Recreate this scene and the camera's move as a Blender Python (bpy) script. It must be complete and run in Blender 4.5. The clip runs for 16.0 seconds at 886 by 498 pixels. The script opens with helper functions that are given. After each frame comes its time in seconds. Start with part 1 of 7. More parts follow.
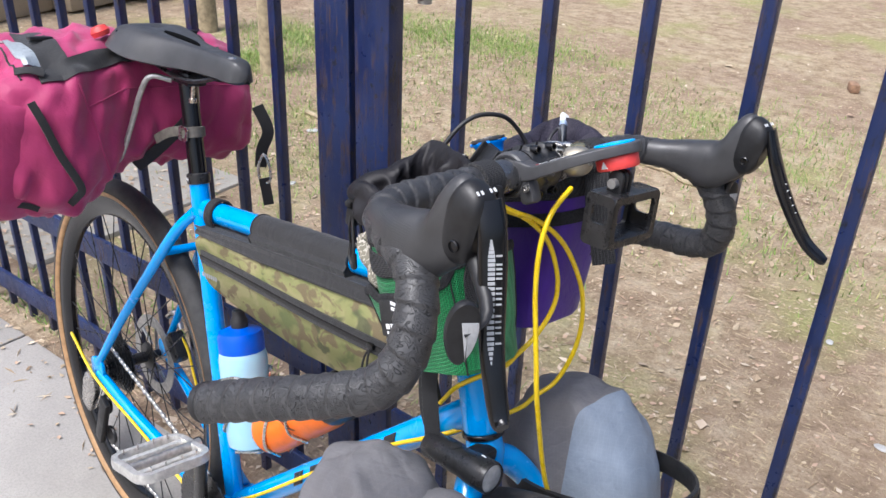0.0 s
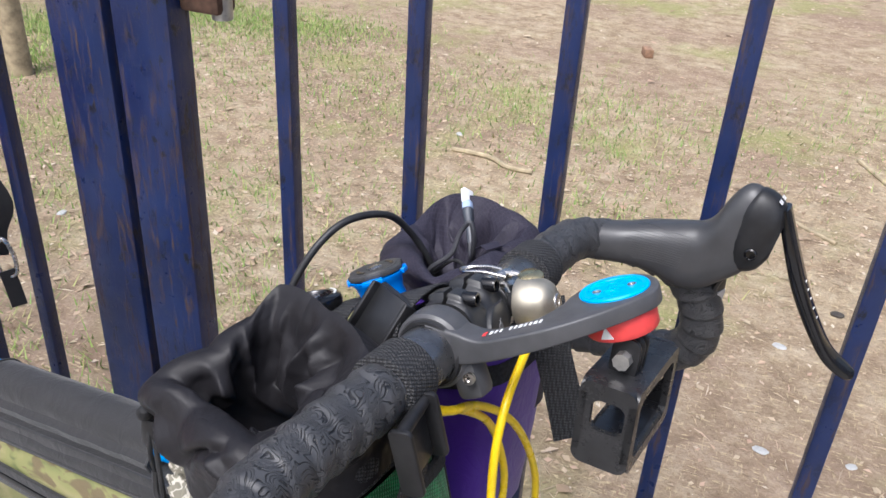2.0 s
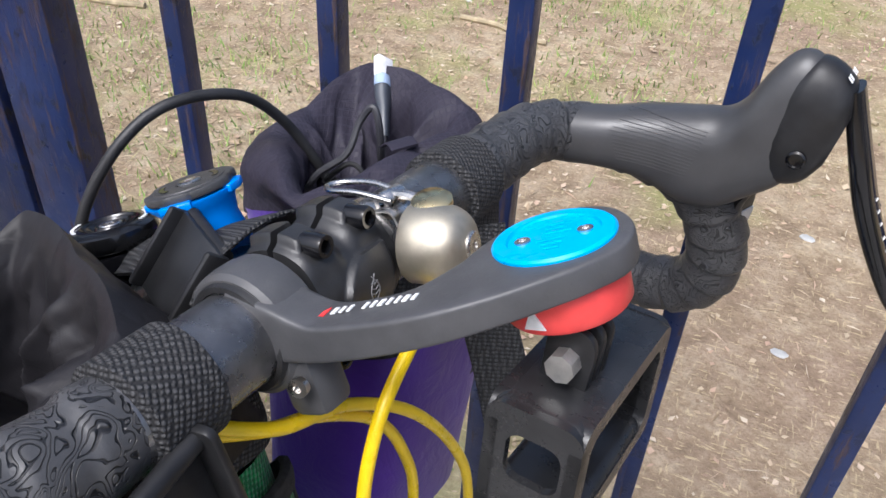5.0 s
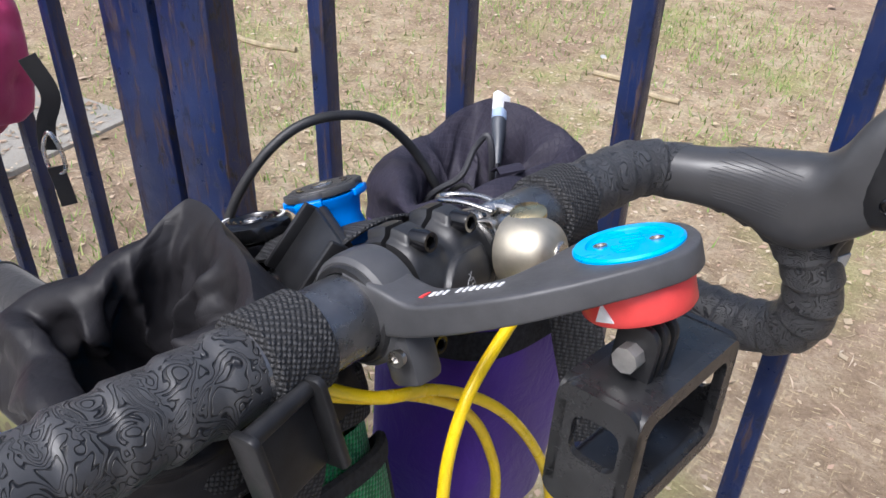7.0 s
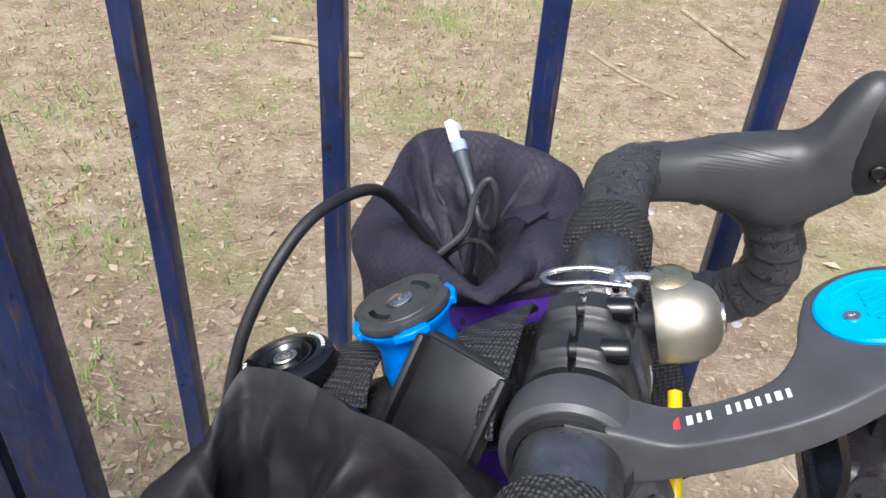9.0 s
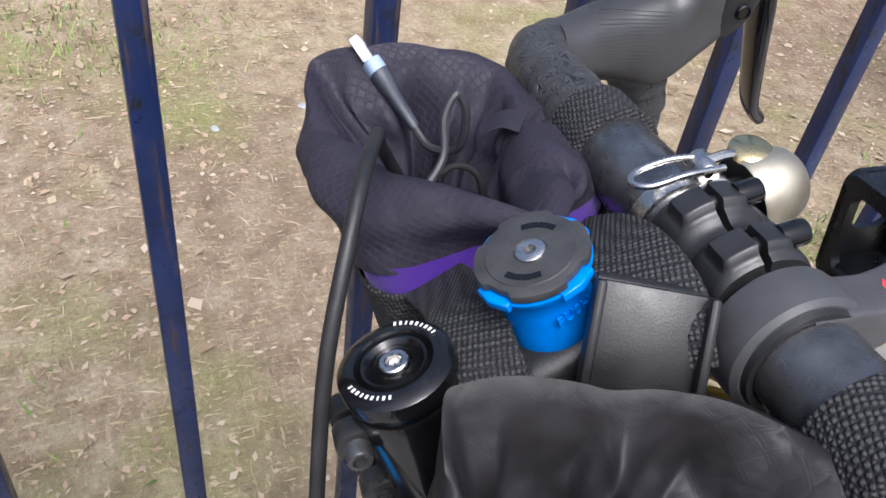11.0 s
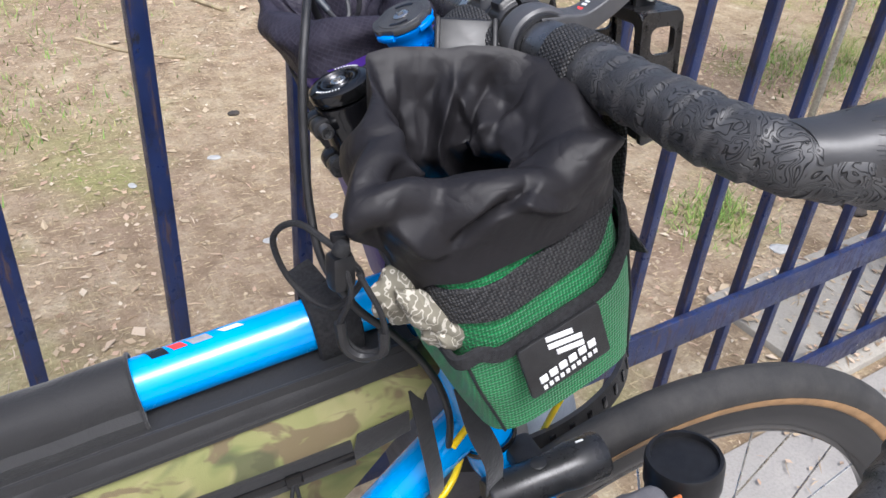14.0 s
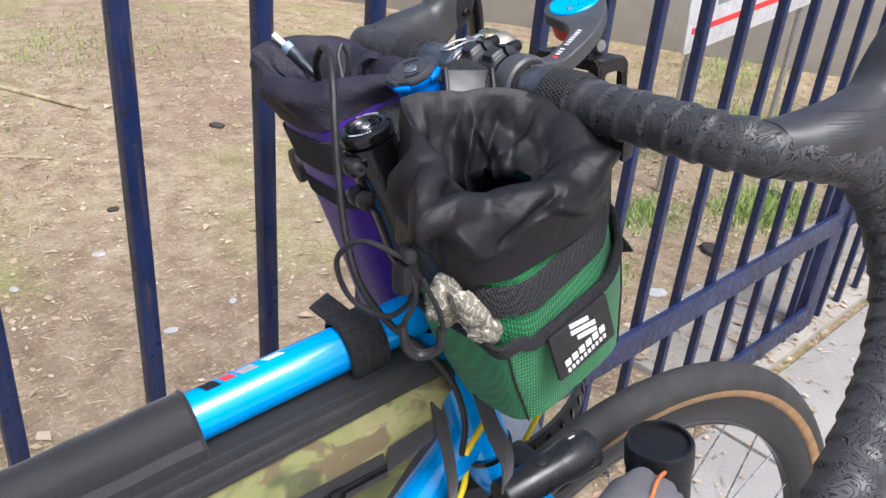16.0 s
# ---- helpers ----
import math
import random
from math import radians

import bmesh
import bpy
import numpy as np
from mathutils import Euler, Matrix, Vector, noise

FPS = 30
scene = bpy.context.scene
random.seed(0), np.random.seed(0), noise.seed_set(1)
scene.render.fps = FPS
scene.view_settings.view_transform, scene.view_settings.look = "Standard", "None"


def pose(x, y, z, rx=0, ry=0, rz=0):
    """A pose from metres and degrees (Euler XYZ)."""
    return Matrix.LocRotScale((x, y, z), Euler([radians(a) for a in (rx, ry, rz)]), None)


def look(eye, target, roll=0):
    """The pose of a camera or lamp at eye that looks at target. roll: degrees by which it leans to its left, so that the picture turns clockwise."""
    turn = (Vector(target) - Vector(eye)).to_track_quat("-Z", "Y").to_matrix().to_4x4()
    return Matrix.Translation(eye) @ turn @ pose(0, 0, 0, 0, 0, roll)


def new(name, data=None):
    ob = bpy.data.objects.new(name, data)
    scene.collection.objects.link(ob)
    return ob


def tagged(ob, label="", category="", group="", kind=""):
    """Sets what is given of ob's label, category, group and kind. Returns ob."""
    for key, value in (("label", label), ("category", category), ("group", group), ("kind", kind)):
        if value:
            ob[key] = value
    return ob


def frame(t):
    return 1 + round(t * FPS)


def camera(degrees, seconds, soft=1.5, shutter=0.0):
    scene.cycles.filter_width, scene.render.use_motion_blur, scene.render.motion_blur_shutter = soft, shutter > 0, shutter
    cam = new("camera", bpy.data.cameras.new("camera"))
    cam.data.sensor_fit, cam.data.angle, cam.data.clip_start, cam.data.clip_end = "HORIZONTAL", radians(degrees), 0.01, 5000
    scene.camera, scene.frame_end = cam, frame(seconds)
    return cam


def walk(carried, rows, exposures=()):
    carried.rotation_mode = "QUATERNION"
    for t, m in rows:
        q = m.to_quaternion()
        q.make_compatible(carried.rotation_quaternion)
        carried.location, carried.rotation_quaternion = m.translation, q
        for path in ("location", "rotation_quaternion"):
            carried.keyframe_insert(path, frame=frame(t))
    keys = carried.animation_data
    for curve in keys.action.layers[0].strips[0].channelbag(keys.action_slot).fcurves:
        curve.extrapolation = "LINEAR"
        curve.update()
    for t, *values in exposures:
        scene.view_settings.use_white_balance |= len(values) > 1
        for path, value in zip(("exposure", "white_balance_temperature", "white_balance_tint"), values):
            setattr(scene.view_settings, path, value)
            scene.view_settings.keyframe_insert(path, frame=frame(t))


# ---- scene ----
cam = camera(56.6, 16.0)
PATH = [
    (0.0, (0.4721, -0.6493, 1.2907), (0.2112, -0.2912, 1.0590), 2.48),
    (0.5, (0.4319, -0.6320, 1.2851), (0.1824, -0.2658, 1.0536), 3.08),
    (1.0, (0.3154, -0.6045, 1.2814), (0.1098, -0.2129, 1.0483), 3.99),
    (1.5, (0.2496, -0.5190, 1.2724), (0.0857, -0.1083, 1.0389), 4.38),
    (2.0, (0.2312, -0.3780, 1.2594), (0.0774, 0.0318, 1.0177), 3.61),
    (2.5, (0.2179, -0.3120, 1.2146), (0.0739, 0.0947, 0.9619), 3.81),
    (3.0, (0.2345, -0.2393, 1.2129), (0.0820, 0.1571, 0.9490), 3.47),
    (3.5, (0.2139, -0.2006, 1.2123), (0.0730, 0.1911, 0.9353), 3.52),
    (4.0, (0.2017, -0.1927, 1.1932), (0.0777, 0.1933, 0.9007), 3.94),
    (4.5, (0.2002, -0.1875, 1.1882), (0.0817, 0.1913, 0.8842), 4.23),
    (4.7, (0.2090, -0.1899, 1.1814), (0.0824, 0.1845, 0.8752), 3.99),
    (6.8, (0.2940, -0.2357, 1.1912), (0.0590, 0.0991, 0.9038), 0.99),
    (7.0, (0.2545, -0.2281, 1.1902), (0.0344, 0.1206, 0.9075), 1.83),
    (7.5, (0.1711, -0.2190, 1.2071), (0.0165, 0.1581, 0.9175), 2.50),
    (8.0, (0.1474, -0.2182, 1.2050), (0.0431, 0.1710, 0.9090), 2.74),
    (8.2, (0.1365, -0.2192, 1.2003), (0.0451, 0.1761, 0.9081), 3.23),
    (10.3, (0.0037, -0.1841, 1.1800), (0.0766, 0.1962, 0.8636), 5.28),
    (10.5, (-0.0030, -0.1807, 1.1737), (0.0916, 0.1916, 0.8536), 5.95),
    (11.0, (-0.0623, -0.1454, 1.1608), (0.1176, 0.1907, 0.8372), 9.01),
    (11.5, (-0.0729, -0.1439, 1.1599), (0.1511, 0.1677, 0.8393), 9.38),
    (12.0, (-0.0762, -0.1455, 1.1618), (0.1630, 0.1586, 0.8450), 8.61),
    (12.5, (-0.0926, -0.1559, 1.1636), (0.1536, 0.1488, 0.8529), 7.49),
    (13.0, (-0.1167, -0.1936, 1.1625), (0.1362, 0.1136, 0.8598), 6.96),
    (13.5, (-0.1392, -0.2925, 1.1673), (0.1052, 0.0284, 0.8720), 5.81),
    (14.0, (-0.1823, -0.3808, 1.1636), (0.0543, -0.0437, 0.8801), 4.98),
    (14.5, (-0.2320, -0.3835, 1.1641), (0.0285, -0.0506, 0.8971), 4.71),
    (15.0, (-0.2803, -0.3886, 1.1593), (0.0079, -0.0676, 0.9066), 4.80),
    (15.5, (-0.3079, -0.3881, 1.1567), (0.0005, -0.0765, 0.9163), 5.15),
    (16.0, (-0.3083, -0.3863, 1.1580), (0.0080, -0.0769, 0.9250), 5.14),
]
walk(cam, [(t, look(eye, target, roll)) for t, eye, target, roll in PATH])

# ---- daylight: thin overcast ----
sky = bpy.data.worlds.new("sky")
scene.world = sky
sky.use_nodes = True
sn, sl = sky.node_tree.nodes, sky.node_tree.links
tex = sn.new("ShaderNodeTexSky")
tex.sky_type, tex.sun_disc = "NISHITA", False
tex.sun_elevation, tex.sun_rotation = radians(60), radians(195)
tex.air_density, tex.dust_density, tex.ozone_density = 1.0, 8.0, 0.6
sl.new(tex.outputs[0], sn["Background"].inputs[0])
sn["Background"].inputs[1].default_value = 0.115
sun = new("sun", bpy.data.lights.new("sun", "SUN"))
sun.data.energy, sun.data.angle, sun.data.color = 1.5, radians(28), (1.0, 0.97, 0.93)
sun.matrix_world = look((-0.6, -2.2, 4.0), (0, 0, 0))
scene.view_settings.exposure = 0.84
scene.view_settings.use_white_balance = True
scene.view_settings.white_balance_temperature = 5700
scene.view_settings.white_balance_tint = 10

# ---- mesh tools ----

def bike_pose():
    turn = Matrix.Rotation(radians(-9.5), 4, "Z") @ Matrix.Rotation(radians(-7.3), 4, "X")
    up = turn.to_3x3() @ Vector((0, 0, 1))
    cap = Vector((0, 0, 0.9764))
    return Matrix.Translation(cap - up * (cap.z / up.z) + Vector((0.006, -0.001, 0.0035))) @ turn


M_BIKE = bike_pose()
BASE = {}
V = Vector


def thing(name, label, category, base=(0, 0, 0), m=None, group="", kind=""):
    """An Empty at its base (in the frame m) that carries the parts of one thing."""
    m = M_BIKE if m is None else m
    ob = new(name)
    ob.empty_display_size = 0.02
    ob.matrix_world = m @ Matrix.Translation(base)
    BASE[ob.name] = V(base)
    return tagged(ob, label, category, group, kind)


def finish(name, bm, material, sharp=40):
    me = bpy.data.meshes.new(name)
    bmesh.ops.recalc_face_normals(bm, faces=bm.faces)
    bm.to_mesh(me)
    bm.free()
    for mt in material if isinstance(material, (list, tuple)) else [material]:
        me.materials.append(mt)
    me.shade_smooth()
    me.set_sharp_from_angle(angle=radians(sharp))
    return me


def part(name, bm, material, parent, label="", sharp=40):
    """One mesh under a thing or under a part, given in the thing's own frame."""
    base = BASE[parent.name]
    bmesh.ops.translate(bm, verts=bm.verts, vec=-base)
    ob = new(name, finish(name, bm, material, sharp))
    ob.parent = parent
    BASE[ob.name] = base
    if label:
        ob["label"] = label
    return ob


def cat(ctrl, n=8, closed=False):
    """Catmull-Rom through rows of numbers, n steps a span."""
    c = [np.array(p, float) for p in ctrl]
    out, k = [], len(c)
    spans = k if closed else k - 1
    for i in range(spans):
        if closed:
            p0, p1, p2, p3 = (c[(i + j) % k] for j in (-1, 0, 1, 2))
        else:
            p1, p2 = c[i], c[i + 1]
            p0 = c[i - 1] if i else 2 * p1 - p2
            p3 = c[i + 2] if i + 2 < k else 2 * p2 - p1
        for j in range(n):
            t = j / n
            out.append(0.5 * (2 * p1 + (p2 - p0) * t + (2 * p0 - 5 * p1 + 4 * p2 - p3) * t * t + (3 * p1 - p0 - 3 * p2 + p3) * t ** 3))
    if not closed:
        out.append(c[-1])
    return out


def loft(rings, caps=True, closed_path=False, bm=None):
    """Skin over closed rings of points."""
    bm = bm or bmesh.new()
    vs = [[bm.verts.new(p) for p in ring] for ring in rings]
    n = len(vs[0])
    pairs = list(zip(vs, vs[1:])) + ([(vs[-1], vs[0])] if closed_path else [])
    for a, b in pairs:
        for i in range(n):
            bm.faces.new((a[i], a[(i + 1) % n], b[(i + 1) % n], b[i]))
    if caps and not closed_path:
        bm.faces.new(vs[0][::-1])
        bm.faces.new(vs[-1])
    return bm


def frames(pts, up=None, closed=False):
    """Tangent, side and up along a path; without up the frame is carried along."""
    pts = [V(p) for p in pts]
    k, out, last = len(pts), [], None
    for i in range(k):
        a, b = (pts[(i - 1) % k], pts[(i + 1) % k]) if closed else (pts[max(i - 1, 0)], pts[min(i + 1, k - 1)])
        t = (b - a).normalized()
        if up is not None:
            ref = V(up)
        elif last is None:
            ref = V((0, 0, 1)) if abs(t.z) < 0.9 else V((1, 0, 0))
        else:
            ref = last
        u = (ref - t * ref.dot(t)).normalized()
        last = u
        out.append((pts[i], t, u.cross(t), u))
    return out


def sweep(rows, seg=14, up=None, caps=True, closed=False, power=2.0, ridge=None, bm=None):
    """A tube along rows of x, y, z, half width (and half height). power above 2 squares the section; ridge: (pitch, height) of a wrapped tape."""
    rings, run = [], 0.0
    fr = frames([r[:3] for r in rows], up, closed)
    for i, (p, t, s, u) in enumerate(fr):
        if i:
            run += (p - fr[i - 1][0]).length
        a, b = rows[i][3], rows[i][4] if len(rows[i]) > 4 else rows[i][3]
        ring = []
        for j in range(seg):
            w = 2 * math.pi * j / seg
            c, d = math.cos(w), math.sin(w)
            e = 2.0 / power
            x, y = math.copysign(abs(c) ** e, c), math.copysign(abs(d) ** e, d)
            g = 0.0
            if ridge:
                g = (run / ridge[0] + j / seg) % 1.0
                g = ridge[1] * min(g / 0.84, (1 - g) / 0.16)
            ring.append(p + s * (x * (a + g)) + u * (y * (b + g)))
        rings.append(ring)
    return loft(rings, caps, closed, bm)


def pipe(a, b, r, r2=None, seg=14, bm=None):
    return sweep([(*a, r), (*b, r2 or r)], seg, bm=bm)


def cable(ctrl, r, n=8, seg=8, bm=None):
    return sweep([(*p, r) for p in cat(ctrl, n)], seg, bm=bm)


def lathe(profile, m=Matrix(), seg=32, closed=False, bm=None):
    """Turns rows of (radius, height) about the z of m."""
    bm = bm or bmesh.new()
    rings = []
    for r, h in profile:
        if r < 1e-6:
            rings.append([bm.verts.new(m @ V((0, 0, h)))])
        else:
            rings.append([bm.verts.new(m @ V((r * math.cos(2 * math.pi * j / seg), r * math.sin(2 * math.pi * j / seg), h))) for j in range(seg)])
    pairs = list(zip(rings, rings[1:])) + ([(rings[-1], rings[0])] if closed else [])
    for a, b in pairs:
        for j in range(seg):
            k = (j + 1) % seg
            if len(a) == 1 and len(b) == 1:
                continue
            if len(a) == 1:
                bm.faces.new((a[0], b[k], b[j]))
            elif len(b) == 1:
                bm.faces.new((a[j], a[k], b[0]))
            else:
                bm.faces.new((a[j], a[k], b[k], b[j]))
    return bm


def rbox(size, m=Matrix(), bevel=0.002, bm=None, segs=2):
    """A box with rounded edges, its middle at m."""
    own = bmesh.new()
    bmesh.ops.create_cube(own, size=1.0)
    bmesh.ops.scale(own, vec=size, verts=own.verts)
    if bevel:
        bmesh.ops.bevel(own, geom=own.edges[:], offset=bevel, segments=segs, profile=0.5, affect="EDGES")
    bmesh.ops.transform(own, matrix=m, verts=own.verts)
    return merge(bm, own)


def merge(bm, own):
    if bm is None:
        return own
    tmp = bpy.data.meshes.new("tmp")
    own.to_mesh(tmp)
    own.free()
    bm.from_mesh(tmp)
    bpy.data.meshes.remove(tmp)
    return bm


def plate(outline, thick, m=Matrix(), bevel=0.0, bm=None, holes=()):
    """A flat outline (x, y) given thickness along z of m, with rounded rims."""
    own = bmesh.new()
    low = [own.verts.new((x, y, -thick / 2)) for x, y in outline]
    f = own.faces.new(low)
    ext = bmesh.ops.extrude_face_region(own, geom=[f])
    bmesh.ops.translate(own, vec=(0, 0, thick), verts=[v for v in ext["geom"] if isinstance(v, bmesh.types.BMVert)])
    if bevel:
        rim = [e for e in own.edges if abs(e.verts[0].co.z - e.verts[1].co.z) < 1e-7]
        bmesh.ops.bevel(own, geom=rim, offset=bevel, segments=2, profile=0.5, affect="EDGES")
    bmesh.ops.transform(own, matrix=m, verts=own.verts)
    return merge(bm, own)


def rrect(w, h, r, n=5):
    out = []
    for cx, cy, a0 in ((w / 2 - r, h / 2 - r, 0), (-w / 2 + r, h / 2 - r, 90), (-w / 2 + r, -h / 2 + r, 180), (w / 2 - r, -h / 2 + r, 270)):
        for i in range(n + 1):
            a = radians(a0 + 90 * i / n)
            out.append((cx + r * math.cos(a), cy + r * math.sin(a)))
    return out


def axes(o, x, y):
    """A frame at o with its x along x and its y as near to y as can be."""
    x = V(x).normalized()
    z = x.cross(V(y)).normalized()
    y = z.cross(x)
    m = Matrix((x, y, z)).transposed().to_4x4()
    m.translation = V(o)
    return m


def along(o, z, x=(1, 0, 0)):
    """A frame at o with its z along z."""
    z = V(z).normalized()
    y = z.cross(V(x)).normalized()
    m = Matrix((y.cross(z), y, z)).transposed().to_4x4()
    m.translation = V(o)
    return m


def screw(m, r, h, bm=None):
    """A socket-head bolt standing on m."""
    bm = lathe([(0, 0), (r, 0), (r, h * 0.85), (r * 0.9, h), (r * 0.62, h)], m, 16, bm=bm)
    return lathe([(r * 0.62, h), (r * 0.55, h * 0.98), (r * 0.5, h * 0.45), (0, h * 0.4)], m, 6, bm=bm)


# ---- materials ----
class Mat:
    """A node material under way: its shader, with short ways to textures in metres."""

    def __init__(self, name, rough=0.5, metal=0.0, coords="Object"):
        self.m = bpy.data.materials.new(name)
        self.m.use_nodes = True
        self.n, self.l = self.m.node_tree.nodes, self.m.node_tree.links
        self.b = self.n["Principled BSDF"]
        self.b.inputs["Roughness"].default_value = rough
        self.b.inputs["Metallic"].default_value = metal
        self.c = self.n.new("ShaderNodeTexCoord").outputs[coords]
        self.b.inputs["Specular IOR Level"].default_value = 0.5

    def warp(self, scale=(1, 1, 1), turn=(0, 0, 0)):
        k = self.n.new("ShaderNodeMapping")
        k.inputs["Scale"].default_value = scale
        k.inputs["Rotation"].default_value = turn
        self.l.new(self.c, k.inputs[0])
        return k.outputs[0]

    def noise(self, scale, detail=4, rough=0.55, src=None, distortion=0.0):
        k = self.n.new("ShaderNodeTexNoise")
        k.inputs["Scale"].default_value, k.inputs["Detail"].default_value = scale, detail
        k.inputs["Roughness"].default_value, k.inputs["Distortion"].default_value = rough, distortion
        self.l.new(src or self.c, k.inputs["Vector"])
        return k.outputs[0]

    def voronoi(self, scale, feature="F1", src=None, out="Distance"):
        k = self.n.new("ShaderNodeTexVoronoi")
        k.feature = feature
        k.inputs["Scale"].default_value = scale
        self.l.new(src or self.c, k.inputs["Vector"])
        return k.outputs[out]

    def wave(self, scale, axis="X", distortion=0.0, src=None, kind="BANDS"):
        k = self.n.new("ShaderNodeTexWave")
        k.wave_type = kind
        k.bands_direction = axis
        k.inputs["Scale"].default_value, k.inputs["Distortion"].default_value = scale, distortion
        self.l.new(src or self.c, k.inputs["Vector"])
        return k.outputs["Fac"]

    def ramp(self, fac, stops, interp="LINEAR"):
        k = self.n.new("ShaderNodeValToRGB")
        k.color_ramp.interpolation = interp
        el = k.color_ramp.elements
        while len(el) < len(stops):
            el.new(0.5)
        for e, (p, c) in zip(el, stops):
            e.position = p
            e.color = (*c, 1) if not isinstance(c, (int, float)) else (c, c, c, 1)
        self.l.new(fac, k.inputs[0])
        return k.outputs[0]

    def mix(self, fac, a, b, mode="MIX"):
        k = self.n.new("ShaderNodeMix")
        k.data_type, k.blend_type = "RGBA", mode
        for i, x in ((0, fac), (6, a), (7, b)):
            if isinstance(x, (int, float)):
                k.inputs[i].default_value = x if i == 0 else (x, x, x, 1)
            elif isinstance(x, tuple):
                k.inputs[i].default_value = (*x, 1)
            else:
                self.l.new(x, k.inputs[i])
        return k.outputs[2]

    def math(self, op, a, b=0.0):
        k = self.n.new("ShaderNodeMath")
        k.operation = op
        for i, x in ((0, a), (1, b)):
            if isinstance(x, (int, float)):
                k.inputs[i].default_value = x
            else:
                self.l.new(x, k.inputs[i])
        return k.outputs[0]

    def island(self):
        return self.n.new("ShaderNodeNewGeometry").outputs["Random Per Island"]

    def each(self):
        return self.n.new("ShaderNodeObjectInfo").outputs["Random"]

    def colour(self, x):
        if isinstance(x, tuple):
            self.b.inputs["Base Color"].default_value = (*x, 1)
        else:
            self.l.new(x, self.b.inputs["Base Color"])
        return self

    def rough(self, x):
        self.l.new(x, self.b.inputs["Roughness"])
        return self

    def bump(self, height, strength=0.3, distance=0.001):
        k = self.n.new("ShaderNodeBump")
        k.inputs["Strength"].default_value, k.inputs["Distance"].default_value = strength, distance
        self.l.new(height, k.inputs["Height"])
        if self.b.inputs["Normal"].is_linked:
            self.l.new(self.b.inputs["Normal"].links[0].from_socket, k.inputs["Normal"])
        self.l.new(k.outputs[0], self.b.inputs["Normal"])
        return self

    def put(self, **values):
        for k, v in values.items():
            self.b.inputs[k.replace("_", " ")].default_value = v
        return self


def plain(name, c, rough=0.5, metal=0.0, vary=0.15, scale=60, bump=0.1, **more):
    """A paint, plastic or metal with faint mottling, dust and fine grain."""
    k = Mat(name, rough, metal)
    d = tuple(x * (1 - vary) for x in c)
    e = tuple(min(1, x * (1 + vary) + 0.01 * vary) for x in c)
    k.colour(k.mix(k.ramp(k.noise(scale, 5), [(0.35, 0.0), (0.65, 1.0)]), d, e))
    k.rough(k.ramp(k.noise(scale * 0.6, 6, 0.7), [(0.3, max(0.02, rough - 0.1)), (0.7, min(1, rough + 0.1))]))
    if bump:
        k.bump(k.noise(scale * 12, 3), bump, 0.0006)
    return k.put(**more).m


# near-black for the shade inside the saddle's open slot
slot_shade = plain("slot_shade", (0.002, 0.002, 0.002), 0.9, 0, 0.1, 60, 0.0, Specular_IOR_Level=0.05)
blue_paint = plain("blue_paint", (0.0, 0.33, 0.88), 0.22, 0, 0.05, 30, 0.0, Coat_Weight=0.6, Coat_Roughness=0.08)
black_rubber = plain("black_rubber", (0.014, 0.014, 0.015), 0.5, 0, 0.25, 90, 0.35)
disc_rubber = plain("disc_rubber", (0.042, 0.042, 0.043), 0.48, 0, 0.25, 90, 0.35)
hood_rubber = plain("hood_rubber", (0.042, 0.042, 0.044), 0.40, 0, 0.15, 40, 0.15)
black_plastic = plain("black_plastic", (0.013, 0.013, 0.014), 0.40, 0, 0.2, 120, 0.10, Specular_IOR_Level=0.38)
black_gloss = plain("black_gloss", (0.005, 0.005, 0.006), 0.14, 0, 0.2, 60, 0.03)
black_alloy = plain("black_alloy", (0.022, 0.022, 0.023), 0.30, 0.2, 0.2, 100, 0.12)
matte_black = plain("matte_black", (0.011, 0.011, 0.012), 0.38, 0, 0.2, 120, 0.12)
polished_black = plain("polished_black", (0.055, 0.055, 0.057), 0.16, 0.9, 0.1, 80, 0.03)
cage_black = plain("cage_black", (0.017, 0.017, 0.018), 0.30, 0, 0.2, 120, 0.10)
satin_black = plain("satin_black", (0.19, 0.19, 0.193), 0.28, 0.85, 0.25, 80, 0.12)
forged_black = plain("forged_black", (0.022, 0.022, 0.023), 0.36, 0, 0.2, 120, 0.12)
composite = plain("grey_composite", (0.060, 0.060, 0.063), 0.42, 0, 0.12, 90, 0.14)
silver = plain("silver", (0.62, 0.60, 0.57), 0.27, 1.0, 0.12, 150, 0.06)
pedal_alloy = plain("pedal_alloy", (0.62, 0.61, 0.58), 0.40, 0.6, 0.15, 120, 0.15)
dull_alloy = plain("dull_alloy", (0.46, 0.45, 0.43), 0.42, 0.85, 0.2, 120, 0.2)
bell_metal = plain("bell_metal", (0.47, 0.43, 0.345), 0.46, 0.9, 0.14, 90, 0.08)
brass = plain("brass", (0.72, 0.60, 0.33), 0.28, 1.0, 0.12, 120, 0.05)
blue_plastic = plain("blue_plastic", (0.0, 0.20, 0.75), 0.38, 0, 0.08, 100, 0.08)
cyan_plastic = plain("cyan_plastic", (0.0, 0.36, 0.83), 0.34, 0, 0.06, 100, 0.05)
red_plastic = plain("red_plastic", (0.72, 0.06, 0.055), 0.42, 0, 0.08, 100, 0.06)
yellow_hose = plain("yellow_hose", (0.86, 0.60, 0.0), 0.3, 0, 0.06, 80, 0.03)
white_print = plain("white_print", (0.75, 0.75, 0.75), 0.5, 0, 0.08, 300, 0.0)
grey_print = plain("grey_print", (0.30, 0.31, 0.32), 0.5, 0, 0.1, 300, 0.0)
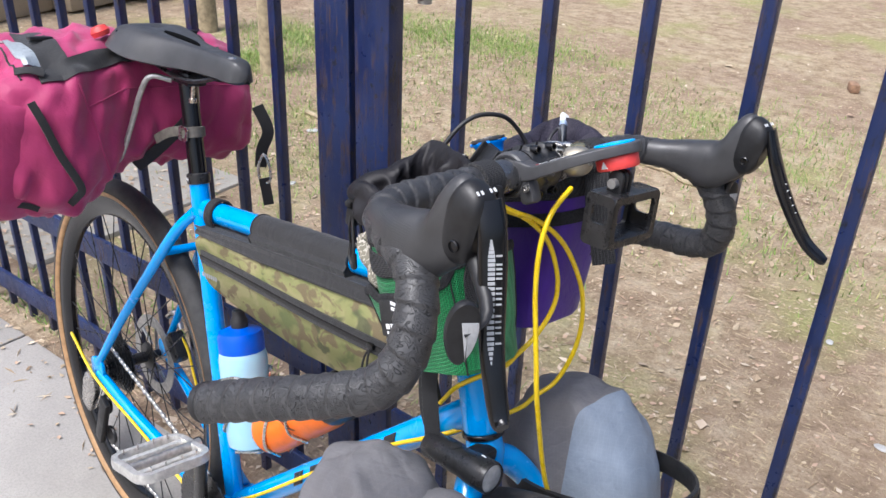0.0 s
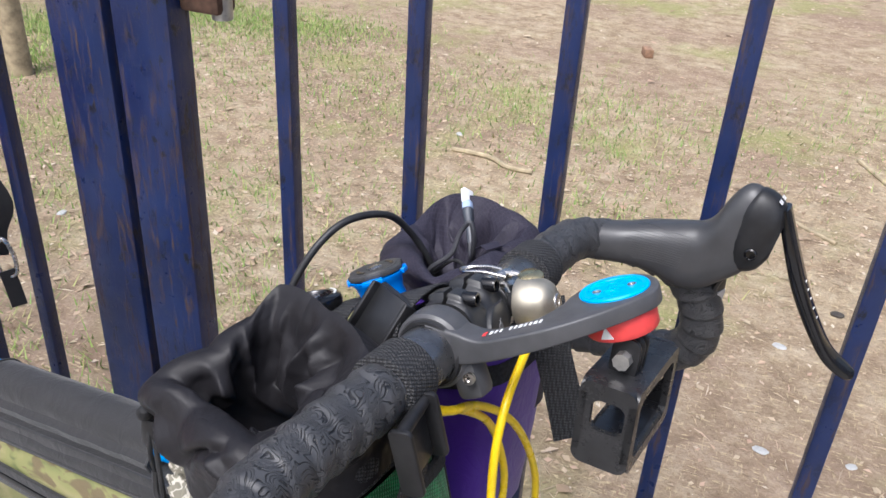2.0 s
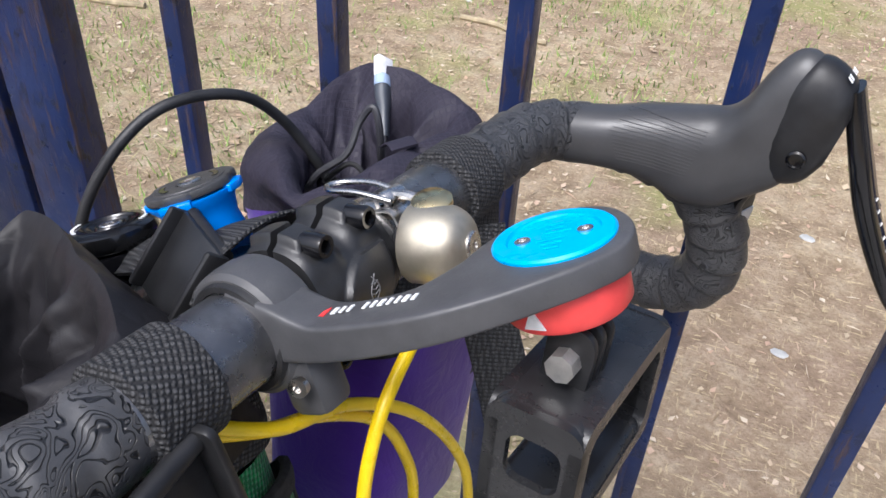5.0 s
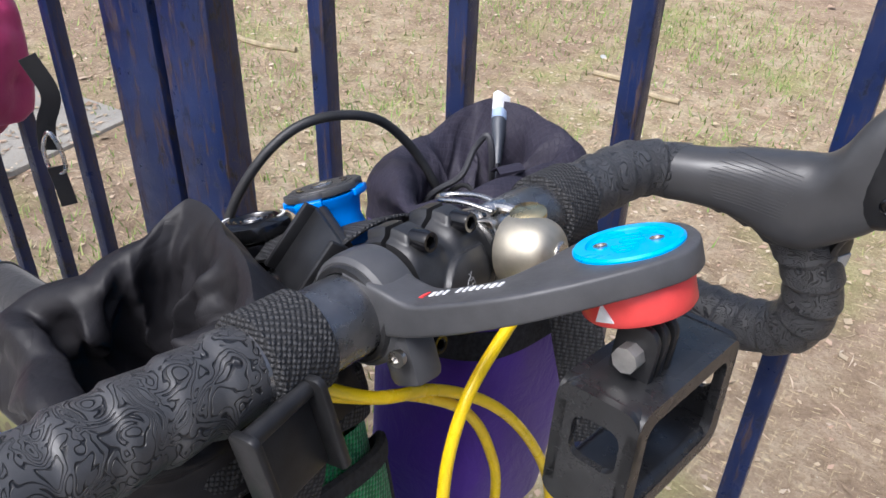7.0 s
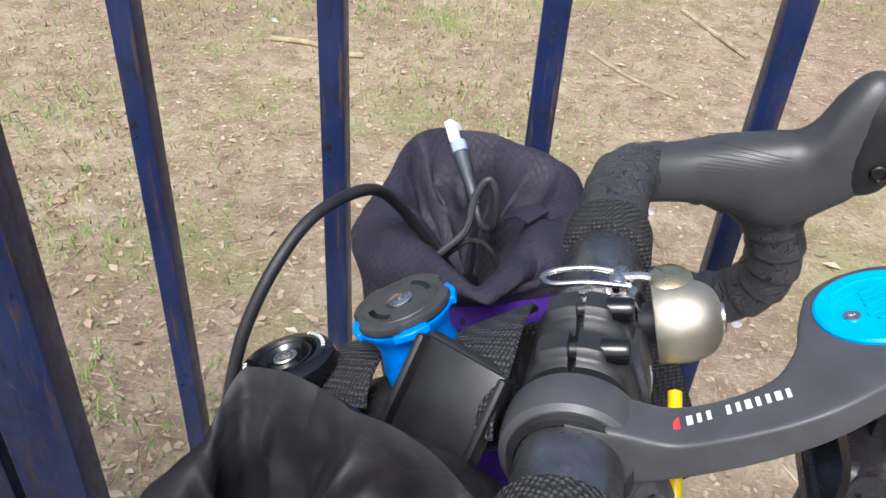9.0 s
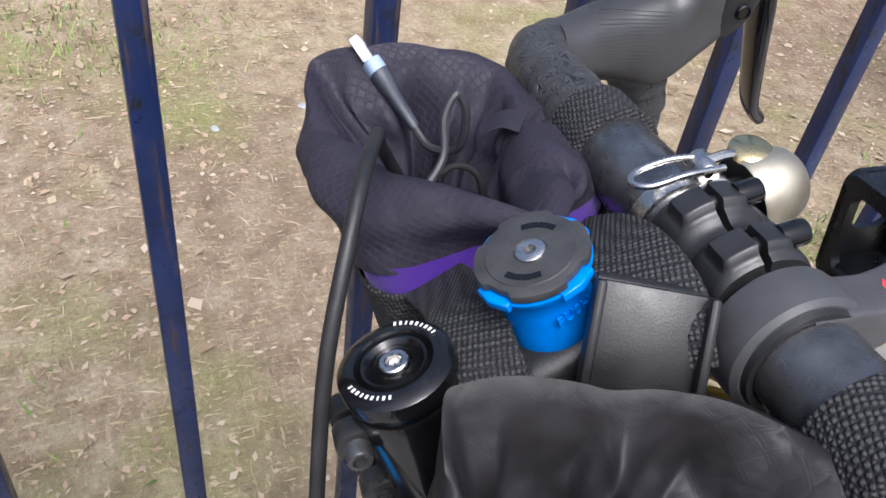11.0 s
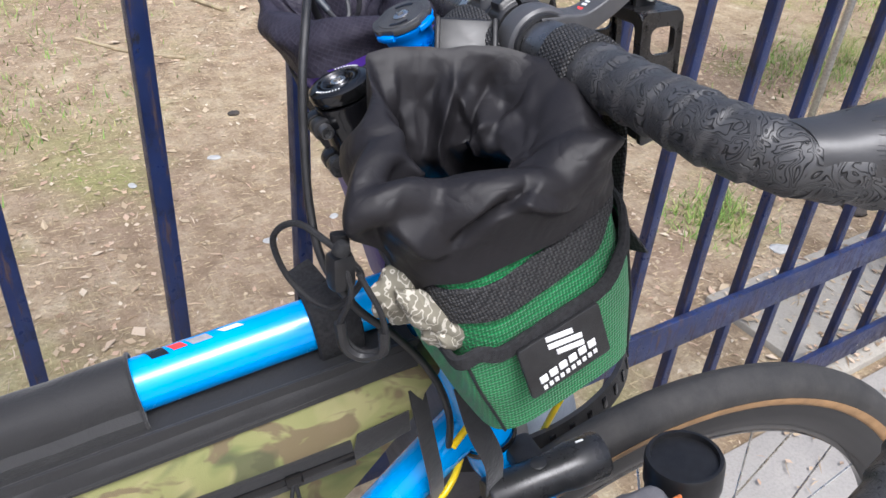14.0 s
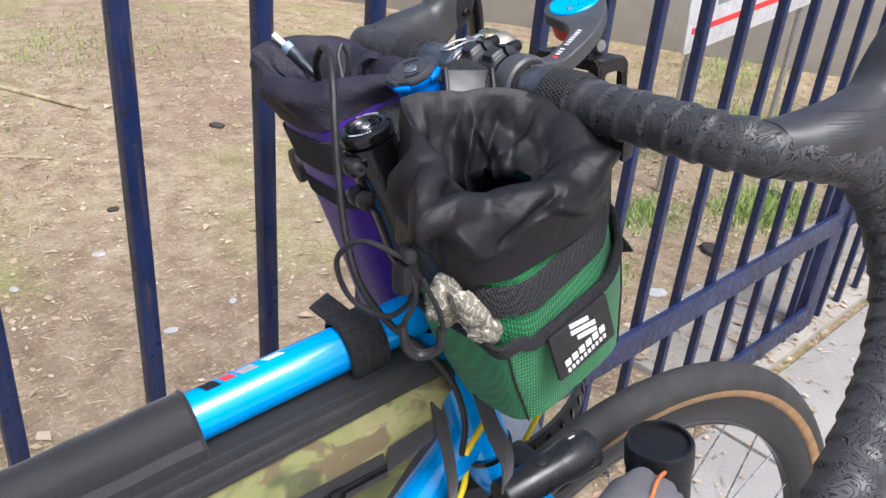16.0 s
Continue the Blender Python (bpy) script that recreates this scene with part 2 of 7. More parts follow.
pale_print = plain("pale_print", (0.48, 0.49, 0.50), 0.4, 0.3, 0.1, 300, 0.0)
dark_print = plain("dark_print", (0.012, 0.013, 0.016), 0.3, 0, 0.1, 100, 0.0)
red_print = plain("red_print", (0.75, 0.05, 0.05), 0.5, 0, 0.08, 300, 0.0)
tan_wall = plain("tan_wall", (0.34, 0.20, 0.09), 0.6, 0, 0.2, 60, 0.3)
cord_black = plain("cord_black", (0.010, 0.010, 0.011), 0.65, 0, 0.3, 500, 0.6)
leather = plain("leather", (0.11, 0.10, 0.085), 0.55, 0, 0.25, 90, 0.4)


def tread_rubber():
    k = Mat("tread_rubber", 0.72)
    k.colour(k.ramp(k.noise(40, 6, 0.7), [(0.3, (0.020, 0.020, 0.020)), (0.75, (0.050, 0.047, 0.044))]))
    k.bump(k.noise(900, 2), 0.4, 0.001)
    return k.m


def tape_material():
    """Cork-like bar tape with a fine embossed swirling pattern."""
    k = Mat("bar_tape", 0.43)
    w = k.noise(85, 1, 0.5, None, 1.2)
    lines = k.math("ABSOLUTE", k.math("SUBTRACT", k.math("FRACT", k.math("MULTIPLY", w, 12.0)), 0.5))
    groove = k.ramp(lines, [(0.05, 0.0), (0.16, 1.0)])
    # groove shade is painted in: sunk lines get a darker colour than the tape
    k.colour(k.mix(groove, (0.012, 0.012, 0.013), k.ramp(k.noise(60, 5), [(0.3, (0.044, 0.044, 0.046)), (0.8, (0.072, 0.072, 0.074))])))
    k.bump(groove, 1.0, 0.0009)
    k.bump(k.noise(1500, 2), 0.15, 0.0004)
    return k.m


def weave(name, c, pitch, rough=0.7, depth=0.5, sheen=0.2, tone=0.35):
    """Woven cloth: crossing threads of the given pitch, mottled by wear."""
    k = Mat(name, rough)
    w = k.warp((1, 1, 1), (0.35, 0.25, 0.15))
    sep = k.n.new("ShaderNodeSeparateXYZ")
    k.l.new(w, sep.inputs[0])
    f = [k.math("ABSOLUTE", k.math("SUBTRACT", k.math("FRACT", k.math("DIVIDE", sep.outputs[i], pitch)), 0.5)) for i in (0, 1, 2)]
    t = k.ramp(k.math("MULTIPLY", k.math("ADD", f[0], k.math("ADD", f[1], f[2])), 0.667), [(0.18, 1.0), (0.62, 0.0)])
    d = tuple(x * (1 - tone) for x in c)
    base = k.mix(k.ramp(k.noise(25, 5, 0.6), [(0.3, 0.0), (0.7, 1.0)]), d, c)
    # the gaps carry painted shade: the cloth's own colour at 40 percent
    k.colour(k.mix(t, k.mix(1.0, base, (0.40, 0.40, 0.40), "MULTIPLY"), base))
    k.bump(t, depth, pitch * 0.6)
    return k.put(Sheen_Weight=sheen, Specular_IOR_Level=0.25).m


def nylon(name, c, rough=0.55, tone=0.25):
    """Plain dyed nylon: soft fading, faint creases and a fine grain."""
    k = Mat(name, rough)
    d = tuple(x * (1 - tone) for x in c)
    k.colour(k.mix(k.ramp(k.noise(14, 6, 0.6), [(0.3, 0.0), (0.7, 1.0)]), d, c))
    k.bump(k.noise(45, 5, 0.6, None, 0.8), 0.35, 0.004)
    k.bump(k.noise(1800, 2), 0.25, 0.0004)
    return k.put(Sheen_Weight=0.2, Specular_IOR_Level=0.3).m


def ripstop(name, c, grid=0.0045, rough=0.55, lines=0.4, shine=0.5, coords="Object", sheen=0.0):
    """Light nylon with a fine grid of thicker threads and soft wrinkles."""
    k = Mat(name, rough, 0.0, coords)
    turned = k.warp((1 / grid, 1 / grid, 1 / grid), (0.5, 0.35, 0.2) if coords == "Object" else (0, 0, 0.6))
    f = []
    sep = k.n.new("ShaderNodeSeparateXYZ")
    k.l.new(turned, sep.inputs[0])
    for i in (0, 1, 2) if coords == "Object" else (0, 1):
        d = k.math("ABSOLUTE", k.math("SUBTRACT", k.math("FRACT", sep.outputs[i]), 0.5))
        f.append(k.ramp(d, [(0.0, 1.0), (0.07, 0.0)]) if coords == "Object" else k.ramp(d, [(0.0, 0.0), (0.03, 0.2), (0.06, 1.0), (0.10, 1.0), (0.14, 0.0)]))
    g = k.math("MAXIMUM", f[0], f[1])
    if len(f) > 2:
        g = k.math("MAXIMUM", g, f[2])
    k.c = k.n.new("ShaderNodeTexCoord").outputs["Object"]
    e = tuple(x * 1.6 for x in c)
    base = k.mix(k.ramp(k.noise(30, 5, 0.6), [(0.3, 0.0), (0.7, 1.0)]), tuple(x * 0.8 for x in c), c)
    k.colour(k.mix(k.math("MULTIPLY", g, lines), base, e))
    k.bump(g, lines, 0.0004)
    k.bump(k.math("ABSOLUTE", k.math("SUBTRACT", k.noise(34, 2, 0.5, None, 0.5), 0.5)), 0.30, 0.010)
    k.bump(k.math("ABSOLUTE", k.math("SUBTRACT", k.noise(90, 2, 0.5, None, 0.3), 0.5)), 0.20, 0.003)
    k.bump(k.noise(2500, 1), 0.15, 0.0003)
    return k.put(Specular_IOR_Level=shine, Sheen_Weight=sheen, Sheen_Roughness=0.5).m


def webbing_material():
    k = Mat("webbing", 0.75)
    d = k.n.new("ShaderNodeTexVoronoi")
    d.inputs["Scale"].default_value, d.inputs["Randomness"].default_value = 560, 0.15
    k.l.new(k.warp((1, 1, 1), (0.4, 0.3, 0.5)), d.inputs["Vector"])
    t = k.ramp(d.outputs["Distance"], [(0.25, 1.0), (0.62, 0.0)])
    # shade between the threads is put into the colour, darker in the gaps
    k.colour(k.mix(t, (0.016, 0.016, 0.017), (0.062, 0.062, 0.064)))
    k.bump(t, 0.8, 0.0012)
    return k.put(Specular_IOR_Level=0.3).m


def camo_cloth():
    k = Mat("camo_cloth", 0.75)
    n1 = k.noise(15, 3, 0.5, k.warp((1, 1, 1.8)), 0.6)
    n2 = k.noise(22, 3, 0.55, k.warp((1.2, 1, 2.0), (0.3, 0.9, 0.2)), 0.8)
    n3 = k.noise(18, 2, 0.5, k.warp((1, 1, 1.3), (1.0, 0.2, 0.7)), 0.5)
    c = k.ramp(n1, [(0.36, (0.115, 0.135, 0.045)), (0.44, (0.20, 0.205, 0.075)), (0.52, (0.21, 0.21, 0.08)), (0.60, (0.27, 0.25, 0.115))])
    c = k.mix(k.ramp(n2, [(0.52, 0.0), (0.58, 0.9)]), c, (0.125, 0.092, 0.050))
    c = k.mix(k.ramp(n3, [(0.62, 0.0), (0.66, 0.85)]), c, (0.060, 0.068, 0.030))
    k.colour(c)
    k.bump(k.voronoi(1400), 0.35, 0.0006)
    k.bump(k.noise(30, 4), 0.3, 0.004)
    return k.m


def fence_paint():
    """Old dark blue gloss, chipped to rust and black along the bars."""
    k = Mat("fence_paint", 0.35)
    chips = k.math("MULTIPLY", k.ramp(k.noise(85, 7, 0.72, k.warp((1, 1, 0.55))), [(0.55, 0.0), (0.60, 1.0)]), k.ramp(k.noise(9, 3), [(0.40, 0.0), (0.60, 1.0)]))
    rust = k.math("MULTIPLY", k.ramp(k.noise(120, 6, 0.75, k.warp((1, 1, 0.12))), [(0.53, 0.0), (0.62, 0.75)]), k.ramp(k.noise(5, 4, 0.6), [(0.36, 0.0), (0.56, 1.0)]))
    blue = k.mix(k.ramp(k.noise(12, 5, 0.6), [(0.3, 0.0), (0.7, 1.0)]), (0.007, 0.013, 0.050), (0.013, 0.028, 0.105))
    c = k.mix(chips, blue, (0.008, 0.009, 0.013))
    c = k.mix(rust, c, k.mix(k.noise(90, 4), (0.045, 0.024, 0.015), (0.115, 0.070, 0.042)))
    k.colour(c)
    k.rough(k.mix(rust, k.ramp(k.noise(60, 5), [(0.3, 0.25), (0.7, 0.5)]), 0.85))
    k.bump(k.math("ADD", chips, rust), 0.35, 0.0015)
    k.bump(k.noise(250, 4), 0.2, 0.001)
    return k.m


def soil_material():
    k = Mat("soil", 0.95, 0, "Object")
    big = k.noise(0.9, 5, 0.6)
    mid = k.noise(11, 7, 0.68)
    fine = k.noise(90, 6, 0.7)
    dry = k.ramp(mid, [(0.32, (0.205, 0.150, 0.095)), (0.5, (0.365, 0.290, 0.190)), (0.68, (0.50, 0.425, 0.30))])
    bare = k.ramp(mid, [(0.3, (0.200, 0.140, 0.098)), (0.7, (0.355, 0.262, 0.190))])
    c = k.mix(k.ramp(big, [(0.42, 0.0), (0.62, 1.0)]), dry, bare)
    moss = k.ramp(k.noise(1.6, 4, 0.6, k.warp((1, 1, 1), (0, 0, 1.0))), [(0.52, 0.0), (0.68, 1.0)])
    c = k.mix(k.math("MULTIPLY", moss, 0.75), c, (0.27, 0.29, 0.10))
    c = k.mix(k.ramp(fine, [(0.3, 0.55), (0.6, 0.0)]), c, (0.15, 0.10, 0.055))
    straw = k.ramp(k.noise(140, 3, 0.6, k.warp((1, 0.22, 1), (0, 0, 0.5))), [(0.60, 0.0), (0.70, 0.8)])
    straw2 = k.ramp(k.noise(140, 3, 0.6, k.warp((0.22, 1, 1), (0, 0, 0.9))), [(0.60, 0.0), (0.68, 1.0)])
    c = k.mix(k.math("MULTIPLY", k.math("MAXIMUM", straw, straw2), 0.7), c, (0.58, 0.47, 0.28))
    k.colour(c)
    k.bump(fine, 0.6, 0.01)
    k.bump(mid, 0.5, 0.03)
    return k.put(Specular_IOR_Level=0.2).m


def litter_material():
    k = Mat("leaf_litter", 0.8)
    k.colour(k.ramp(k.island(), [(0.0, (0.22, 0.15, 0.09)), (0.25, (0.37, 0.28, 0.18)), (0.5, (0.46, 0.37, 0.25)), (0.7, (0.44, 0.29, 0.20)), (0.9, (0.56, 0.48, 0.36)), (1.0, (0.30, 0.20, 0.13))]))
    return k.m


def grass_material():
    k = Mat("grass_blades", 0.6)
    k.colour(k.ramp(k.island(), [(0.0, (0.11, 0.20, 0.03)), (0.45, (0.19, 0.31, 0.05)), (0.75, (0.28, 0.36, 0.09)), (1.0, (0.42, 0.38, 0.16))]))
    return k.m


def concrete_material(name="concrete", c=(0.40, 0.378, 0.345)):
    k = Mat(name, 0.9)
    d = tuple(x * 0.72 for x in c)
    base = k.mix(k.ramp(k.noise(4, 7, 0.65), [(0.3, 0.0), (0.7, 1.0)]), d, c)
    base = k.mix(k.ramp(k.noise(160, 5, 0.7), [(0.35, 0.4), (0.55, 0.0)]), base, tuple(x * 0.5 for x in c))
    base = k.mix(k.math("MULTIPLY", k.each(), 0.18), base, (0.25, 0.24, 0.23))
    k.colour(base)
    k.bump(k.noise(220, 5), 0.4, 0.002)
    return k.m


tread = tread_rubber()
bar_tape = tape_material()
green_cloth = weave("green_cordura", (0.020, 0.36, 0.10), 0.0020, 0.62, 0.7)
purple_cloth = nylon("purple_nylon", (0.075, 0.020, 0.30), 0.45)
burgundy_cloth = nylon("burgundy_nylon", (0.42, 0.036, 0.135), 0.55)
black_liner = ripstop("black_ripstop", (0.0165, 0.0155, 0.0175), 0.0060, 0.46, 0.08, 0.22, "UV", 0.0)
plum_liner = ripstop("plum_ripstop", (0.030, 0.027, 0.040), 0.0033, 0.52, 0.60, 0.20, "UV", 0.0)
grey_sack = ripstop("grey_sack", (0.165, 0.160, 0.166), 0.004, 0.6, 0.15)
pale_sack = ripstop("pale_sack", (0.24, 0.285, 0.35), 0.004, 0.6, 0.15)
black_cloth = nylon("black_cordura", (0.021, 0.021, 0.022), 0.65)
velcro = plain("velcro", (0.018, 0.018, 0.020), 0.95, 0, 0.4, 400, 1.0)
webbing = webbing_material()
camo = camo_cloth()
fence_blue = fence_paint()
soil = soil_material()
litter = litter_material()
grass_mat = grass_material()
concrete = concrete_material()
pale_concrete = concrete_material("pale_concrete", (0.40, 0.37, 0.31))
sandstone = concrete_material("sandstone", (0.42, 0.34, 0.23))
wood = plain("weathered_wood", (0.33, 0.27, 0.17), 0.85, 0, 0.3, 25, 0.6)

# ---- the setting ----
def ground_height(x, y):
    h = 0.02 * noise.noise(V((x * 0.7, y * 0.7, 3.1))) + 0.008 * noise.noise(V((x * 4, y * 4, 1.0)))
    return h * min(1.0, max(0.0, (y - 0.15) / 0.5)) - 0.014


def build_ground():
    xs = np.concatenate([[-300, -120, -50, -25, -14], np.arange(-9, 9.01, 0.1), [14, 25, 50, 120, 300]])
    ys = np.concatenate([[-300, -120, -50, -20, -8, -4, -2], np.arange(-1, 9.01, 0.1), [14, 25, 50, 120, 300]])
    verts = [(x, y, ground_height(x, y)) for y in ys for x in xs]
    w = len(xs)
    faces = [(j * w + i, j * w + i + 1, (j + 1) * w + i + 1, (j + 1) * w + i) for j in range(len(ys) - 1) for i in range(w - 1)]
    me = bpy.data.meshes.new("ground")
    me.from_pydata(verts, [], faces)
    me.materials.append(soil)
    me.shade_smooth()
    return tagged(new("ground", me), "dry trodden earth with dead grass and leaf litter", "ground", kind="structure")


def build_litter():
    """Dead leaves, chips and straw strewn over the earth."""
    rnd = random.Random(5)
    verts, faces = [], []
    for i in range(46000):
        near = i < 31000
        x = rnd.uniform(-3.0, 2.8) if near else rnd.uniform(-7, 7)
        y = 0.22 + (rnd.random() ** 1.2) * (3.6 if near else 8.0)
        if noise.noise(V((x * 0.8, y * 0.8, 9))) < -0.15 and rnd.random() < 0.6:
            continue
        if i < 900:
            x, y = rnd.uniform(-2.4, 2.6), 0.20 - 0.22 * rnd.random() ** 2.2
        z = ground_height(x, y)
        if y < 0.20:
            z = 0.003
        elif (1.25 < x < 3.85 and y < 0.555) or (-3.6 < x < -1.9 and 0.36 < y < 1.27):
            z = 0.0035
        a = rnd.uniform(0, 6.28)
        c, d = math.cos(a), math.sin(a)
        k = len(verts)
        if i % 4:
            s, r = rnd.uniform(0.003, 0.0105) * (1.0 if near else 1.6), rnd.uniform(0.35, 0.8)
            if rnd.random() < 0.03:
                s *= 2.0
            quad = ((-1, 0, 0.1), (-0.2, -r, rnd.uniform(0, 0.5)), (1, 0.1, rnd.uniform(0, 0.6)), (-0.1, r, rnd.uniform(0.0, 0.5)))
        else:
            s, r = rnd.uniform(0.008, 0.028), rnd.uniform(0.02, 0.05)
            quad = ((-1, 0, 0.0), (0.0, -r, rnd.uniform(0.05, 0.15)), (1, 0.2, rnd.uniform(0, 0.15)), (0.0, r, rnd.uniform(0.05, 0.15)))
        for u, v, h in quad:
            verts.append((x + s * (u * c - v * d), y + s * (u * d + v * c), z + 0.0015 + s * h))
        faces += [(k, k + 1, k + 2), (k, k + 2, k + 3)]
    me = bpy.data.meshes.new("leaf_litter")
    me.from_pydata(verts, [], faces)
    me.materials.append(litter)
    return tagged(new("leaf_litter", me), "brown dead leaves, chips and straw strewn on earth", "leaves", kind="stuff")


def build_grass():
    rnd = random.Random(8)
    verts, faces = [], []
    # rows of place, spread and blades
    spots = [(-1.5, 3.0, 0.9, 1600), (-2.5, 3.5, 1.2, 3400), (-0.6, 3.4, 0.8, 1500), (-0.1, 2.2, 0.5, 700), (-1.0, 1.3, 0.5, 700), (-1.35, 0.75, 0.55, 900), (-1.9, 1.6, 0.7, 1400), (-2.6, 2.1, 0.9, 2000), (-1.2, 1.9, 0.8, 1100), (-0.3, 2.9, 0.8, 1200), (1.1, 3.8, 1.0, 1600), (-0.75, 0.75, 0.4, 700), (-1.6, 0.28, 0.3, 700),
             (-3.48, 3.09, 0.5, 3600), (-3.25, 2.55, 0.4, 2600), (-2.95, 3.9, 0.6, 3800), (-2.26, 3.95, 0.5, 2200), (2.45, 0.72, 0.24, 2600), (2.03, 0.95, 0.18, 900), (1.57, 0.82, 0.16, 700), (2.85, 1.45, 0.4, 1600), (3.4, 1.3, 0.5, 1500), (4.1, 1.8, 0.6, 1800)]
    for sx, sy, sr, blades in spots:
        for _ in range(blades):
            x, y = rnd.gauss(sx, sr * 0.5), rnd.gauss(sy, sr * 0.35)
            if y < 0.24:
                continue
            z = ground_height(x, y)
            a, h, w = rnd.uniform(0, 6.28), rnd.uniform(0.012, 0.04), rnd.uniform(0.0012, 0.003)
            lean = rnd.uniform(0.3, 1.3) * h
            c, d = math.cos(a), math.sin(a)
            k = len(verts)
            verts += [(x - w * d, y + w * c, z - 0.002), (x + w * d, y - w * c, z - 0.002), (x + lean * c, y + lean * d, z + h)]
            faces.append((k, k + 1, k + 2))
    me = bpy.data.meshes.new("grass")
    me.from_pydata(verts, [], faces)
    me.materials.append(grass_mat)
    return tagged(new("grass", me), "thin patchy green grass growing from earth", "grass", kind="stuff")


build_ground()
build_litter()
build_grass()


# the fence: square bars between flat rails, with a pair of heavy posts
def square_bar(x0, x1, y0, y1, z0, z1, bevel=0.002):
    return rbox((x1 - x0, y1 - y0, z1 - z0), Matrix.Translation(((x0 + x1) / 2, (y0 + y1) / 2, (z0 + z1) / 2)), bevel)


FY = 0.254
fence = thing("fence", "dark blue painted steel bar fence with rust and chips", "fence", (0, FY, 0), Matrix(), kind="structure")
bar_mesh = finish("bar", square_bar(-0.008, 0.008, -0.008, 0.008, 0.0, 2.05, 0.0015), fence_blue)
xs = [-0.039 + 0.13 * k for k in range(-1, 14)] + [-0.536 - 0.107 * k for k in range(0, 22)] + [1.86 + 0.13 * k for k in range(0, 14)]
for x in xs:
    b = new("bar", bar_mesh)
    b.parent = fence
    b.location = (x, 0, 0.0)
    BASE[b.name] = V((0, FY, 0))
for x0, x1 in ((-0.438, -0.366), (-0.356, -0.288), (1.72, 1.80)):
    part("post", square_bar(x0, x1, FY - 0.012, FY + 0.022, -0.05, 2.15, 0.004), fence_blue, fence)
for x0, x1, z in ((-3.0, -0.44, 0.372), (-0.27, 1.72, 0.335), (-0.27, 1.72, 0.06), (-3.0, -0.44, 0.09), (1.80, 3.7, 0.33), (-3.0, -0.44, 1.95), (-0.27, 1.72, 1.95), (1.80, 3.7, 1.95)):
    part("rail", square_bar(x0, x1, FY - 0.020, FY - 0.008, z - 0.03, z + 0.03, 0.002), fence_blue, fence)

# pavement slabs on the bicycle's side
pavement = thing("pavement", "grey concrete paving slabs with dark joints", "pavement", (0, 0, 0), Matrix(), kind="structure")
part("bed", rbox((16, 6.2, 0.04), Matrix.Translation((0, -2.91, -0.046)), 0.0), soil, pavement)


def slab_mesh(w, d):
    return finish("slab", rbox((w, d, 0.05), Matrix.Translation((0, 0, -0.025)), 0.006), concrete)


slab = slab_mesh(0.90, 0.60)
for j in range(5):
    for i in range(-5, 6):
        s = new("slab", slab)
        s.parent = pavement
        s.location = (i * 0.908 - 0.17 + (j % 2) * 0.45, 0.19 - 0.30 - j * 0.608, 0.002 * math.sin(i * 5 + j * 3))
        BASE[s.name] = V((0, 0, 0))

# ---- the bicycle ----
HUB_F, HUB_R, BB, RW = V((0.313, 0, 0.349)), V((-0.760, 0, 0.349)), V((-0.378, 0, 0.272)), 0.352
AX = V((-0.350, 0, 0.937))          # up the steerer
FW = V((0.937, 0, 0.350))           # ahead, square to it


def ste(a):
    """A point of the steering axis, a metres below the top cap."""
    return V((0, 0, 0.982)) - AX * a


STEER = Matrix.Translation((0, 0, 0.982)) @ Matrix.Rotation(radians(2.3), 4, AX) @ Matrix.Rotation(radians(2.0), 4, "X") @ Matrix.Translation((0, 0, -0.982))


def turned(bm):
    """The same mesh, turned with the handlebar."""
    bmesh.ops.transform(bm, matrix=STEER, verts=bm.verts)
    return bm


bike = thing("bicycle", "bright blue steel touring bicycle leaning against a fence", "bicycle", (-0.23, 0, 0.0))


def frame_tube(name, a, b, r, r2=None, extra=()):
    t = part(name, pipe(a, b, r, r2, 24), blue_paint, bike)
    return t


HT_TOP, HT_BOT = ste(0.150), ste(0.292)
tt_a, tt_b = V((-0.490, 0, 0.753)), V((0.052, 0, 0.846))
top_tube = frame_tube("top_tube", tt_a, tt_b, 0.0166)
down_tube = frame_tube("down_tube", BB, ste(0.268), 0.0178)
seat_top = V((-0.520, 0, 0.792))
seat_tube = frame_tube("seat_tube", BB, seat_top, 0.0150)
head_tube = part("head_tube", lathe([(0.0205, 0), (0.0218, 0.003), (0.0212, 0.02), (0.0212, 0.12), (0.0225, 0.139), (0.0215, 0.142)], along(HT_BOT, AX), 32), blue_paint, bike)
for a, h in ((0.292, 0.007), (0.150, -0.008)):
    part("headset_cup", lathe([(0.018, 0), (0.0222, 0.001), (0.0224, h * 0.5), (0.0205, h)] if h < 0 else [(0.019, -h), (0.0228, -h * 0.8), (0.0232, -h * 0.3), (0.0222, -0.0005)], along(ste(a), AX), 32), black_gloss, bike)
for s in (-1, 1):
    rows = cat([(-0.508, s * 0.012, 0.745, 0.009), (-0.548, s * 0.030, 0.690, 0.0088), (-0.667, s * 0.055, 0.505, 0.008), (-0.751, s * 0.066, 0.372, 0.0072)], 6)
    part("seat_stay", sweep(rows, 14), blue_paint, bike)
    rows = cat([(-0.401, s * 0.030, 0.275, 0.012), (-0.506, s * 0.040, 0.296, 0.0115), (-0.646, s * 0.058, 0.325, 0.010), (-0.751, s * 0.066, 0.348, 0.0085)], 6)
    part("chain_stay", sweep(rows, 14), blue_paint, bike)
    part("dropout", plate(rrect(0.05, 0.04, 0.015), 0.006, axes((-0.757, s * 0.066, 0.356), (1, 0, 0.2), (0, 0, 1)), 0.001), blue_paint, bike)
part("stay_bridge", pipe((-0.575, -0.034, 0.655), (-0.575, 0.034, 0.655), 0.007), blue_paint, bike)
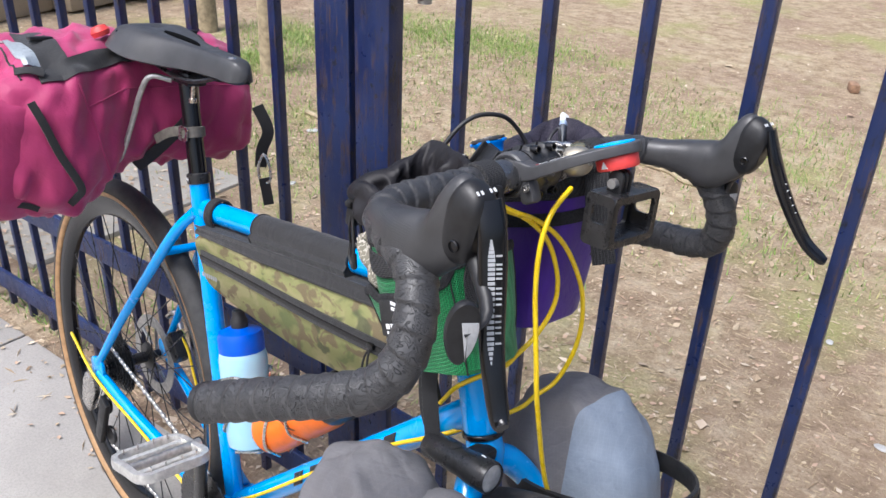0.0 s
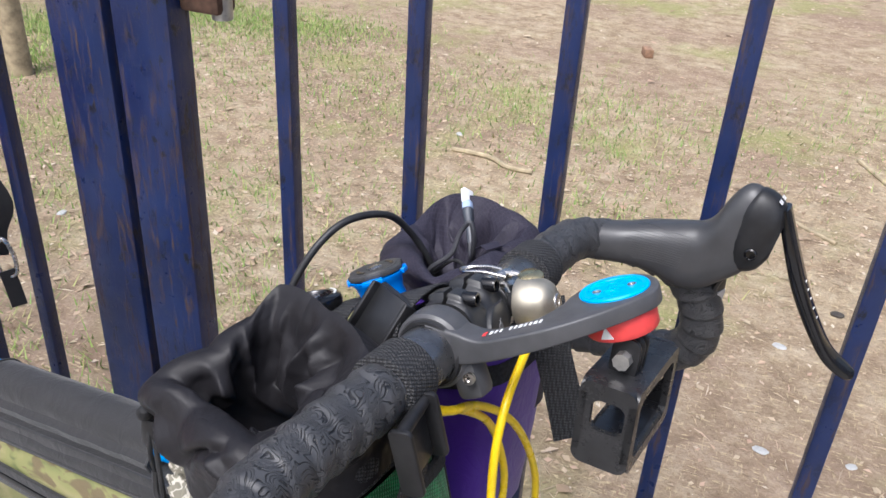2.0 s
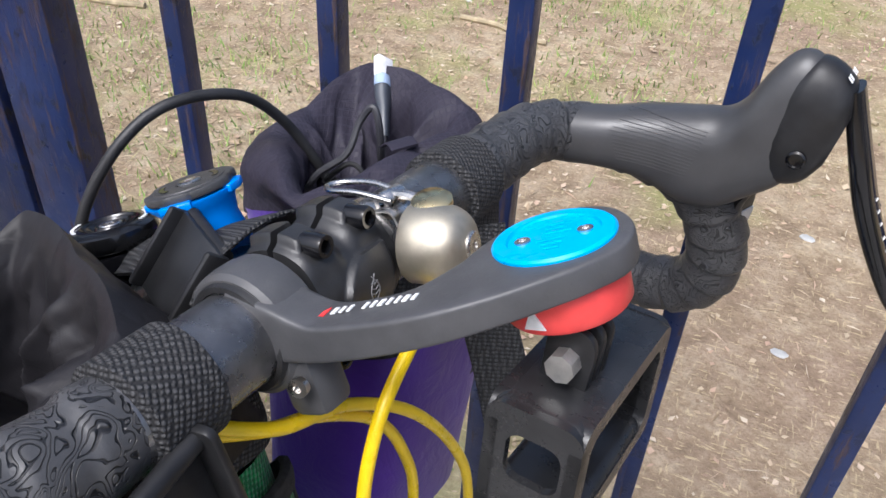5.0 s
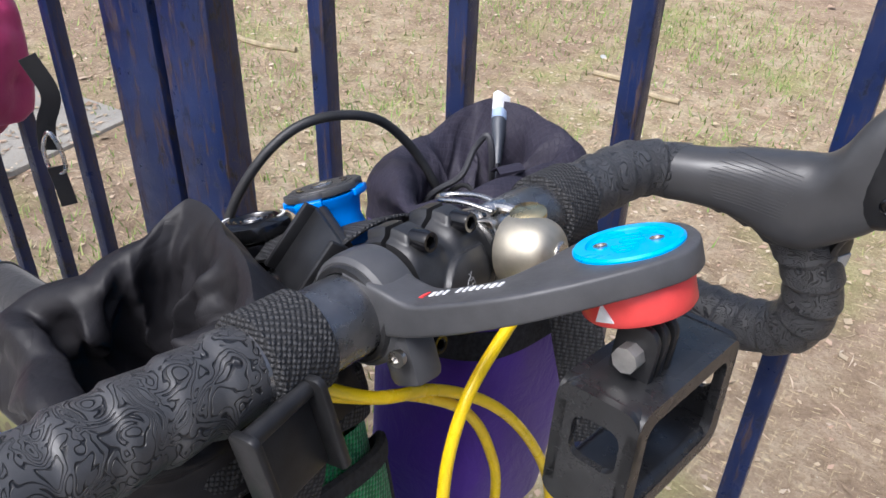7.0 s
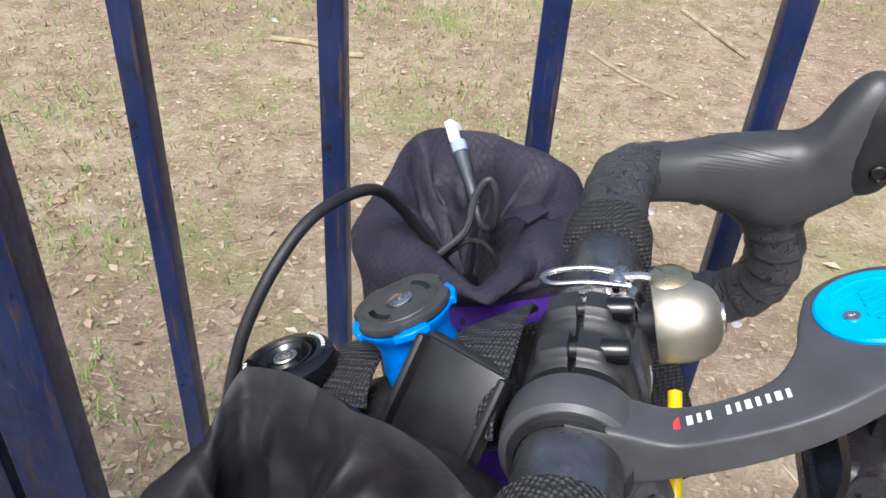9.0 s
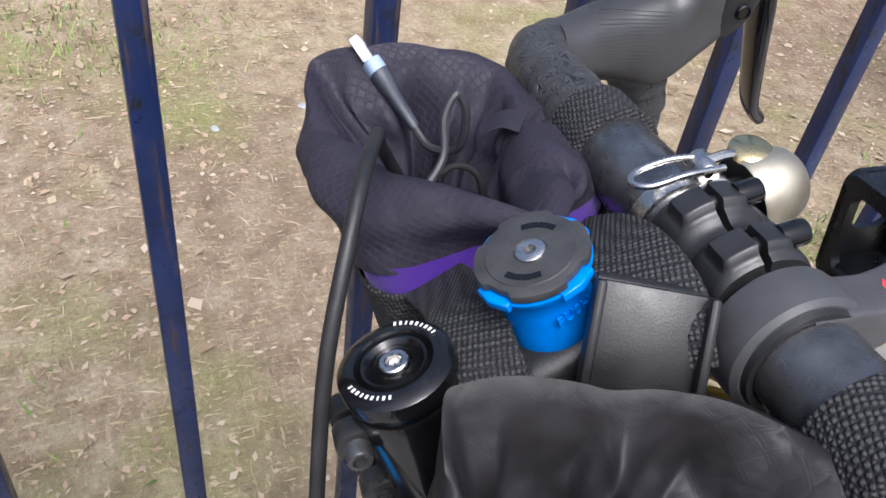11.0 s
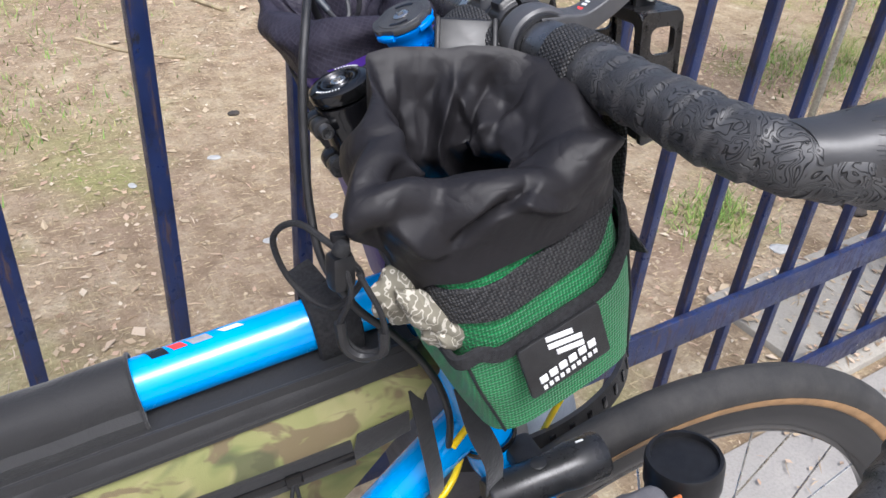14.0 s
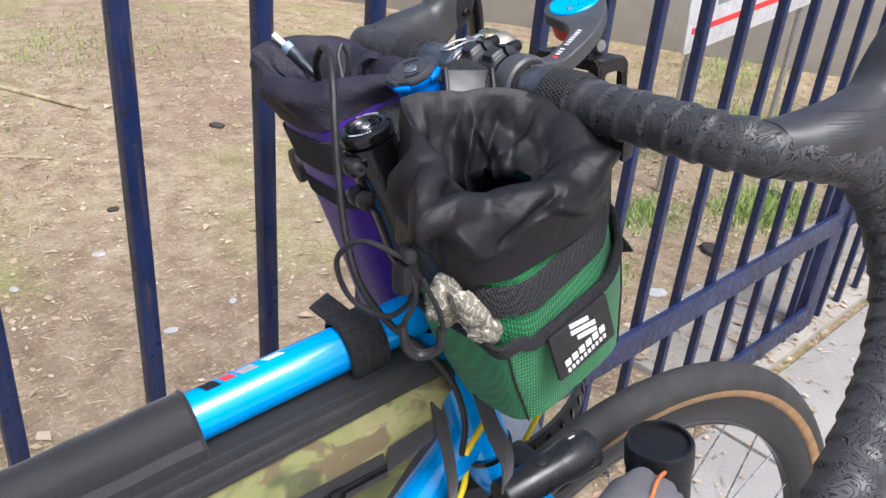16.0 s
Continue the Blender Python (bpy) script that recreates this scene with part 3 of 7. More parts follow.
part("bottom_bracket", lathe([(0, -0.036), (0.021, -0.036), (0.021, 0.036), (0, 0.036)], along(BB, (0, 1, 0)), 24), blue_paint, bike)
# dark angular marks on the tubes
dn = (ste(0.268) - BB).normalized()
for k in range(6):
    c = BB + dn * (0.26 + 0.048 * k) + V((0, -0.0181, 0.002))
    part("tube_mark", plate([(-0.018, -0.008), (0.006, -0.008), (0.018, 0.009), (-0.008, 0.009)], 0.0012, axes(c, dn, (0, 0.12, 1)), 0), dark_print, bike)
tdir = (tt_b - tt_a).normalized()
for x, w, mt, a0, a1 in ((0.384, 0.010, dark_print, 76, 108), (0.396, 0.008, red_print, 80, 102), (0.409, 0.012, grey_print, 78, 100), (0.428, 0.012, white_print, 84, 98)):
    c = tt_a + tdir * x
    bm = bmesh.new()
    nt = V((-tdir.z, 0, tdir.x))
    arc = [(math.cos(radians(a)), math.sin(radians(a))) for a in np.linspace(a0, a1, 9)]
    va = [bm.verts.new(c - tdir * (w / 2 + 0.004 * i / 8) + V((0, -q[0] * 0.0169, 0)) + nt * (q[1] * 0.0169)) for i, q in enumerate(arc)]
    vb = [bm.verts.new(c + tdir * (w / 2 - 0.004 * i / 8) + V((0, -q[0] * 0.0169, 0)) + nt * (q[1] * 0.0169)) for i, q in enumerate(arc)]
    for i in range(len(arc) - 1):
        bm.faces.new((va[i], va[i + 1], vb[i + 1], vb[i]))
    part("tube_mark", bm, mt, bike)

# fork
fork = part("fork_crown", sweep(cat([(*ste(0.300), 0.020), (*ste(0.318), 0.021), (*ste(0.336), 0.017)], 4), 24), blue_paint, bike)
for s in (-1, 1):
    rows = cat([(0.112, s * 0.004, 0.676, 0.0165), (0.122, s * 0.030, 0.668, 0.0160), (0.142, s * 0.054, 0.638, 0.0150), (0.170, s * 0.060, 0.595, 0.0145), (0.245, s * 0.061, 0.475, 0.0125), (0.298, s * 0.060, 0.388, 0.0105), (0.317, s * 0.060, 0.350, 0.0090)], 8)
    part("fork_blade", sweep(rows, 18), blue_paint, bike)


def wheel(c, name):
    """Black tyre with tan flanks on a deep black rim, laced with spokes."""
    m = along(c, (0, 1, 0))
    tyre = part(name, lathe([(0.3255, -0.0175), (0.336, -0.0192), (0.343, -0.016), (0.3490, -0.009), (0.3515, -0.003), (0.352, 0), (0.3515, 0.003), (0.3490, 0.009), (0.343, 0.016), (0.336, 0.0192), (0.3255, 0.0175), (0.335, 0.010), (0.34, 0), (0.335, -0.010)], m, 128, True), tread, bike, "black tyre with tan flanks on a dark rim")
    for s in (-1, 1):
        part("tyre_flank", lathe([(0.3195, s * 0.0150), (0.322, s * 0.0168), (0.3255, s * 0.0182), (0.3290, s * 0.0192), (0.3285, s * 0.0178), (0.322, s * 0.0150), (0.3185, s * 0.012)], m, 128, True), tan_wall, tyre, "tan tyre flank")
    part("rim", lathe([(0.3205, -0.0135), (0.3205, 0.0135), (0.308, 0.0135), (0.290, 0.010), (0.2825, 0.0045), (0.2825, -0.0045), (0.290, -0.010), (0.308, -0.0135)], m, 128, True), black_gloss, tyre)
    part("hub", lathe([(0, -0.055), (0.008, -0.055), (0.009, -0.036), (0.027, -0.034), (0.027, -0.030), (0.011, -0.026), (0.011, 0.026), (0.027, 0.030), (0.027, 0.034), (0.009, 0.036), (0.008, 0.055), (0, 0.055)], m, 24), black_alloy, tyre)
    for k in range(28):
        a = 2 * math.pi * k / 28
        s = 1 if k % 2 else -1
        b = a + (0.75 if k % 4 < 2 else -0.75)
        p = c + V((0.026 * math.cos(b), s * 0.032, 0.026 * math.sin(b)))
        q = c + V((0.2835 * math.cos(a), s * 0.002, 0.2835 * math.sin(a)))
        part("spoke", pipe(p, q, 0.0011, 0.0011, 6), silver if name == "front_wheel" else black_alloy, tyre)
    return tyre


front_wheel = wheel(HUB_F, "front_wheel")
rear_wheel = wheel(HUB_R, "rear_wheel")
# cassette, rotor, caliper, derailleur and drive
bm = None
for k in range(10):
    r, y = 0.056 - 0.0042 * k, -0.020 - 0.0036 * k
    pts = []
    teeth = 34 - 2 * k
    for i in range(teeth * 2):
        a, rr = math.pi * i / teeth, r + (0.0018 if i % 2 else -0.0012)
        pts.append((rr * math.cos(a), rr * math.sin(a)))
    bm = plate(pts, 0.0018, along(HUB_R + V((0, y, 0)), (0, 1, 0)), 0, bm)
part("cassette", bm, black_alloy, bike)
bm = lathe([(0.058, -0.0009), (0.080, -0.0009), (0.080, 0.0009), (0.058, 0.0009)], along(HUB_R + V((0, 0.044, 0)), (0, 1, 0)), 48, True)
rotor = part("brake_rotor", bm, dull_alloy, bike)
for k in range(6):
    a = k * math.pi / 3
    part("rotor_arm", pipe(HUB_R + V((0.02 * math.cos(a), 0.044, 0.02 * math.sin(a))), HUB_R + V((0.062 * math.cos(a + 0.4), 0.044, 0.062 * math.sin(a + 0.4))), 0.003, 0.003, 6), dull_alloy, rotor)
part("brake_caliper", rbox((0.055, 0.03, 0.032), axes((-0.686, 0.055, 0.400), (0.6, 0, -0.5), (0, 1, 0)), 0.006), black_alloy, bike)
part("caliper_arm", sweep(cat([(-0.735, 0.06, 0.44, 0.006), (-0.715, 0.066, 0.455, 0.007), (-0.695, 0.066, 0.43, 0.006)], 5), 10), silver, bike)
der = part("derailleur", plate([(-0.03, -0.05), (0.0, -0.06), (0.02, -0.01), (0.012, 0.02), (-0.01, 0.022), (-0.022, 0.0)], 0.02, axes((-0.760, -0.078, 0.325), (1, 0, 0), (0, 0, 1)), 0.006), silver, bike)
part("derailleur_cage", plate([(-0.012, -0.055), (0.012, -0.055), (0.016, 0.045), (-0.010, 0.05)], 0.012, axes((-0.730, -0.072, 0.262), (1, 0, -0.25), (0, 0, 1)), 0.003), black_plastic, der)
for z, x in ((0.285, -0.737), (0.225, -0.720)):
    part("jockey_wheel", lathe([(0, -0.003), (0.018, -0.003), (0.0195, 0), (0.018, 0.003), (0, 0.003)], along((x, -0.060, z), (0, 1, 0)), 20), black_plastic, der)


def chain_run(a, b, n):
    bm = None
    d = (V(b) - V(a)) / n
    for k in range(n):
        bm = rbox((d.length * 1.1, 0.0065 if k % 2 else 0.0045, 0.0075), axes(V(a) + d * (k + 0.5), d, (0, 1, 0)), 0.002, bm, 1)
    return bm


part("chain", chain_run((-0.376, -0.052, 0.355), (-0.757, -0.044, 0.395), 32), dull_alloy, bike)
part("chain", chain_run((-0.376, -0.052, 0.190), (-0.720, -0.060, 0.206), 28), dull_alloy, bike)
pts = []
for i in range(84):
    a, rr = math.pi * i / 42, 0.084 + (0.002 if i % 2 else -0.001)
    pts.append((rr * math.cos(a), rr * math.sin(a)))
bm = plate(pts, 0.003, along((BB.x, -0.052, BB.z), (0, 1, 0)), 0)
part("chainring", bm, black_alloy, bike)
for s, dz in ((-1, 1), (1, -1)):
    e = V((BB.x + 0.025 * dz, s * 0.082, BB.z + 0.170 * dz))
    part("crank", sweep(cat([(BB.x, s * 0.062, BB.z, 0.010, 0.017), (BB.x + 0.012 * dz, s * 0.072, BB.z + 0.085 * dz, 0.0075, 0.0125), (*e, 0.008, 0.014)], 6), 16, up=(1, 0, 0), power=3), black_alloy, bike)
    # platform pedal: an outer cage, a spindle and cross bars
    o = e + V((0.0, s * 0.062, 0.0))
    m = axes(o, (0.96, 0, 0.28), (0, 1, 0))
    rim_rows = [(*(m @ V((x, y, 0))), 0.0055, 0.008) for x, y in cat([(-0.048, -0.046), (0.0, -0.050), (0.048, -0.046), (0.052, 0.0), (0.048, 0.046), (0.0, 0.050), (-0.048, 0.046), (-0.052, 0.0)], 4, True)]
    pedal = part("pedal", sweep(rim_rows, 8, up=m.to_3x3() @ V((0, 0, 1)), closed=True, power=4), pedal_alloy, bike, "worn silver platform pedal")
    part("pedal_spindle", pipe(e, o + V((0, s * 0.045, 0)), 0.0085, 0.007, 14), dull_alloy, pedal)
    for x in (-0.028, 0.028):
        part("pedal_bar", pipe(m @ V((x, -0.046, 0)), m @ V((x, 0.046, 0)), 0.0050, None, 8), pedal_alloy, pedal)
    for x in (-0.046, 0.046):
        for y in (-0.034, -0.012, 0.012, 0.034):
            part("pedal_pin", pipe(m @ V((x, y, 0.004)), m @ V((x, y, 0.0125)), 0.0014, None, 6), silver, pedal)

# seat post, clamp and saddle
SP = (seat_top - BB).normalized()
post_top = seat_top + SP * 0.150
seatpost = part("seatpost", pipe(seat_top - SP * 0.02, post_top, 0.0136, None, 24), black_gloss, bike)
part("seat_collar", lathe([(0.0155, -0.006), (0.0175, -0.005), (0.0178, 0.009), (0.0150, 0.011)], along(seat_top, SP), 28), black_alloy, seatpost)
for k in range(5):
    part("collar_mark", rbox((0.0022, 0.0006, 0.004), axes(seat_top + V((0.0160 * math.sin(-0.9 + 0.22 * k), -0.0178 * math.cos(-0.9 + 0.22 * k), 0.002)), (math.cos(-0.9 + 0.22 * k), math.sin(-0.9 + 0.22 * k), 0), (math.sin(-0.9 + 0.22 * k), -math.cos(-0.9 + 0.22 * k), 0)), 0), white_print, seatpost)
part("saddle_clamp", rbox((0.055, 0.032, 0.020), axes(post_top + V((0.004, 0, 0.004)), (1, 0, 0.05), (0, 1, 0)), 0.005), black_alloy, seatpost)
part("clamp_bolt", lathe([(0, 0), (0.006, 0), (0.006, 0.006), (0.003, 0.007), (0.003, 0.035), (0, 0.035)], along(post_top + V((0.028, -0.006, -0.028)), (0, 0, 1)), 12), silver, seatpost)


def saddle_mesh():
    """Wide rear, narrow nose, thin skirt and a slot down the middle."""
    rings = []
    rows = cat([(-0.700, 0.050, 0.966, 0.022), (-0.692, 0.066, 0.972, 0.032), (-0.665, 0.072, 0.976, 0.040), (-0.620, 0.066, 0.975, 0.044), (-0.565, 0.043, 0.974, 0.042), (-0.510, 0.028, 0.974, 0.036), (-0.450, 0.0235, 0.975, 0.032), (-0.415, 0.020, 0.974, 0.030), (-0.403, 0.013, 0.969, 0.022), (-0.397, 0.006, 0.962, 0.010), (-0.395, 0.001, 0.957, 0.002)], 6)
    for x, w, z, h in rows:
        ring = []
        for j in range(25):
            u = -1 + 2 * j / 24
            ring.append(V((x, u * w, z + 0.006 * (1 - u * u) - h * max(0, abs(u) - 0.55) ** 2 * 3.8 - 0.004 * math.exp(-(u * 5) ** 2) * (1 if -0.66 < x < -0.48 else 0))))
        for j in range(24, -1, -1):
            u = -1 + 2 * j / 24
            p = ring[j]
            ring.append(p - V((0, u * 0.005, 0.008)) if abs(u) < 0.9 else p + V((0, -u * 0.006, -0.003)))
        rings.append(ring)
    return loft([[p + V((0, 0, 0.016)) for p in ring] for ring in rings])


saddle = part("saddle", saddle_mesh(), hood_rubber, bike, "black moulded saddle with a central slot")
# the saddle is not cut through: a near-black plate stands for the slot's shade
slot = [(x, y) for x, y in cat([(-0.05, 0), (-0.03, 0.008), (0.02, 0.009), (0.05, 0.003), (0.055, 0), (0.05, -0.003), (0.02, -0.009), (-0.03, -0.008)], 4, True)]
part("slot", plate(slot, 0.003, Matrix.Translation((-0.580, 0, 0.9935)), 0.001), slot_shade, saddle)
for x, y, z in ((-0.672, -0.050, 0.970), (-0.672, 0.050, 0.970), (-0.680, 0.0, 0.9765), (-0.428, -0.004, 0.979)):
    part("rivet", lathe([(0.007, -0.002), (0.007, 0.001), (0.005, 0.0022), (0, 0.0025)], along((x, y, z + 0.016), (0, y * 5, 1)), 16), black_gloss if abs(y) > 0.01 else silver, saddle)
for s in (-1, 1):
    part("saddle_rail", cable([(-0.655, s * 0.045, 0.964), (-0.63, s * 0.028, 0.954), (-0.57, s * 0.022, 0.944), (-0.50, s * 0.022, 0.948), (-0.43, s * 0.012, 0.971)], 0.0036, 6), black_alloy, saddle)

# steerer stack, stem and bars
part("steerer", lathe([(0.0155, 0), (0.0158, 0.004), (0.0158, 0.058), (0.0165, 0.060), (0.0165, 0.064), (0.0158, 0.066), (0.0158, 0.140)], along(ste(0.152), AX), 32), black_gloss, bike)
top_cap = part("top_cap", lathe([(0, 0.0030), (0.0045, 0.0022), (0.0060, 0.0042), (0.0072, 0.0022), (0.0090, 0.0044), (0.0098, 0.0044), (0.0106, 0.0026), (0.0118, 0.0048), (0.0150, 0.0046), (0.0172, 0.0030), (0.0178, 0.0), (0.0172, -0.003), (0.0160, -0.004), (0, -0.004)], along(ste(0.001), AX) @ Matrix.Scale(1.03, 4), 64), polished_black, bike, "turned glossy black headset top cap")
part("cap_bolt", screw(along(ste(-0.0008), AX), 0.0046, 0.0030), silver, top_cap)
mcap = along(ste(-0.003), AX)
for base_a in (20, 200):
    for k in range(9):
        a = radians(base_a + 7 * k)
        part("cap_mark", rbox((0.0014, 0.0008 if k % 3 else 0.0005, 0.0003), mcap @ Matrix.Rotation(a, 4, "Z") @ Matrix.Translation((0.0146, 0, 0.0013)), 0), white_print, top_cap)

def tpart(name, bm, *rest):
    return part(name, turned(bm), *rest)


BARC = V((0.104, 0.0, 1.004))
sc = ste(0.036)
stem = tpart("stem", sweep(cat([(sc.x + 0.004, 0, sc.z, 0.0160, 0.0185), (0.045, 0, 0.970, 0.0150, 0.0160), (0.075, 0, 0.988, 0.0155, 0.0155), (0.090, 0, 0.997, 0.0185, 0.0175)], 5), 20, up=(-0.5, 0, 0.86), power=2.6), black_alloy, bike)
cc = ste(0.0285)
tpart("steerer_clamp", lathe([(0.0160, -0.023), (0.0174, -0.0225), (0.0178, -0.020), (0.0178, 0.020), (0.0174, 0.0225), (0.0160, 0.023)], along(cc, AX), 40), black_gloss, stem)
for a, turn in ((0.0150, -1), (0.0405, 1)):
    o = ste(a) - FW * 0.0185
    for e in (-1, 1):
        lug = rrect(0.0135, 0.0115, 0.0045)
        tpart("clamp_lug", plate(lug, 0.0085, axes(o + V((0, e * 0.0052, 0)), FW, AX), 0.0012), black_alloy, stem)
    tpart("clamp_bolt", screw(along(o + V((0, turn * 0.0092, 0)) - FW * 0.0006, (0, turn, 0)), 0.0040, 0.0058), satin_black, stem)
    tpart("bolt_shank", pipe(o + V((0, -turn * 0.0105, 0)), o + V((0, turn * 0.0095, 0)), 0.0024, None, 12), black_alloy, stem)
face_dir, face_up = V((0.970, 0, 0.242)), V((-0.242, 0, 0.970))


def step(x, a, b):
    """0 below a, 1 above b, smooth between."""
    t = min(1.0, max(0.0, (x - a) / (b - a)))
    return t * t * (3 - 2 * t)


LUGS = (-0.0110, 0.0122)


def clamp_half(t0, t1, lugs, shield):
    """Half of the forged bar clamp: a shell about the bar that swells into lugs round its bolts, with hollows between. lugs: rows of (degrees of the parting face, degrees where the lug ends)."""
    rings = []
    for y in np.linspace(-0.0190, 0.0220, 63):
        edge = min(step(y, -0.0190, -0.0165), 1 - step(y, 0.0195, 0.0220))
        ring = []
        angles = np.linspace(t0, t1, 61)
        for a in angles:
            r = 0.0176 + 0.0014 * edge
            for face, end in lugs:
                along_lug = step(abs(a - end) if (a - end) * (face - end) > 0 else 0.0, 0.0, 9.0)
                foot = step(abs(a - face), 62, 26)
                side = max(1 - step(abs(y - c), 0.0044, 0.0066) for c in LUGS)
                web = max(1 - step(abs(y - c), 0.0050, 0.0110) for c in LUGS)
                r = max(r, 0.0190 + 0.0062 * along_lug * side, 0.0190 + 0.0030 * web * foot)
            if shield:
                m = (1 - step(abs(a) / 40 + (max(0.0, 0.004 - y) / 0.014) ** 2 * 0.8, 0.78, 0.90)) * (1 - step(abs(y - 0.0035), 0.0122, 0.0136))
                r += 0.0024 * m
            ring.append((a, r, y))
        ring += [(a, 0.0159, y) for a in angles[::-1]]
        rings.append([BARC + (face_dir * math.cos(radians(a)) + face_up * math.sin(radians(a))) * r + V((0, y, 0)) for a, r, y in ring])
    return loft(rings)


tpart("bar_clamp", clamp_half(94, 266, ((94, 126), (266, 234)), False), forged_black, stem, "", 50)
tpart("faceplate", clamp_half(-87, 87, ((87, 60), (-87, -60)), True), forged_black, stem, "", 50)
for y in LUGS:
    for k in (-1, 1):
        o = BARC + face_up * (0.0208 * k) + V((0, y, 0))
        tpart("faceplate_bolt", screw(along(o + face_dir * 0.0080, face_dir), 0.0042, 0.0084), black_gloss, stem)
        tpart("bolt_shank", pipe(o - face_dir * 0.006, o + face_dir * 0.010, 0.0025, None, 10), black_alloy, stem)
badge_grey = plain("badge_grey", (0.16, 0.16, 0.165), 0.4)
bo = BARC + face_dir * 0.0216 + V((0, 0.0035, 0))


def badge_line(pts, r=0.00022):
    tpart("badge_line", sweep([(*(bo + V((0, u, 0)) + face_up * v - face_dir * (0.021 - math.sqrt(0.021 ** 2 - v * v))), r) for u, v in pts], 5), badge_grey, stem)


leaf = [(0.0024 * math.sin(math.pi * t) ** 0.8, 0.0030 - 0.0085 * t) for t in np.linspace(0, 1, 12)]
badge_line(leaf), badge_line([(-u, v) for u, v in leaf]), badge_line([(0, 0.0030), (0, -0.0055)]), badge_line([(-0.0008, 0.0042), (0.0, 0.0032), (0.0010, 0.0046)])
for v in (0.0012, -0.0008, -0.0026):
    badge_line([(-0.0017, v + 0.0008), (0, v), (0.0017, v + 0.0008)])

handlebar = tpart("handlebar", sweep([(BARC.x, y, BARC.z, r) for y, r in ((-0.175, 0.0115), (-0.096, 0.0125), (-0.090, 0.0145), (-0.084, 0.0158), (0.084, 0.0158), (0.090, 0.0145), (0.096, 0.0125), (0.175, 0.0115))], 28), satin_black, bike, "bare black bar centre")


def bar_side(s):
    """Taped half of the drop bar: flat top, ramp, hook and drop, flared outwards."""
    rows = [(0.104, 0.086, 1.004), (0.104, 0.145, 1.004), (0.107, 0.178, 1.003), (0.122, 0.200, 1.001), (0.148, 0.212, 0.998), (0.178, 0.219, 0.988), (0.196, 0.230, 0.962), (0.200, 0.242, 0.931), (0.188, 0.254, 0.906)]
    rows += [(0.158, 0.268, 0.888), (0.108, 0.284, 0.864), (0.040, 0.300, 0.829)] if s < 0 else [(0.160, 0.261, 0.893), (0.126, 0.267, 0.887), (0.084, 0.274, 0.877)]
    rows = [(x, s * y - 0.0075 * min(1.0, max(0.0, y - 0.10) / 0.1), z) for x, y, z in rows]
    thick_of = [0.0148, 0.0145, 0.0143, 0.0143, 0.0145, 0.0148, 0.0151, 0.0154, 0.0157, 0.0160, 0.0161, 0.0161]
    pts = cat([(*r, k) for r, k in zip(rows, thick_of)], 40)
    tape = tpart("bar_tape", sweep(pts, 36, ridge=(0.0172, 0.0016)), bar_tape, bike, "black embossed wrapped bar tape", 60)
    e, d = V(pts[-1][:3]), (V(pts[-1][:3]) - V(pts[-4][:3])).normalized()
    tpart("bar_plug", lathe([(0.0168, -0.002), (0.0176, 0.001), (0.0165, 0.005), (0.008, 0.0065), (0, 0.006)], along(e, d), 24), black_rubber, tape)
    return tape


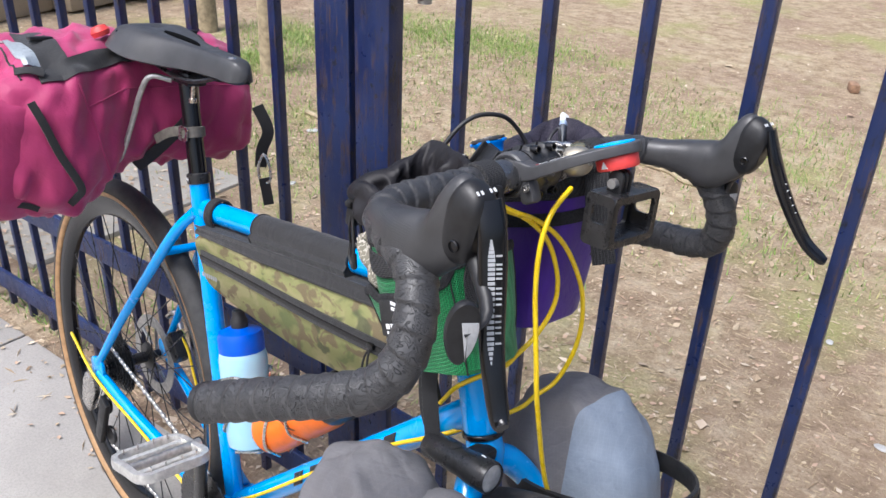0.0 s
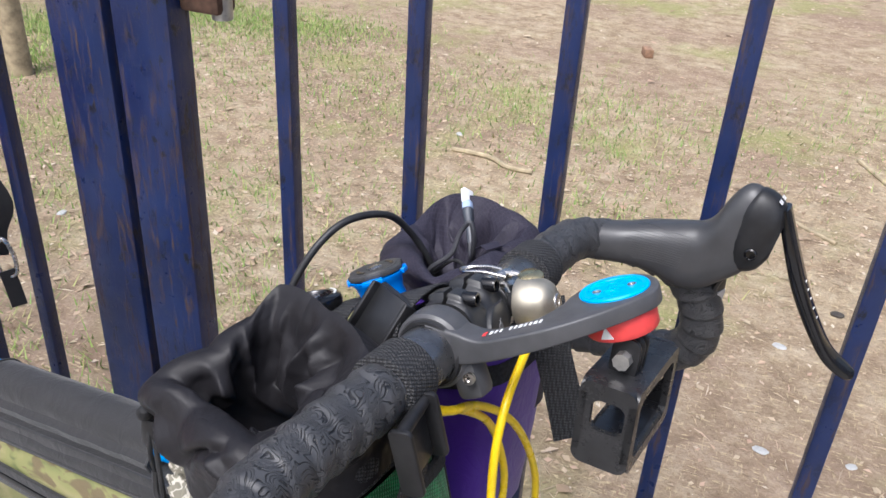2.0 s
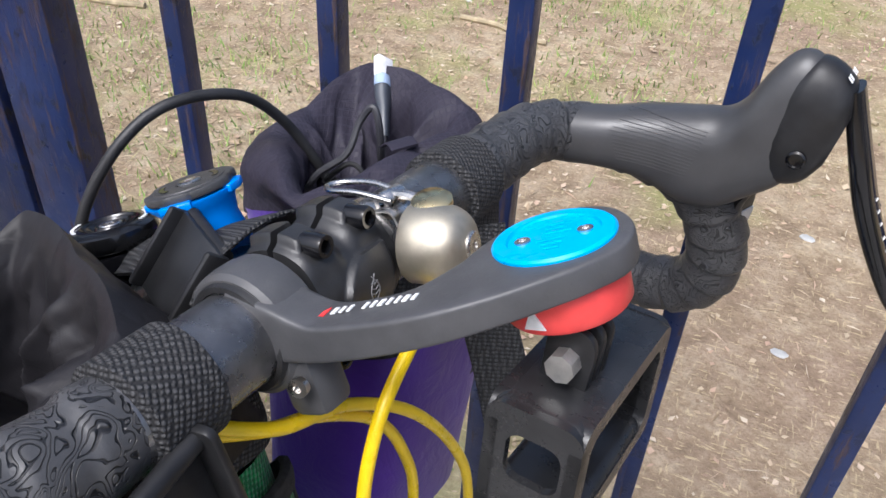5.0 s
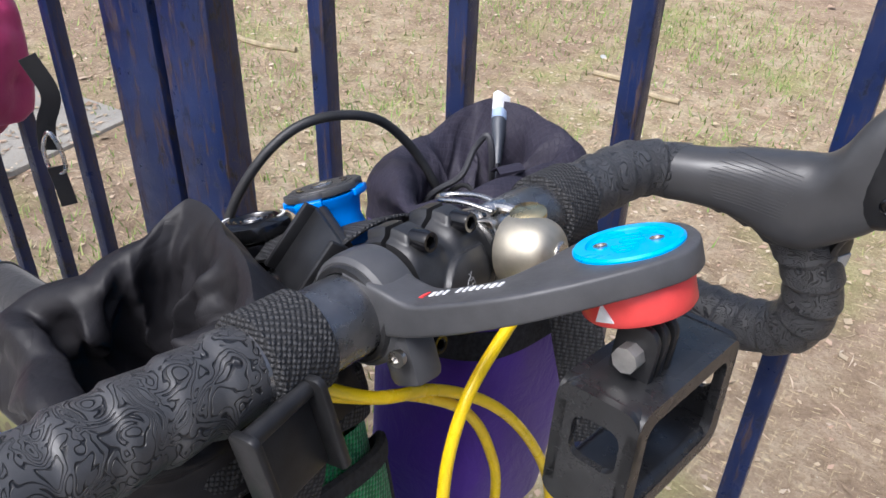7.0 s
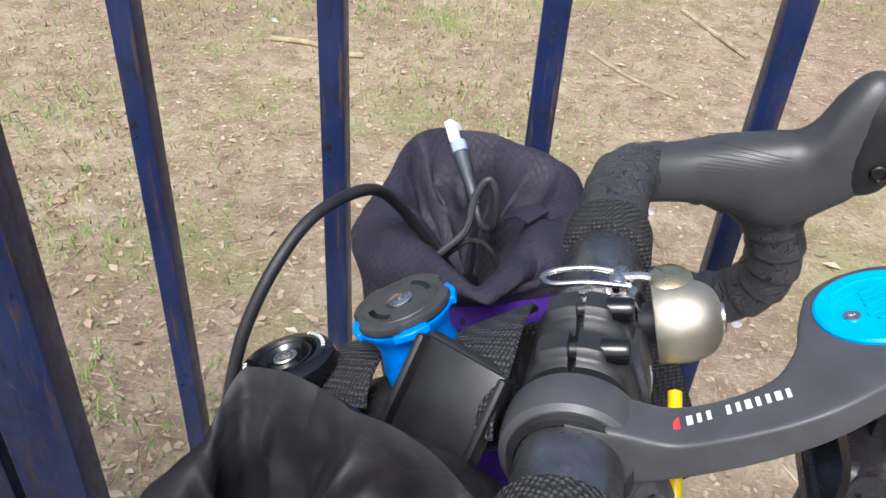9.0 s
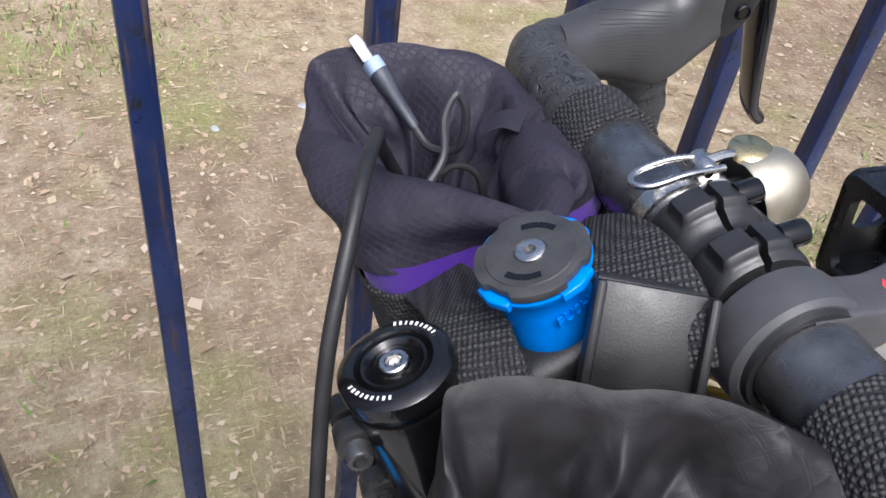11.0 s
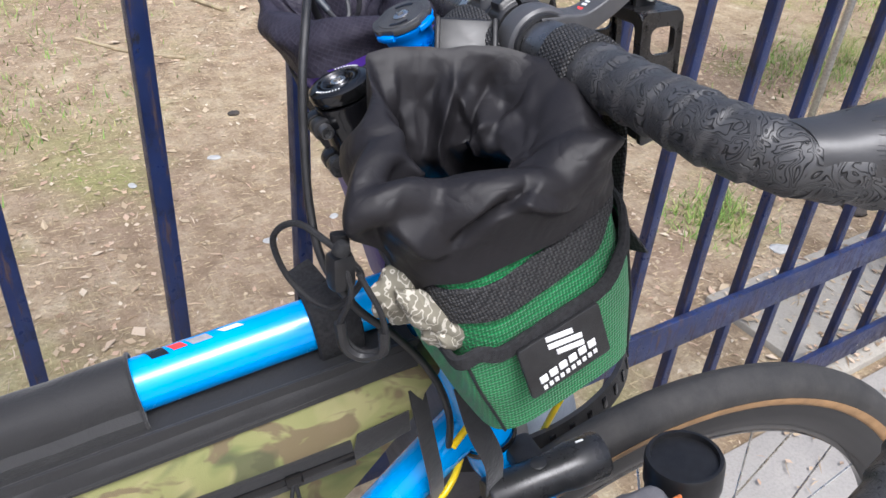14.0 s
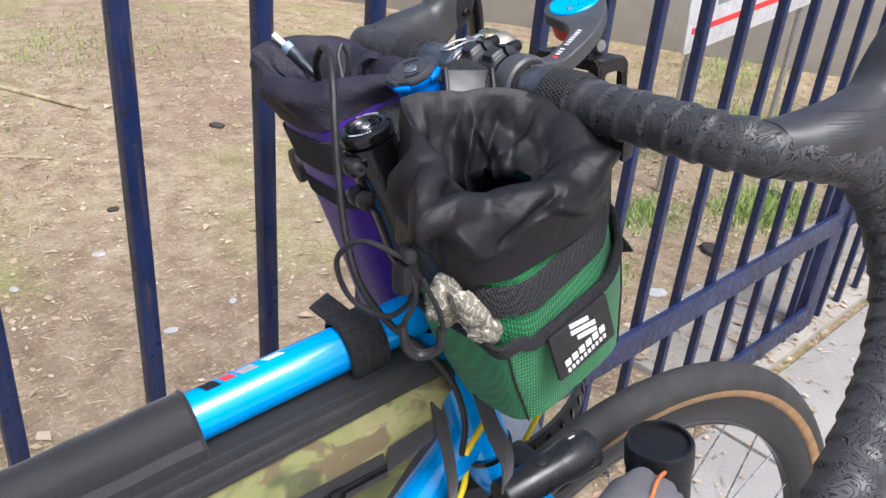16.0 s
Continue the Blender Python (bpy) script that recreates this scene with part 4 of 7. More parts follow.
def lever_side(s):
    """Rubber hood with a smooth raised horn, lever body, blade and shift paddle."""
    oy = s * 0.211 - 0.0075
    out = s
    back = 0.006 if s < 0 else 0.0
    rings = []
    rows = cat([(0.122, 0.0162, 0.9865, 1.0165), (0.134, 0.0172, 0.987, 1.0180), (0.150, 0.0182, 0.986, 1.0220), (0.165, 0.0186, 0.983, 1.0255), (0.178, 0.0184, 0.979, 1.0290), (0.188, 0.0174, 0.979, 1.0320), (0.195, 0.0166, 0.981, 1.0400), (0.201, 0.0158, 0.985, 1.0540), (0.209, 0.0150, 0.992, 1.0650), (0.218, 0.0140, 1.000, 1.0665), (0.226, 0.0120, 1.010, 1.0580)], 7)
    for x, w, z0, z1 in rows:
        ring = []
        lean = out * 0.020 * max(0.0, (0.165 - x) / 0.043) ** 1.5
        for j in range(36):
            a = 2 * math.pi * j / 36
            c, d = math.cos(a), math.sin(a)
            e = 0.84
            ring.append(V((x - back, oy - lean * 0.7 + w * math.copysign(abs(c) ** e, c), (z0 + z1) / 2 + (z1 - z0) / 2 * math.copysign(abs(d) ** e, d))))
        rings.append(ring)
    hood = tpart("brake_hood", loft(rings), hood_rubber, bike, "black rubber brake hood with a ribbed flank", 60)
    # fine ribs run along both flanks
    for f in (-1, 1):
        for k in range(15):
            z = 0.998 + 0.0017 * k
            x0, x1 = 0.140 + 0.0008 * abs(k - 8), 0.180 + 0.0003 * k
            rows_r = []
            for i in range(7):
                x = x0 + (x1 - x0) * i / 6
                lean = out * 0.020 * max(0.0, (0.165 - x) / 0.043) ** 1.5 * 0.7
                j = min(range(len(rows)), key=lambda q: abs(rows[q][0] - x))
                w, z0, z1 = rows[j][1:]
                zz = min(max((z - (z0 + z1) / 2) / ((z1 - z0) / 2), -0.97), 0.97)
                rows_r.append((x - back, oy - lean + f * w * (1 - abs(zz) ** (2 / 0.84)) ** 0.42, z, 0.00020))
            tpart("hood_rib", sweep(rows_r, 5), hood_rubber, hood)
    # lever body: smooth plastic face, its seam leaning back
    rings = []
    for x, w, z0, z1 in cat([(0.2120, 0.0140, 1.013, 1.0630), (0.2170, 0.0154, 1.005, 1.0660), (0.2260, 0.0152, 1.004, 1.0635), (0.2340, 0.0138, 1.008, 1.0575), (0.2385, 0.0105, 1.018, 1.0470)], 5):
        rings.append([V((x - back + ((z0 + z1) / 2 + (z1 - z0) / 2 * math.copysign(abs(math.sin(a)) ** 0.75, math.sin(a)) - 1.04) * 0.16, oy + w * math.copysign(abs(math.cos(a)) ** 0.75, math.cos(a)), (z0 + z1) / 2 + (z1 - z0) / 2 * math.copysign(abs(math.sin(a)) ** 0.75, math.sin(a)))) for a in np.linspace(0, 2 * math.pi, 29)[:-1]])
    body = tpart("lever_body", loft(rings), black_plastic, hood)
    for f in (-1, 1):
        tpart("pivot_pin", lathe([(0, -0.001), (0.0044, -0.001), (0.0044, 0.0012), (0.0034, 0.0018), (0.0030, 0.0004), (0, 0.0002)], along((0.2245 - back, oy + f * 0.0150, 1.022), (0, f, 0)), 16), black_gloss, body)
    for k in range(5):
        tpart("hood_mark", rbox((0.0030, 0.0020, 0.0004), axes((0.2335 - back, oy - 0.0084 + 0.0042 * k, 1.0606), (0.75, 0, -0.66), (0, 1, 0)), 0.0), white_print, body)
    tip = (0.305, s * 0.257 - 0.0075, 0.932) if s > 0 else (0.277, -0.232, 0.918)
    flare, fx = tip[1] - oy, tip[0] - 0.305
    rows = cat([(0.2365 - back, oy + 0.02 * flare, 1.056, 0.0085, 0.0036), (0.2425 - back, oy + 0.06 * flare, 1.040, 0.0100, 0.0046), (0.2500 - back + fx * 0.1, oy + 0.12 * flare, 1.022, 0.0104, 0.0050), (0.2600 + fx * 0.45, oy + 0.30 * flare, 0.998, 0.0100, 0.0052), (0.2750 + fx * 0.7, oy + 0.56 * flare, 0.969, 0.0092, 0.0048), (0.2900 + fx * 0.9, oy + 0.82 * flare, 0.945, 0.0084, 0.0044), (*tip, 0.0072, 0.0042), (tip[0] + 0.006, tip[1] + s * 0.003, tip[2] - 0.003, 0.0045, 0.0030)], 8)
    face = V((0.80, -0.58, 0.15)).normalized() if s < 0 else V((1, 0, 0.2)).normalized()
    blade = tpart("lever_blade", sweep(rows, 18, up=face, power=2.6), black_gloss, hood, "glossy black brake lever with pale markings")
    if s < 0:
        for k in range(26):
            x, y, z, w, h = rows[12 + k]
            t = (V(rows[13 + k][:3]) - V(rows[11 + k][:3])).normalized()
            m = axes(V((x, y, z)) + face * (h + 0.0002), t, face.cross(t))
            wide = 0.0048 * min(1.0, 0.3 + k / 6) * (1 - step(k, 20, 27))
            tpart("blade_stripe", rbox((0.0022, wide, 0.0004), m @ Matrix.Translation((0, -0.0020, 0)), 0), pale_print, blade)
            if 3 < k < 22 and k % 5:
                tpart("blade_mark", rbox((0.0012, 0.0040, 0.0004), m @ Matrix.Translation((0, 0.0032, 0)), 0), pale_print, blade)
    else:
        for k in range(5):
            x, y, z, w, h = rows[22 + 2 * k]
            tpart("blade_mark", rbox((0.0024, 0.0050 if k % 2 else 0.0042, 0.0006), axes((x + h * 0.99, y, z), (-0.25, -s * 0.25, -0.94), (0, 1, 0)), 0), white_print, blade)
    pad = [(0.0115 * math.cos(a) * (1 + 0.15 * math.sin(a)), 0.024 * math.sin(a)) for a in np.linspace(0, 2 * math.pi, 33)[:-1]]
    pc_ = V((0.252, -0.254, 0.979)) if s < 0 else V((0.203, 0.222, 0.966))
    pm = axes(pc_, (0.53, 0.83, 0) if s < 0 else (0.30, 1, 0), (0.10, 0, 1))
    paddle = tpart("shift_paddle", plate(pad, 0.008, pm, 0.0026), black_plastic, hood, "black oval shift paddle")
    front = 1 if (pm.to_3x3() @ V((0, 0, 1))).x > 0 else -1
    tpart("paddle_face", plate([(max(x * 0.86, 0.0006 - y * 0.16), min(y * 0.86, 0.010)) for x, y in pad if x > -0.004], 0.0010, pm @ Matrix.Translation((0, 0, front * 0.0043)), 0.0003), pale_print, paddle)
    tpart("paddle_arm", sweep(cat([(*pc_, 0.006, 0.003), (pc_.x + 0.004, (pc_.y + oy) / 2, 0.990, 0.005, 0.003), (0.228 - back, oy, 1.016, 0.006, 0.004)], 4), 10), black_plastic, paddle)
    return hood


bar_side(-1), bar_side(1)
lever_side(-1), lever_side(1)

# yellow hoses
HR = 0.0026
for path in (
    [(0.135, 0.0265, 0.9927), (0.140, -0.0022, 0.9757), (0.143, -0.0145, 0.9546), (0.146, -0.0188, 0.9291), (0.150, -0.0184, 0.8967), (0.156, -0.0162, 0.8638), (0.166, -0.0171, 0.827), (0.176, -0.0145, 0.7816), (0.176, 0.030, 0.670), (0.185, 0.070, 0.600)],
    [(0.106, -0.060, 0.985), (0.1194, -0.0337, 0.9725), (0.1203, -0.0013, 0.960), (0.1255, 0.0276, 0.9423), (0.1306, 0.0512, 0.9188), (0.134, 0.0757, 0.8837), (0.136, 0.0877, 0.8558), (0.136, 0.095, 0.8204), (0.132, 0.0946, 0.7841), (0.124, 0.0855, 0.751), (0.116, 0.0654, 0.7359), (0.110, 0.0456, 0.722), (0.085, 0.000, 0.702), (0.055, -0.026, 0.680), (-0.010, -0.026, 0.628), (-0.100, -0.024, 0.545), (-0.270, -0.024, 0.378), (-0.36, -0.024, 0.30)],
    [(0.106, -0.060, 0.980), (0.117, -0.0346, 0.9714), (0.118, -0.0127, 0.9619), (0.120, 0.0155, 0.9425), (0.122, 0.0328, 0.9225), (0.125, 0.0441, 0.8989), (0.127, 0.0482, 0.8829), (0.128, 0.0487, 0.8644), (0.128, 0.0418, 0.8464), (0.126, 0.0270, 0.8256), (0.122, 0.0090, 0.8089), (0.114, -0.0019, 0.7926), (0.085, -0.030, 0.765), (0.062, -0.030, 0.730)],
    [(-0.45, -0.05, 0.280), (-0.60, -0.066, 0.318), (-0.74, -0.078, 0.345), (-0.83, -0.085, 0.40)],
    [(-0.46, 0.05, 0.282), (-0.60, 0.058, 0.330), (-0.66, 0.062, 0.400), (-0.69, 0.062, 0.42)],
):
    part("hose", cable(path, HR, 10, 10), yellow_hose, bike, "yellow cable hose")

# ---- things strapped to the bicycle ----
def steer_point(f, y, a):
    """From lengths ahead, to the left and up along the steering axis."""
    return FW * f + AX * a + V((0, y, 0))


def spow(x, e):
    return math.copysign(abs(x) ** e, x)


def ribbon(ctrl, wide, thick=0.0016, up=(0, 0, 1), n=8):
    """A flat strap along a path; up stands on its broad face."""
    return sweep([(*p[:3], p[3] if len(p) > 3 else wide / 2, thick / 2) for p in cat(ctrl, n)], 12, up=up, power=6)


def band(c, axis, ra, rb, wide, thick=0.002, x=(1, 0, 0), seg=40):
    """A strap closed round a tube."""
    m = along(c, axis, x)
    prof = [(-wide / 2, 0), (-wide / 2 * 0.9, thick), (wide / 2 * 0.9, thick), (wide / 2, 0), (wide / 2, -0.0006), (-wide / 2, -0.0006)]
    rings = [[m @ V(((ra + t) * math.cos(w), (rb + t) * math.sin(w), h)) for h, t in prof] for w in (2 * math.pi * j / seg for j in range(seg))]
    return loft(rings, False, True)


def bag_shell(levels, centre, half, power, seg=72, wobble=0.0, seed=1):
    """Rounded-square rings about the steering direction. levels: rows of height, scale ahead, scale aside, shift ahead, shift aside."""
    rings = []
    for a, sf, sy, df, dy in levels:
        ring = []
        for j in range(seg):
            w = 2 * math.pi * j / seg
            c, d = spow(math.cos(w), 2 / power), spow(math.sin(w), 2 / power)
            k = 1 + wobble * noise.noise(V((3 * math.cos(w) + seed, 3 * math.sin(w), a * 40)))
            ring.append(steer_point(centre[0] + df + half[0] * sf * c * k, centre[1] + dy + half[1] * sy * d * k, a))
        rings.append(ring)
    return rings


def crumple(p, seed, big=0.0055, small=0.0020, scale=20.0):
    """Height of creased cloth at a place, in metres: flat facets that meet in ridges."""
    q = V((p[0] + 0.013 * noise.noise(V((p[0] * 30, p[1] * 30, p[2] * 30 + seed))), p[1] + 0.013 * noise.noise(V((p[1] * 30, p[2] * 30 + seed, p[0] * 30))), p[2]))
    a = noise.voronoi(q * scale + V((seed * 3.7, seed, -seed)))[0]
    b = noise.voronoi(q * (scale * 2.6) + V((seed, seed * 2.3, seed)))[0]
    return big * (min(a[1] - a[0], 0.75) * 1.6 - 0.35 + 0.8 * (a[0] - 0.35)) + small * (a[1] - a[0] > 0.08) * (b[0] - 0.4)


def creased(p, seed, amount=0.0042, count=5, centre=(0, 0, 0)):
    """Height of crisp folded cloth at a place: flat facets meeting in sharp folds, in several directions."""
    rnd = random.Random(seed)
    q = V(p) - V(centre)
    q += V((noise.noise(q * 24 + V((seed, 0, 0))), noise.noise(q * 24 + V((0, seed, 5))), noise.noise(q * 24 + V((9, 0, seed))))) * 0.014
    h = amount * 0.7 * noise.noise(q * 20 + V((seed, seed, 0)))
    for k in range(count):
        n = V((rnd.gauss(0, 1), rnd.gauss(0, 1), rnd.gauss(0, 0.6))).normalized()
        size = rnd.uniform(0.024, 0.060)
        t = abs((n.dot(q) / size + rnd.random()) % 1.0 - 0.5) * 2
        m = min(1.0, max(0.0, 0.55 + 1.6 * noise.noise(q * 17 + V((k * 5.3, seed, k)))))
        h += amount * (size / 0.035) * (t - 0.5) * m
    return h


def table(w, rows):
    """Smooth value at the angle w from rows of (degrees, value) round the circle."""
    d = math.degrees(w) % 360
    rows = list(rows) + [(rows[0][0] + 360, rows[0][1])]
    for (a0, v0), (a1, v1) in zip(rows, rows[1:]):
        if a0 <= d <= a1:
            t = (d - a0) / (a1 - a0)
            t = t * t * (3 - 2 * t)
            return v0 + (v1 - v0) * t
    return rows[0][1]


def rounded(w, a, b, power=4.0):
    return (abs(math.cos(w) / a) ** power + abs(math.sin(w) / b) ** power) ** (-1 / power)


def bump_at(w, w0, spread):
    return math.exp(-(math.atan2(math.sin(w - w0), math.cos(w - w0)) / spread) ** 2)


# green stem bag
gc, gh = (0.381, -0.0665), (0.056, 0.050)
TW = radians(4.0)
green_bag = thing("stem_bag", "green cordura stem bag with a black roll collar and patch", "bag", steer_point(gc[0], gc[1], 0.727))


def bag_spot(f, y, a):
    """A place given from the green bag's middle, in its own slightly turned frame."""
    return steer_point(gc[0] + f * math.cos(TW) - y * math.sin(TW), gc[1] + f * math.sin(TW) + y * math.cos(TW), a)


def bag_rings(levels, seg=72, power=4.5, wobble=0.02):
    rings = []
    for a, sf, sy, df, dy in levels:
        ring = []
        for j in range(seg):
            w = 2 * math.pi * j / seg
            k = 1 + wobble * noise.noise(V((3 * math.cos(w) + 2, 3 * math.sin(w), (a if not callable(a) else 0.8) * 40)))
            ring.append(bag_spot(df + gh[0] * sf * spow(math.cos(w), 2 / power) * k, dy + gh[1] * sy * spow(math.sin(w), 2 / power) * k, a(w) if callable(a) else a))
        rings.append(ring)
    return rings


levels = [(0.727, 0.02, 0.02, 0.004, 0.006), (0.7275, 0.90, 0.76, 0.003, 0.008), (0.731, 0.96, 0.84, 0.002, 0.007), (0.765, 1.0, 0.90, 0, 0.004), (0.80, 1.01, 0.97, 0, 0.001), (0.83, 1.0, 1.0, 0, 0), (0.850, 0.98, 1.0, 0, 0)]
body = part("body", loft(bag_rings(levels), False), green_cloth, green_bag)


def pocket_top(w):
    return table(w, [(0, 0.836), (45, 0.836), (90, 0.82), (180, 0.812), (215, 0.806), (235, 0.808), (250, 0.800), (275, 0.803), (300, 0.816), (325, 0.832)])


rings = []
for i in range(9):
    u = i / 8
    ring = []
    for j in range(72):
        w = 2 * math.pi * j / 72
        a = 0.7265 + (pocket_top(w) - 0.7265) * u
        g = 1.03 + 0.045 * u + 0.10 * u * u * bump_at(w, 3.85, 0.32) + 0.03 * u * u * bump_at(w, 4.75, 0.3)
        s = min(1.0, 0.90 + (a - 0.7275) * 2.2)
        sy = min(1.0, 0.78 + (a - 0.7275) * 2.6)
        ring.append(bag_spot(gh[0] * g * s * spow(math.cos(w), 0.44), 0.005 * (1 - u) + gh[1] * g * sy * spow(math.sin(w), 0.44), a))
    rings.append(ring)
pocket = part("pocket", loft(rings, False), green_cloth, green_bag)
part("binding", sweep([(*p, 0.0024, 0.0046) for p in rings[-1]], 8, up=AX, closed=True, power=3), velcro, pocket)
for w in (0.785, 3.927, 5.498):
    j = int(w / (2 * math.pi) * 72)
    seam = [(*(rings[i][j] + (rings[i][j] - bag_spot(0, 0, 0.75)).normalized() * 0.0005), 0.0009) for i in range(9)]
    part("seam", sweep(seam, 6), cord_black, pocket)


def band_mid(w):
    return table(w, [(0, 0.866), (40, 0.862), (90, 0.856), (180, 0.845), (225, 0.836), (260, 0.831), (280, 0.835), (305, 0.850), (330, 0.864)])


lv = [(lambda w, d=d: band_mid(w) + d, g, g + 0.01, 0, 0) for d, g in ((-0.0115, 1.02), (-0.0100, 1.05), (0.0, 1.065), (0.0100, 1.05), (0.0115, 1.02))]
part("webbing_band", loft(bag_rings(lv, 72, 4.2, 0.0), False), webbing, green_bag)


def slack_collar(rim, mid, foot, half, drape, base, low, floor, hole, folds, seed, seg=300, up=30, down=32):
    """A limp cloth collar whose rim is pulled into corners. rim: rows of (ahead, left, height) round the opening; mid: the opening's middle; foot, half: middle and half sizes of the bag below; drape: rows of (degrees, 0 to 1) where the cloth bulges out and hangs to low, not base; floor: height at which the throat ends; hole: middle, half sizes and height of the dark gap into which the lining closes; folds: rows of (degrees, from, degrees turned, to, height, width), levels 0 at the foot, 1 at the rim, 2 in the throat."""
    ang = [math.atan2(y - mid[1], f - mid[0]) % (2 * math.pi) for f, y, a in rim]
    order = sorted(range(len(rim)), key=lambda k: ang[k])

    def rim_at(w):
        for k in range(len(order)):
            i, j = order[k - 1], order[k]
            span = (ang[j] - ang[i]) % (2 * math.pi)
            d = (w - ang[i]) % (2 * math.pi)
            if d <= span:
                x0, y0, x1, y1 = rim[i][0] - mid[0], rim[i][1] - mid[1], rim[j][0] - mid[0], rim[j][1] - mid[1]
                c, s_ = math.cos(w), math.sin(w)
                r = (x0 * (y1 - y0) - y0 * (x1 - x0)) / (c * (y1 - y0) - s_ * (x1 - x0))
                u = math.hypot(c * r - x0, s_ * r - y0) / (math.hypot(x1 - x0, y1 - y0) + 1e-9)
                arch = math.hypot(x1 - x0, y1 - y0) * math.sin(math.pi * u)
                r += 0.08 * arch
                return V((mid[0] + c * r, mid[1] + s_ * r, rim[i][2] + (rim[j][2] - rim[i][2]) * u + 0.06 * arch))
        return V((*mid, base))

    turns = [2 * math.pi * j / seg for j in range(seg)]
    rims = np.array([tuple(rim_at(w)) for w in turns])
    for _ in range(4):
        rims = rims * 0.5 + (np.roll(rims, 1, 0) + np.roll(rims, -1, 0)) * 0.25
    n_rows = up + down + 1
    grid, level = np.zeros((n_rows, seg, 3)), np.zeros(n_rows)
    for i in range(n_rows):
        level[i] = i / up if i <= up else 1 + (i - up) / down
        for j, w in enumerate(turns):
            n, top, r = table(w, drape), V(rims[j]), rounded(w, *half)
            out = V((math.cos(w), math.sin(w), 0))
            foot_q = V((foot[0] + r * out.x, foot[1] + r * out.y, base + (low - base) * n))
            if i <= up:
                t = i / up
                q = V((top.x + (foot_q.x - top.x) * (1 - t) ** (1 + n), top.y + (foot_q.y - top.y) * (1 - t) ** (1 + n), foot_q.z + (top.z - foot_q.z) * t ** (1 - 0.35 * n)))
                q += out * (0.004 + 0.012 * n) * math.sin(math.pi * min(1.0, t * 0.90 + 0.04) ** 1.4) ** 0.8
            else:
                t = (i - up) / down
                roll = (0.0030 + 0.0085 * n) * math.sin(min(1.0, t * 5) * math.pi / 2)
                k = min(1.0, t / 0.62)
                gap = V((hole[0] + hole[2] * out.x, hole[1] + hole[3] * out.y, 0))
                q = (V((top.x, top.y, 0)) - out * roll).lerp(gap, k ** (1.15 - 0.2 * n))
                q.z = top.z + (hole[4] - top.z) * k
                if t > 0.62:
                    k = (t - 0.62) / 0.38
                    q = gap.lerp(V((foot[0] + 0.76 * r * out.x, foot[1] + 0.76 * r * out.y, 0)), math.sin(k * math.pi / 2))
                    q.z = hole[4] + (floor - hole[4]) * k
            grid[i, j] = steer_point(*q)
    # folds stand out along the cloth's normal
    du = np.roll(grid, -1, 1) - np.roll(grid, 1, 1)
    dv = np.gradient(grid, axis=0)
    nrm = np.cross(du, dv)
    nrm /= np.linalg.norm(nrm, axis=2, keepdims=True) + 1e-12
    deg = np.degrees(np.array(turns))[None, :]
    lev = level[:, None]
    rnd = random.Random(seed)
    rows = list(folds)
    for _ in range(14):
        v0 = rnd.uniform(0.98, 1.3)
        rows.append((rnd.uniform(0, 360), v0, rnd.choice((-1, 1)) * rnd.uniform(8, 42), v0 + rnd.uniform(0.35, 0.7), rnd.choice((-1, 1, 1)) * rnd.uniform(0.0016, 0.0038), rnd.uniform(0.006, 0.014)))
    high = np.zeros((n_rows, seg))
    for w0, v0, dw, v1, tall, wide in rows:
        along_ = np.clip((lev - v0) / (v1 - v0), 0, 1)
        d = np.abs((deg - (w0 + dw * along_ + 3 * np.sin(along_ * 5 + w0)) + 180) % 360 - 180) * math.pi / 180 * 0.052
        high += 1.9 * tall * np.clip(1 - d / wide, 0, 1) ** 1.5 * np.sin(math.pi * along_) ** 0.6
    for i in range(n_rows):
        ease = min(1.0, 0.15 + i / 6) * (0.2 + 0.8 * step(abs(level[i] - 1), 0.0, 0.35))
        for j in range(seg):
            p = V(grid[i, j]) * 26 + V((seed * 3.0, seed, 0))
            q = p + noise.noise_vector(p * 0.8) * 0.35
            crease = 0.0
            for size, deep in ((0.75, 0.0052), (1.7, 0.0024)):
                near = noise.voronoi(q * size)[0]
                crease += deep * min(0.55, near[1] - near[0]) / 0.55
            calm = 0.4 + 0.6 * step(level[i], 0.85, 1.1)
            high[i, j] = ease * (high[i, j] + calm * (0.0018 * noise.noise(p) + crease - 0.003))
    middle = np.array(steer_point(mid[0], mid[1], base))
    flip = np.sign(((grid[2] - middle) * nrm[2]).sum())
    grid = grid + nrm * high[:, :, None] * flip
    soft = (np.roll(grid, 1, 1) + np.roll(grid, -1, 1)) / 2
    soft[1:-1] = (soft[1:-1] + (grid[:-2] + grid[2:]) / 2) / 2
    grid = grid * 0.8 + soft * 0.2
    # the lining falls to the bottom of the bag and closes there
    tail_rows = []
    for a, k in ((floor - 0.030, 0.66), (floor - 0.0305, 0.02)):
        tail_rows.append([tuple(steer_point(foot[0] + rounded(w, *half) * k * math.cos(w), foot[1] + rounded(w, *half) * k * math.sin(w), a)) for w in turns])
    return cloth_tube(np.concatenate([grid, np.array(tail_rows)]))


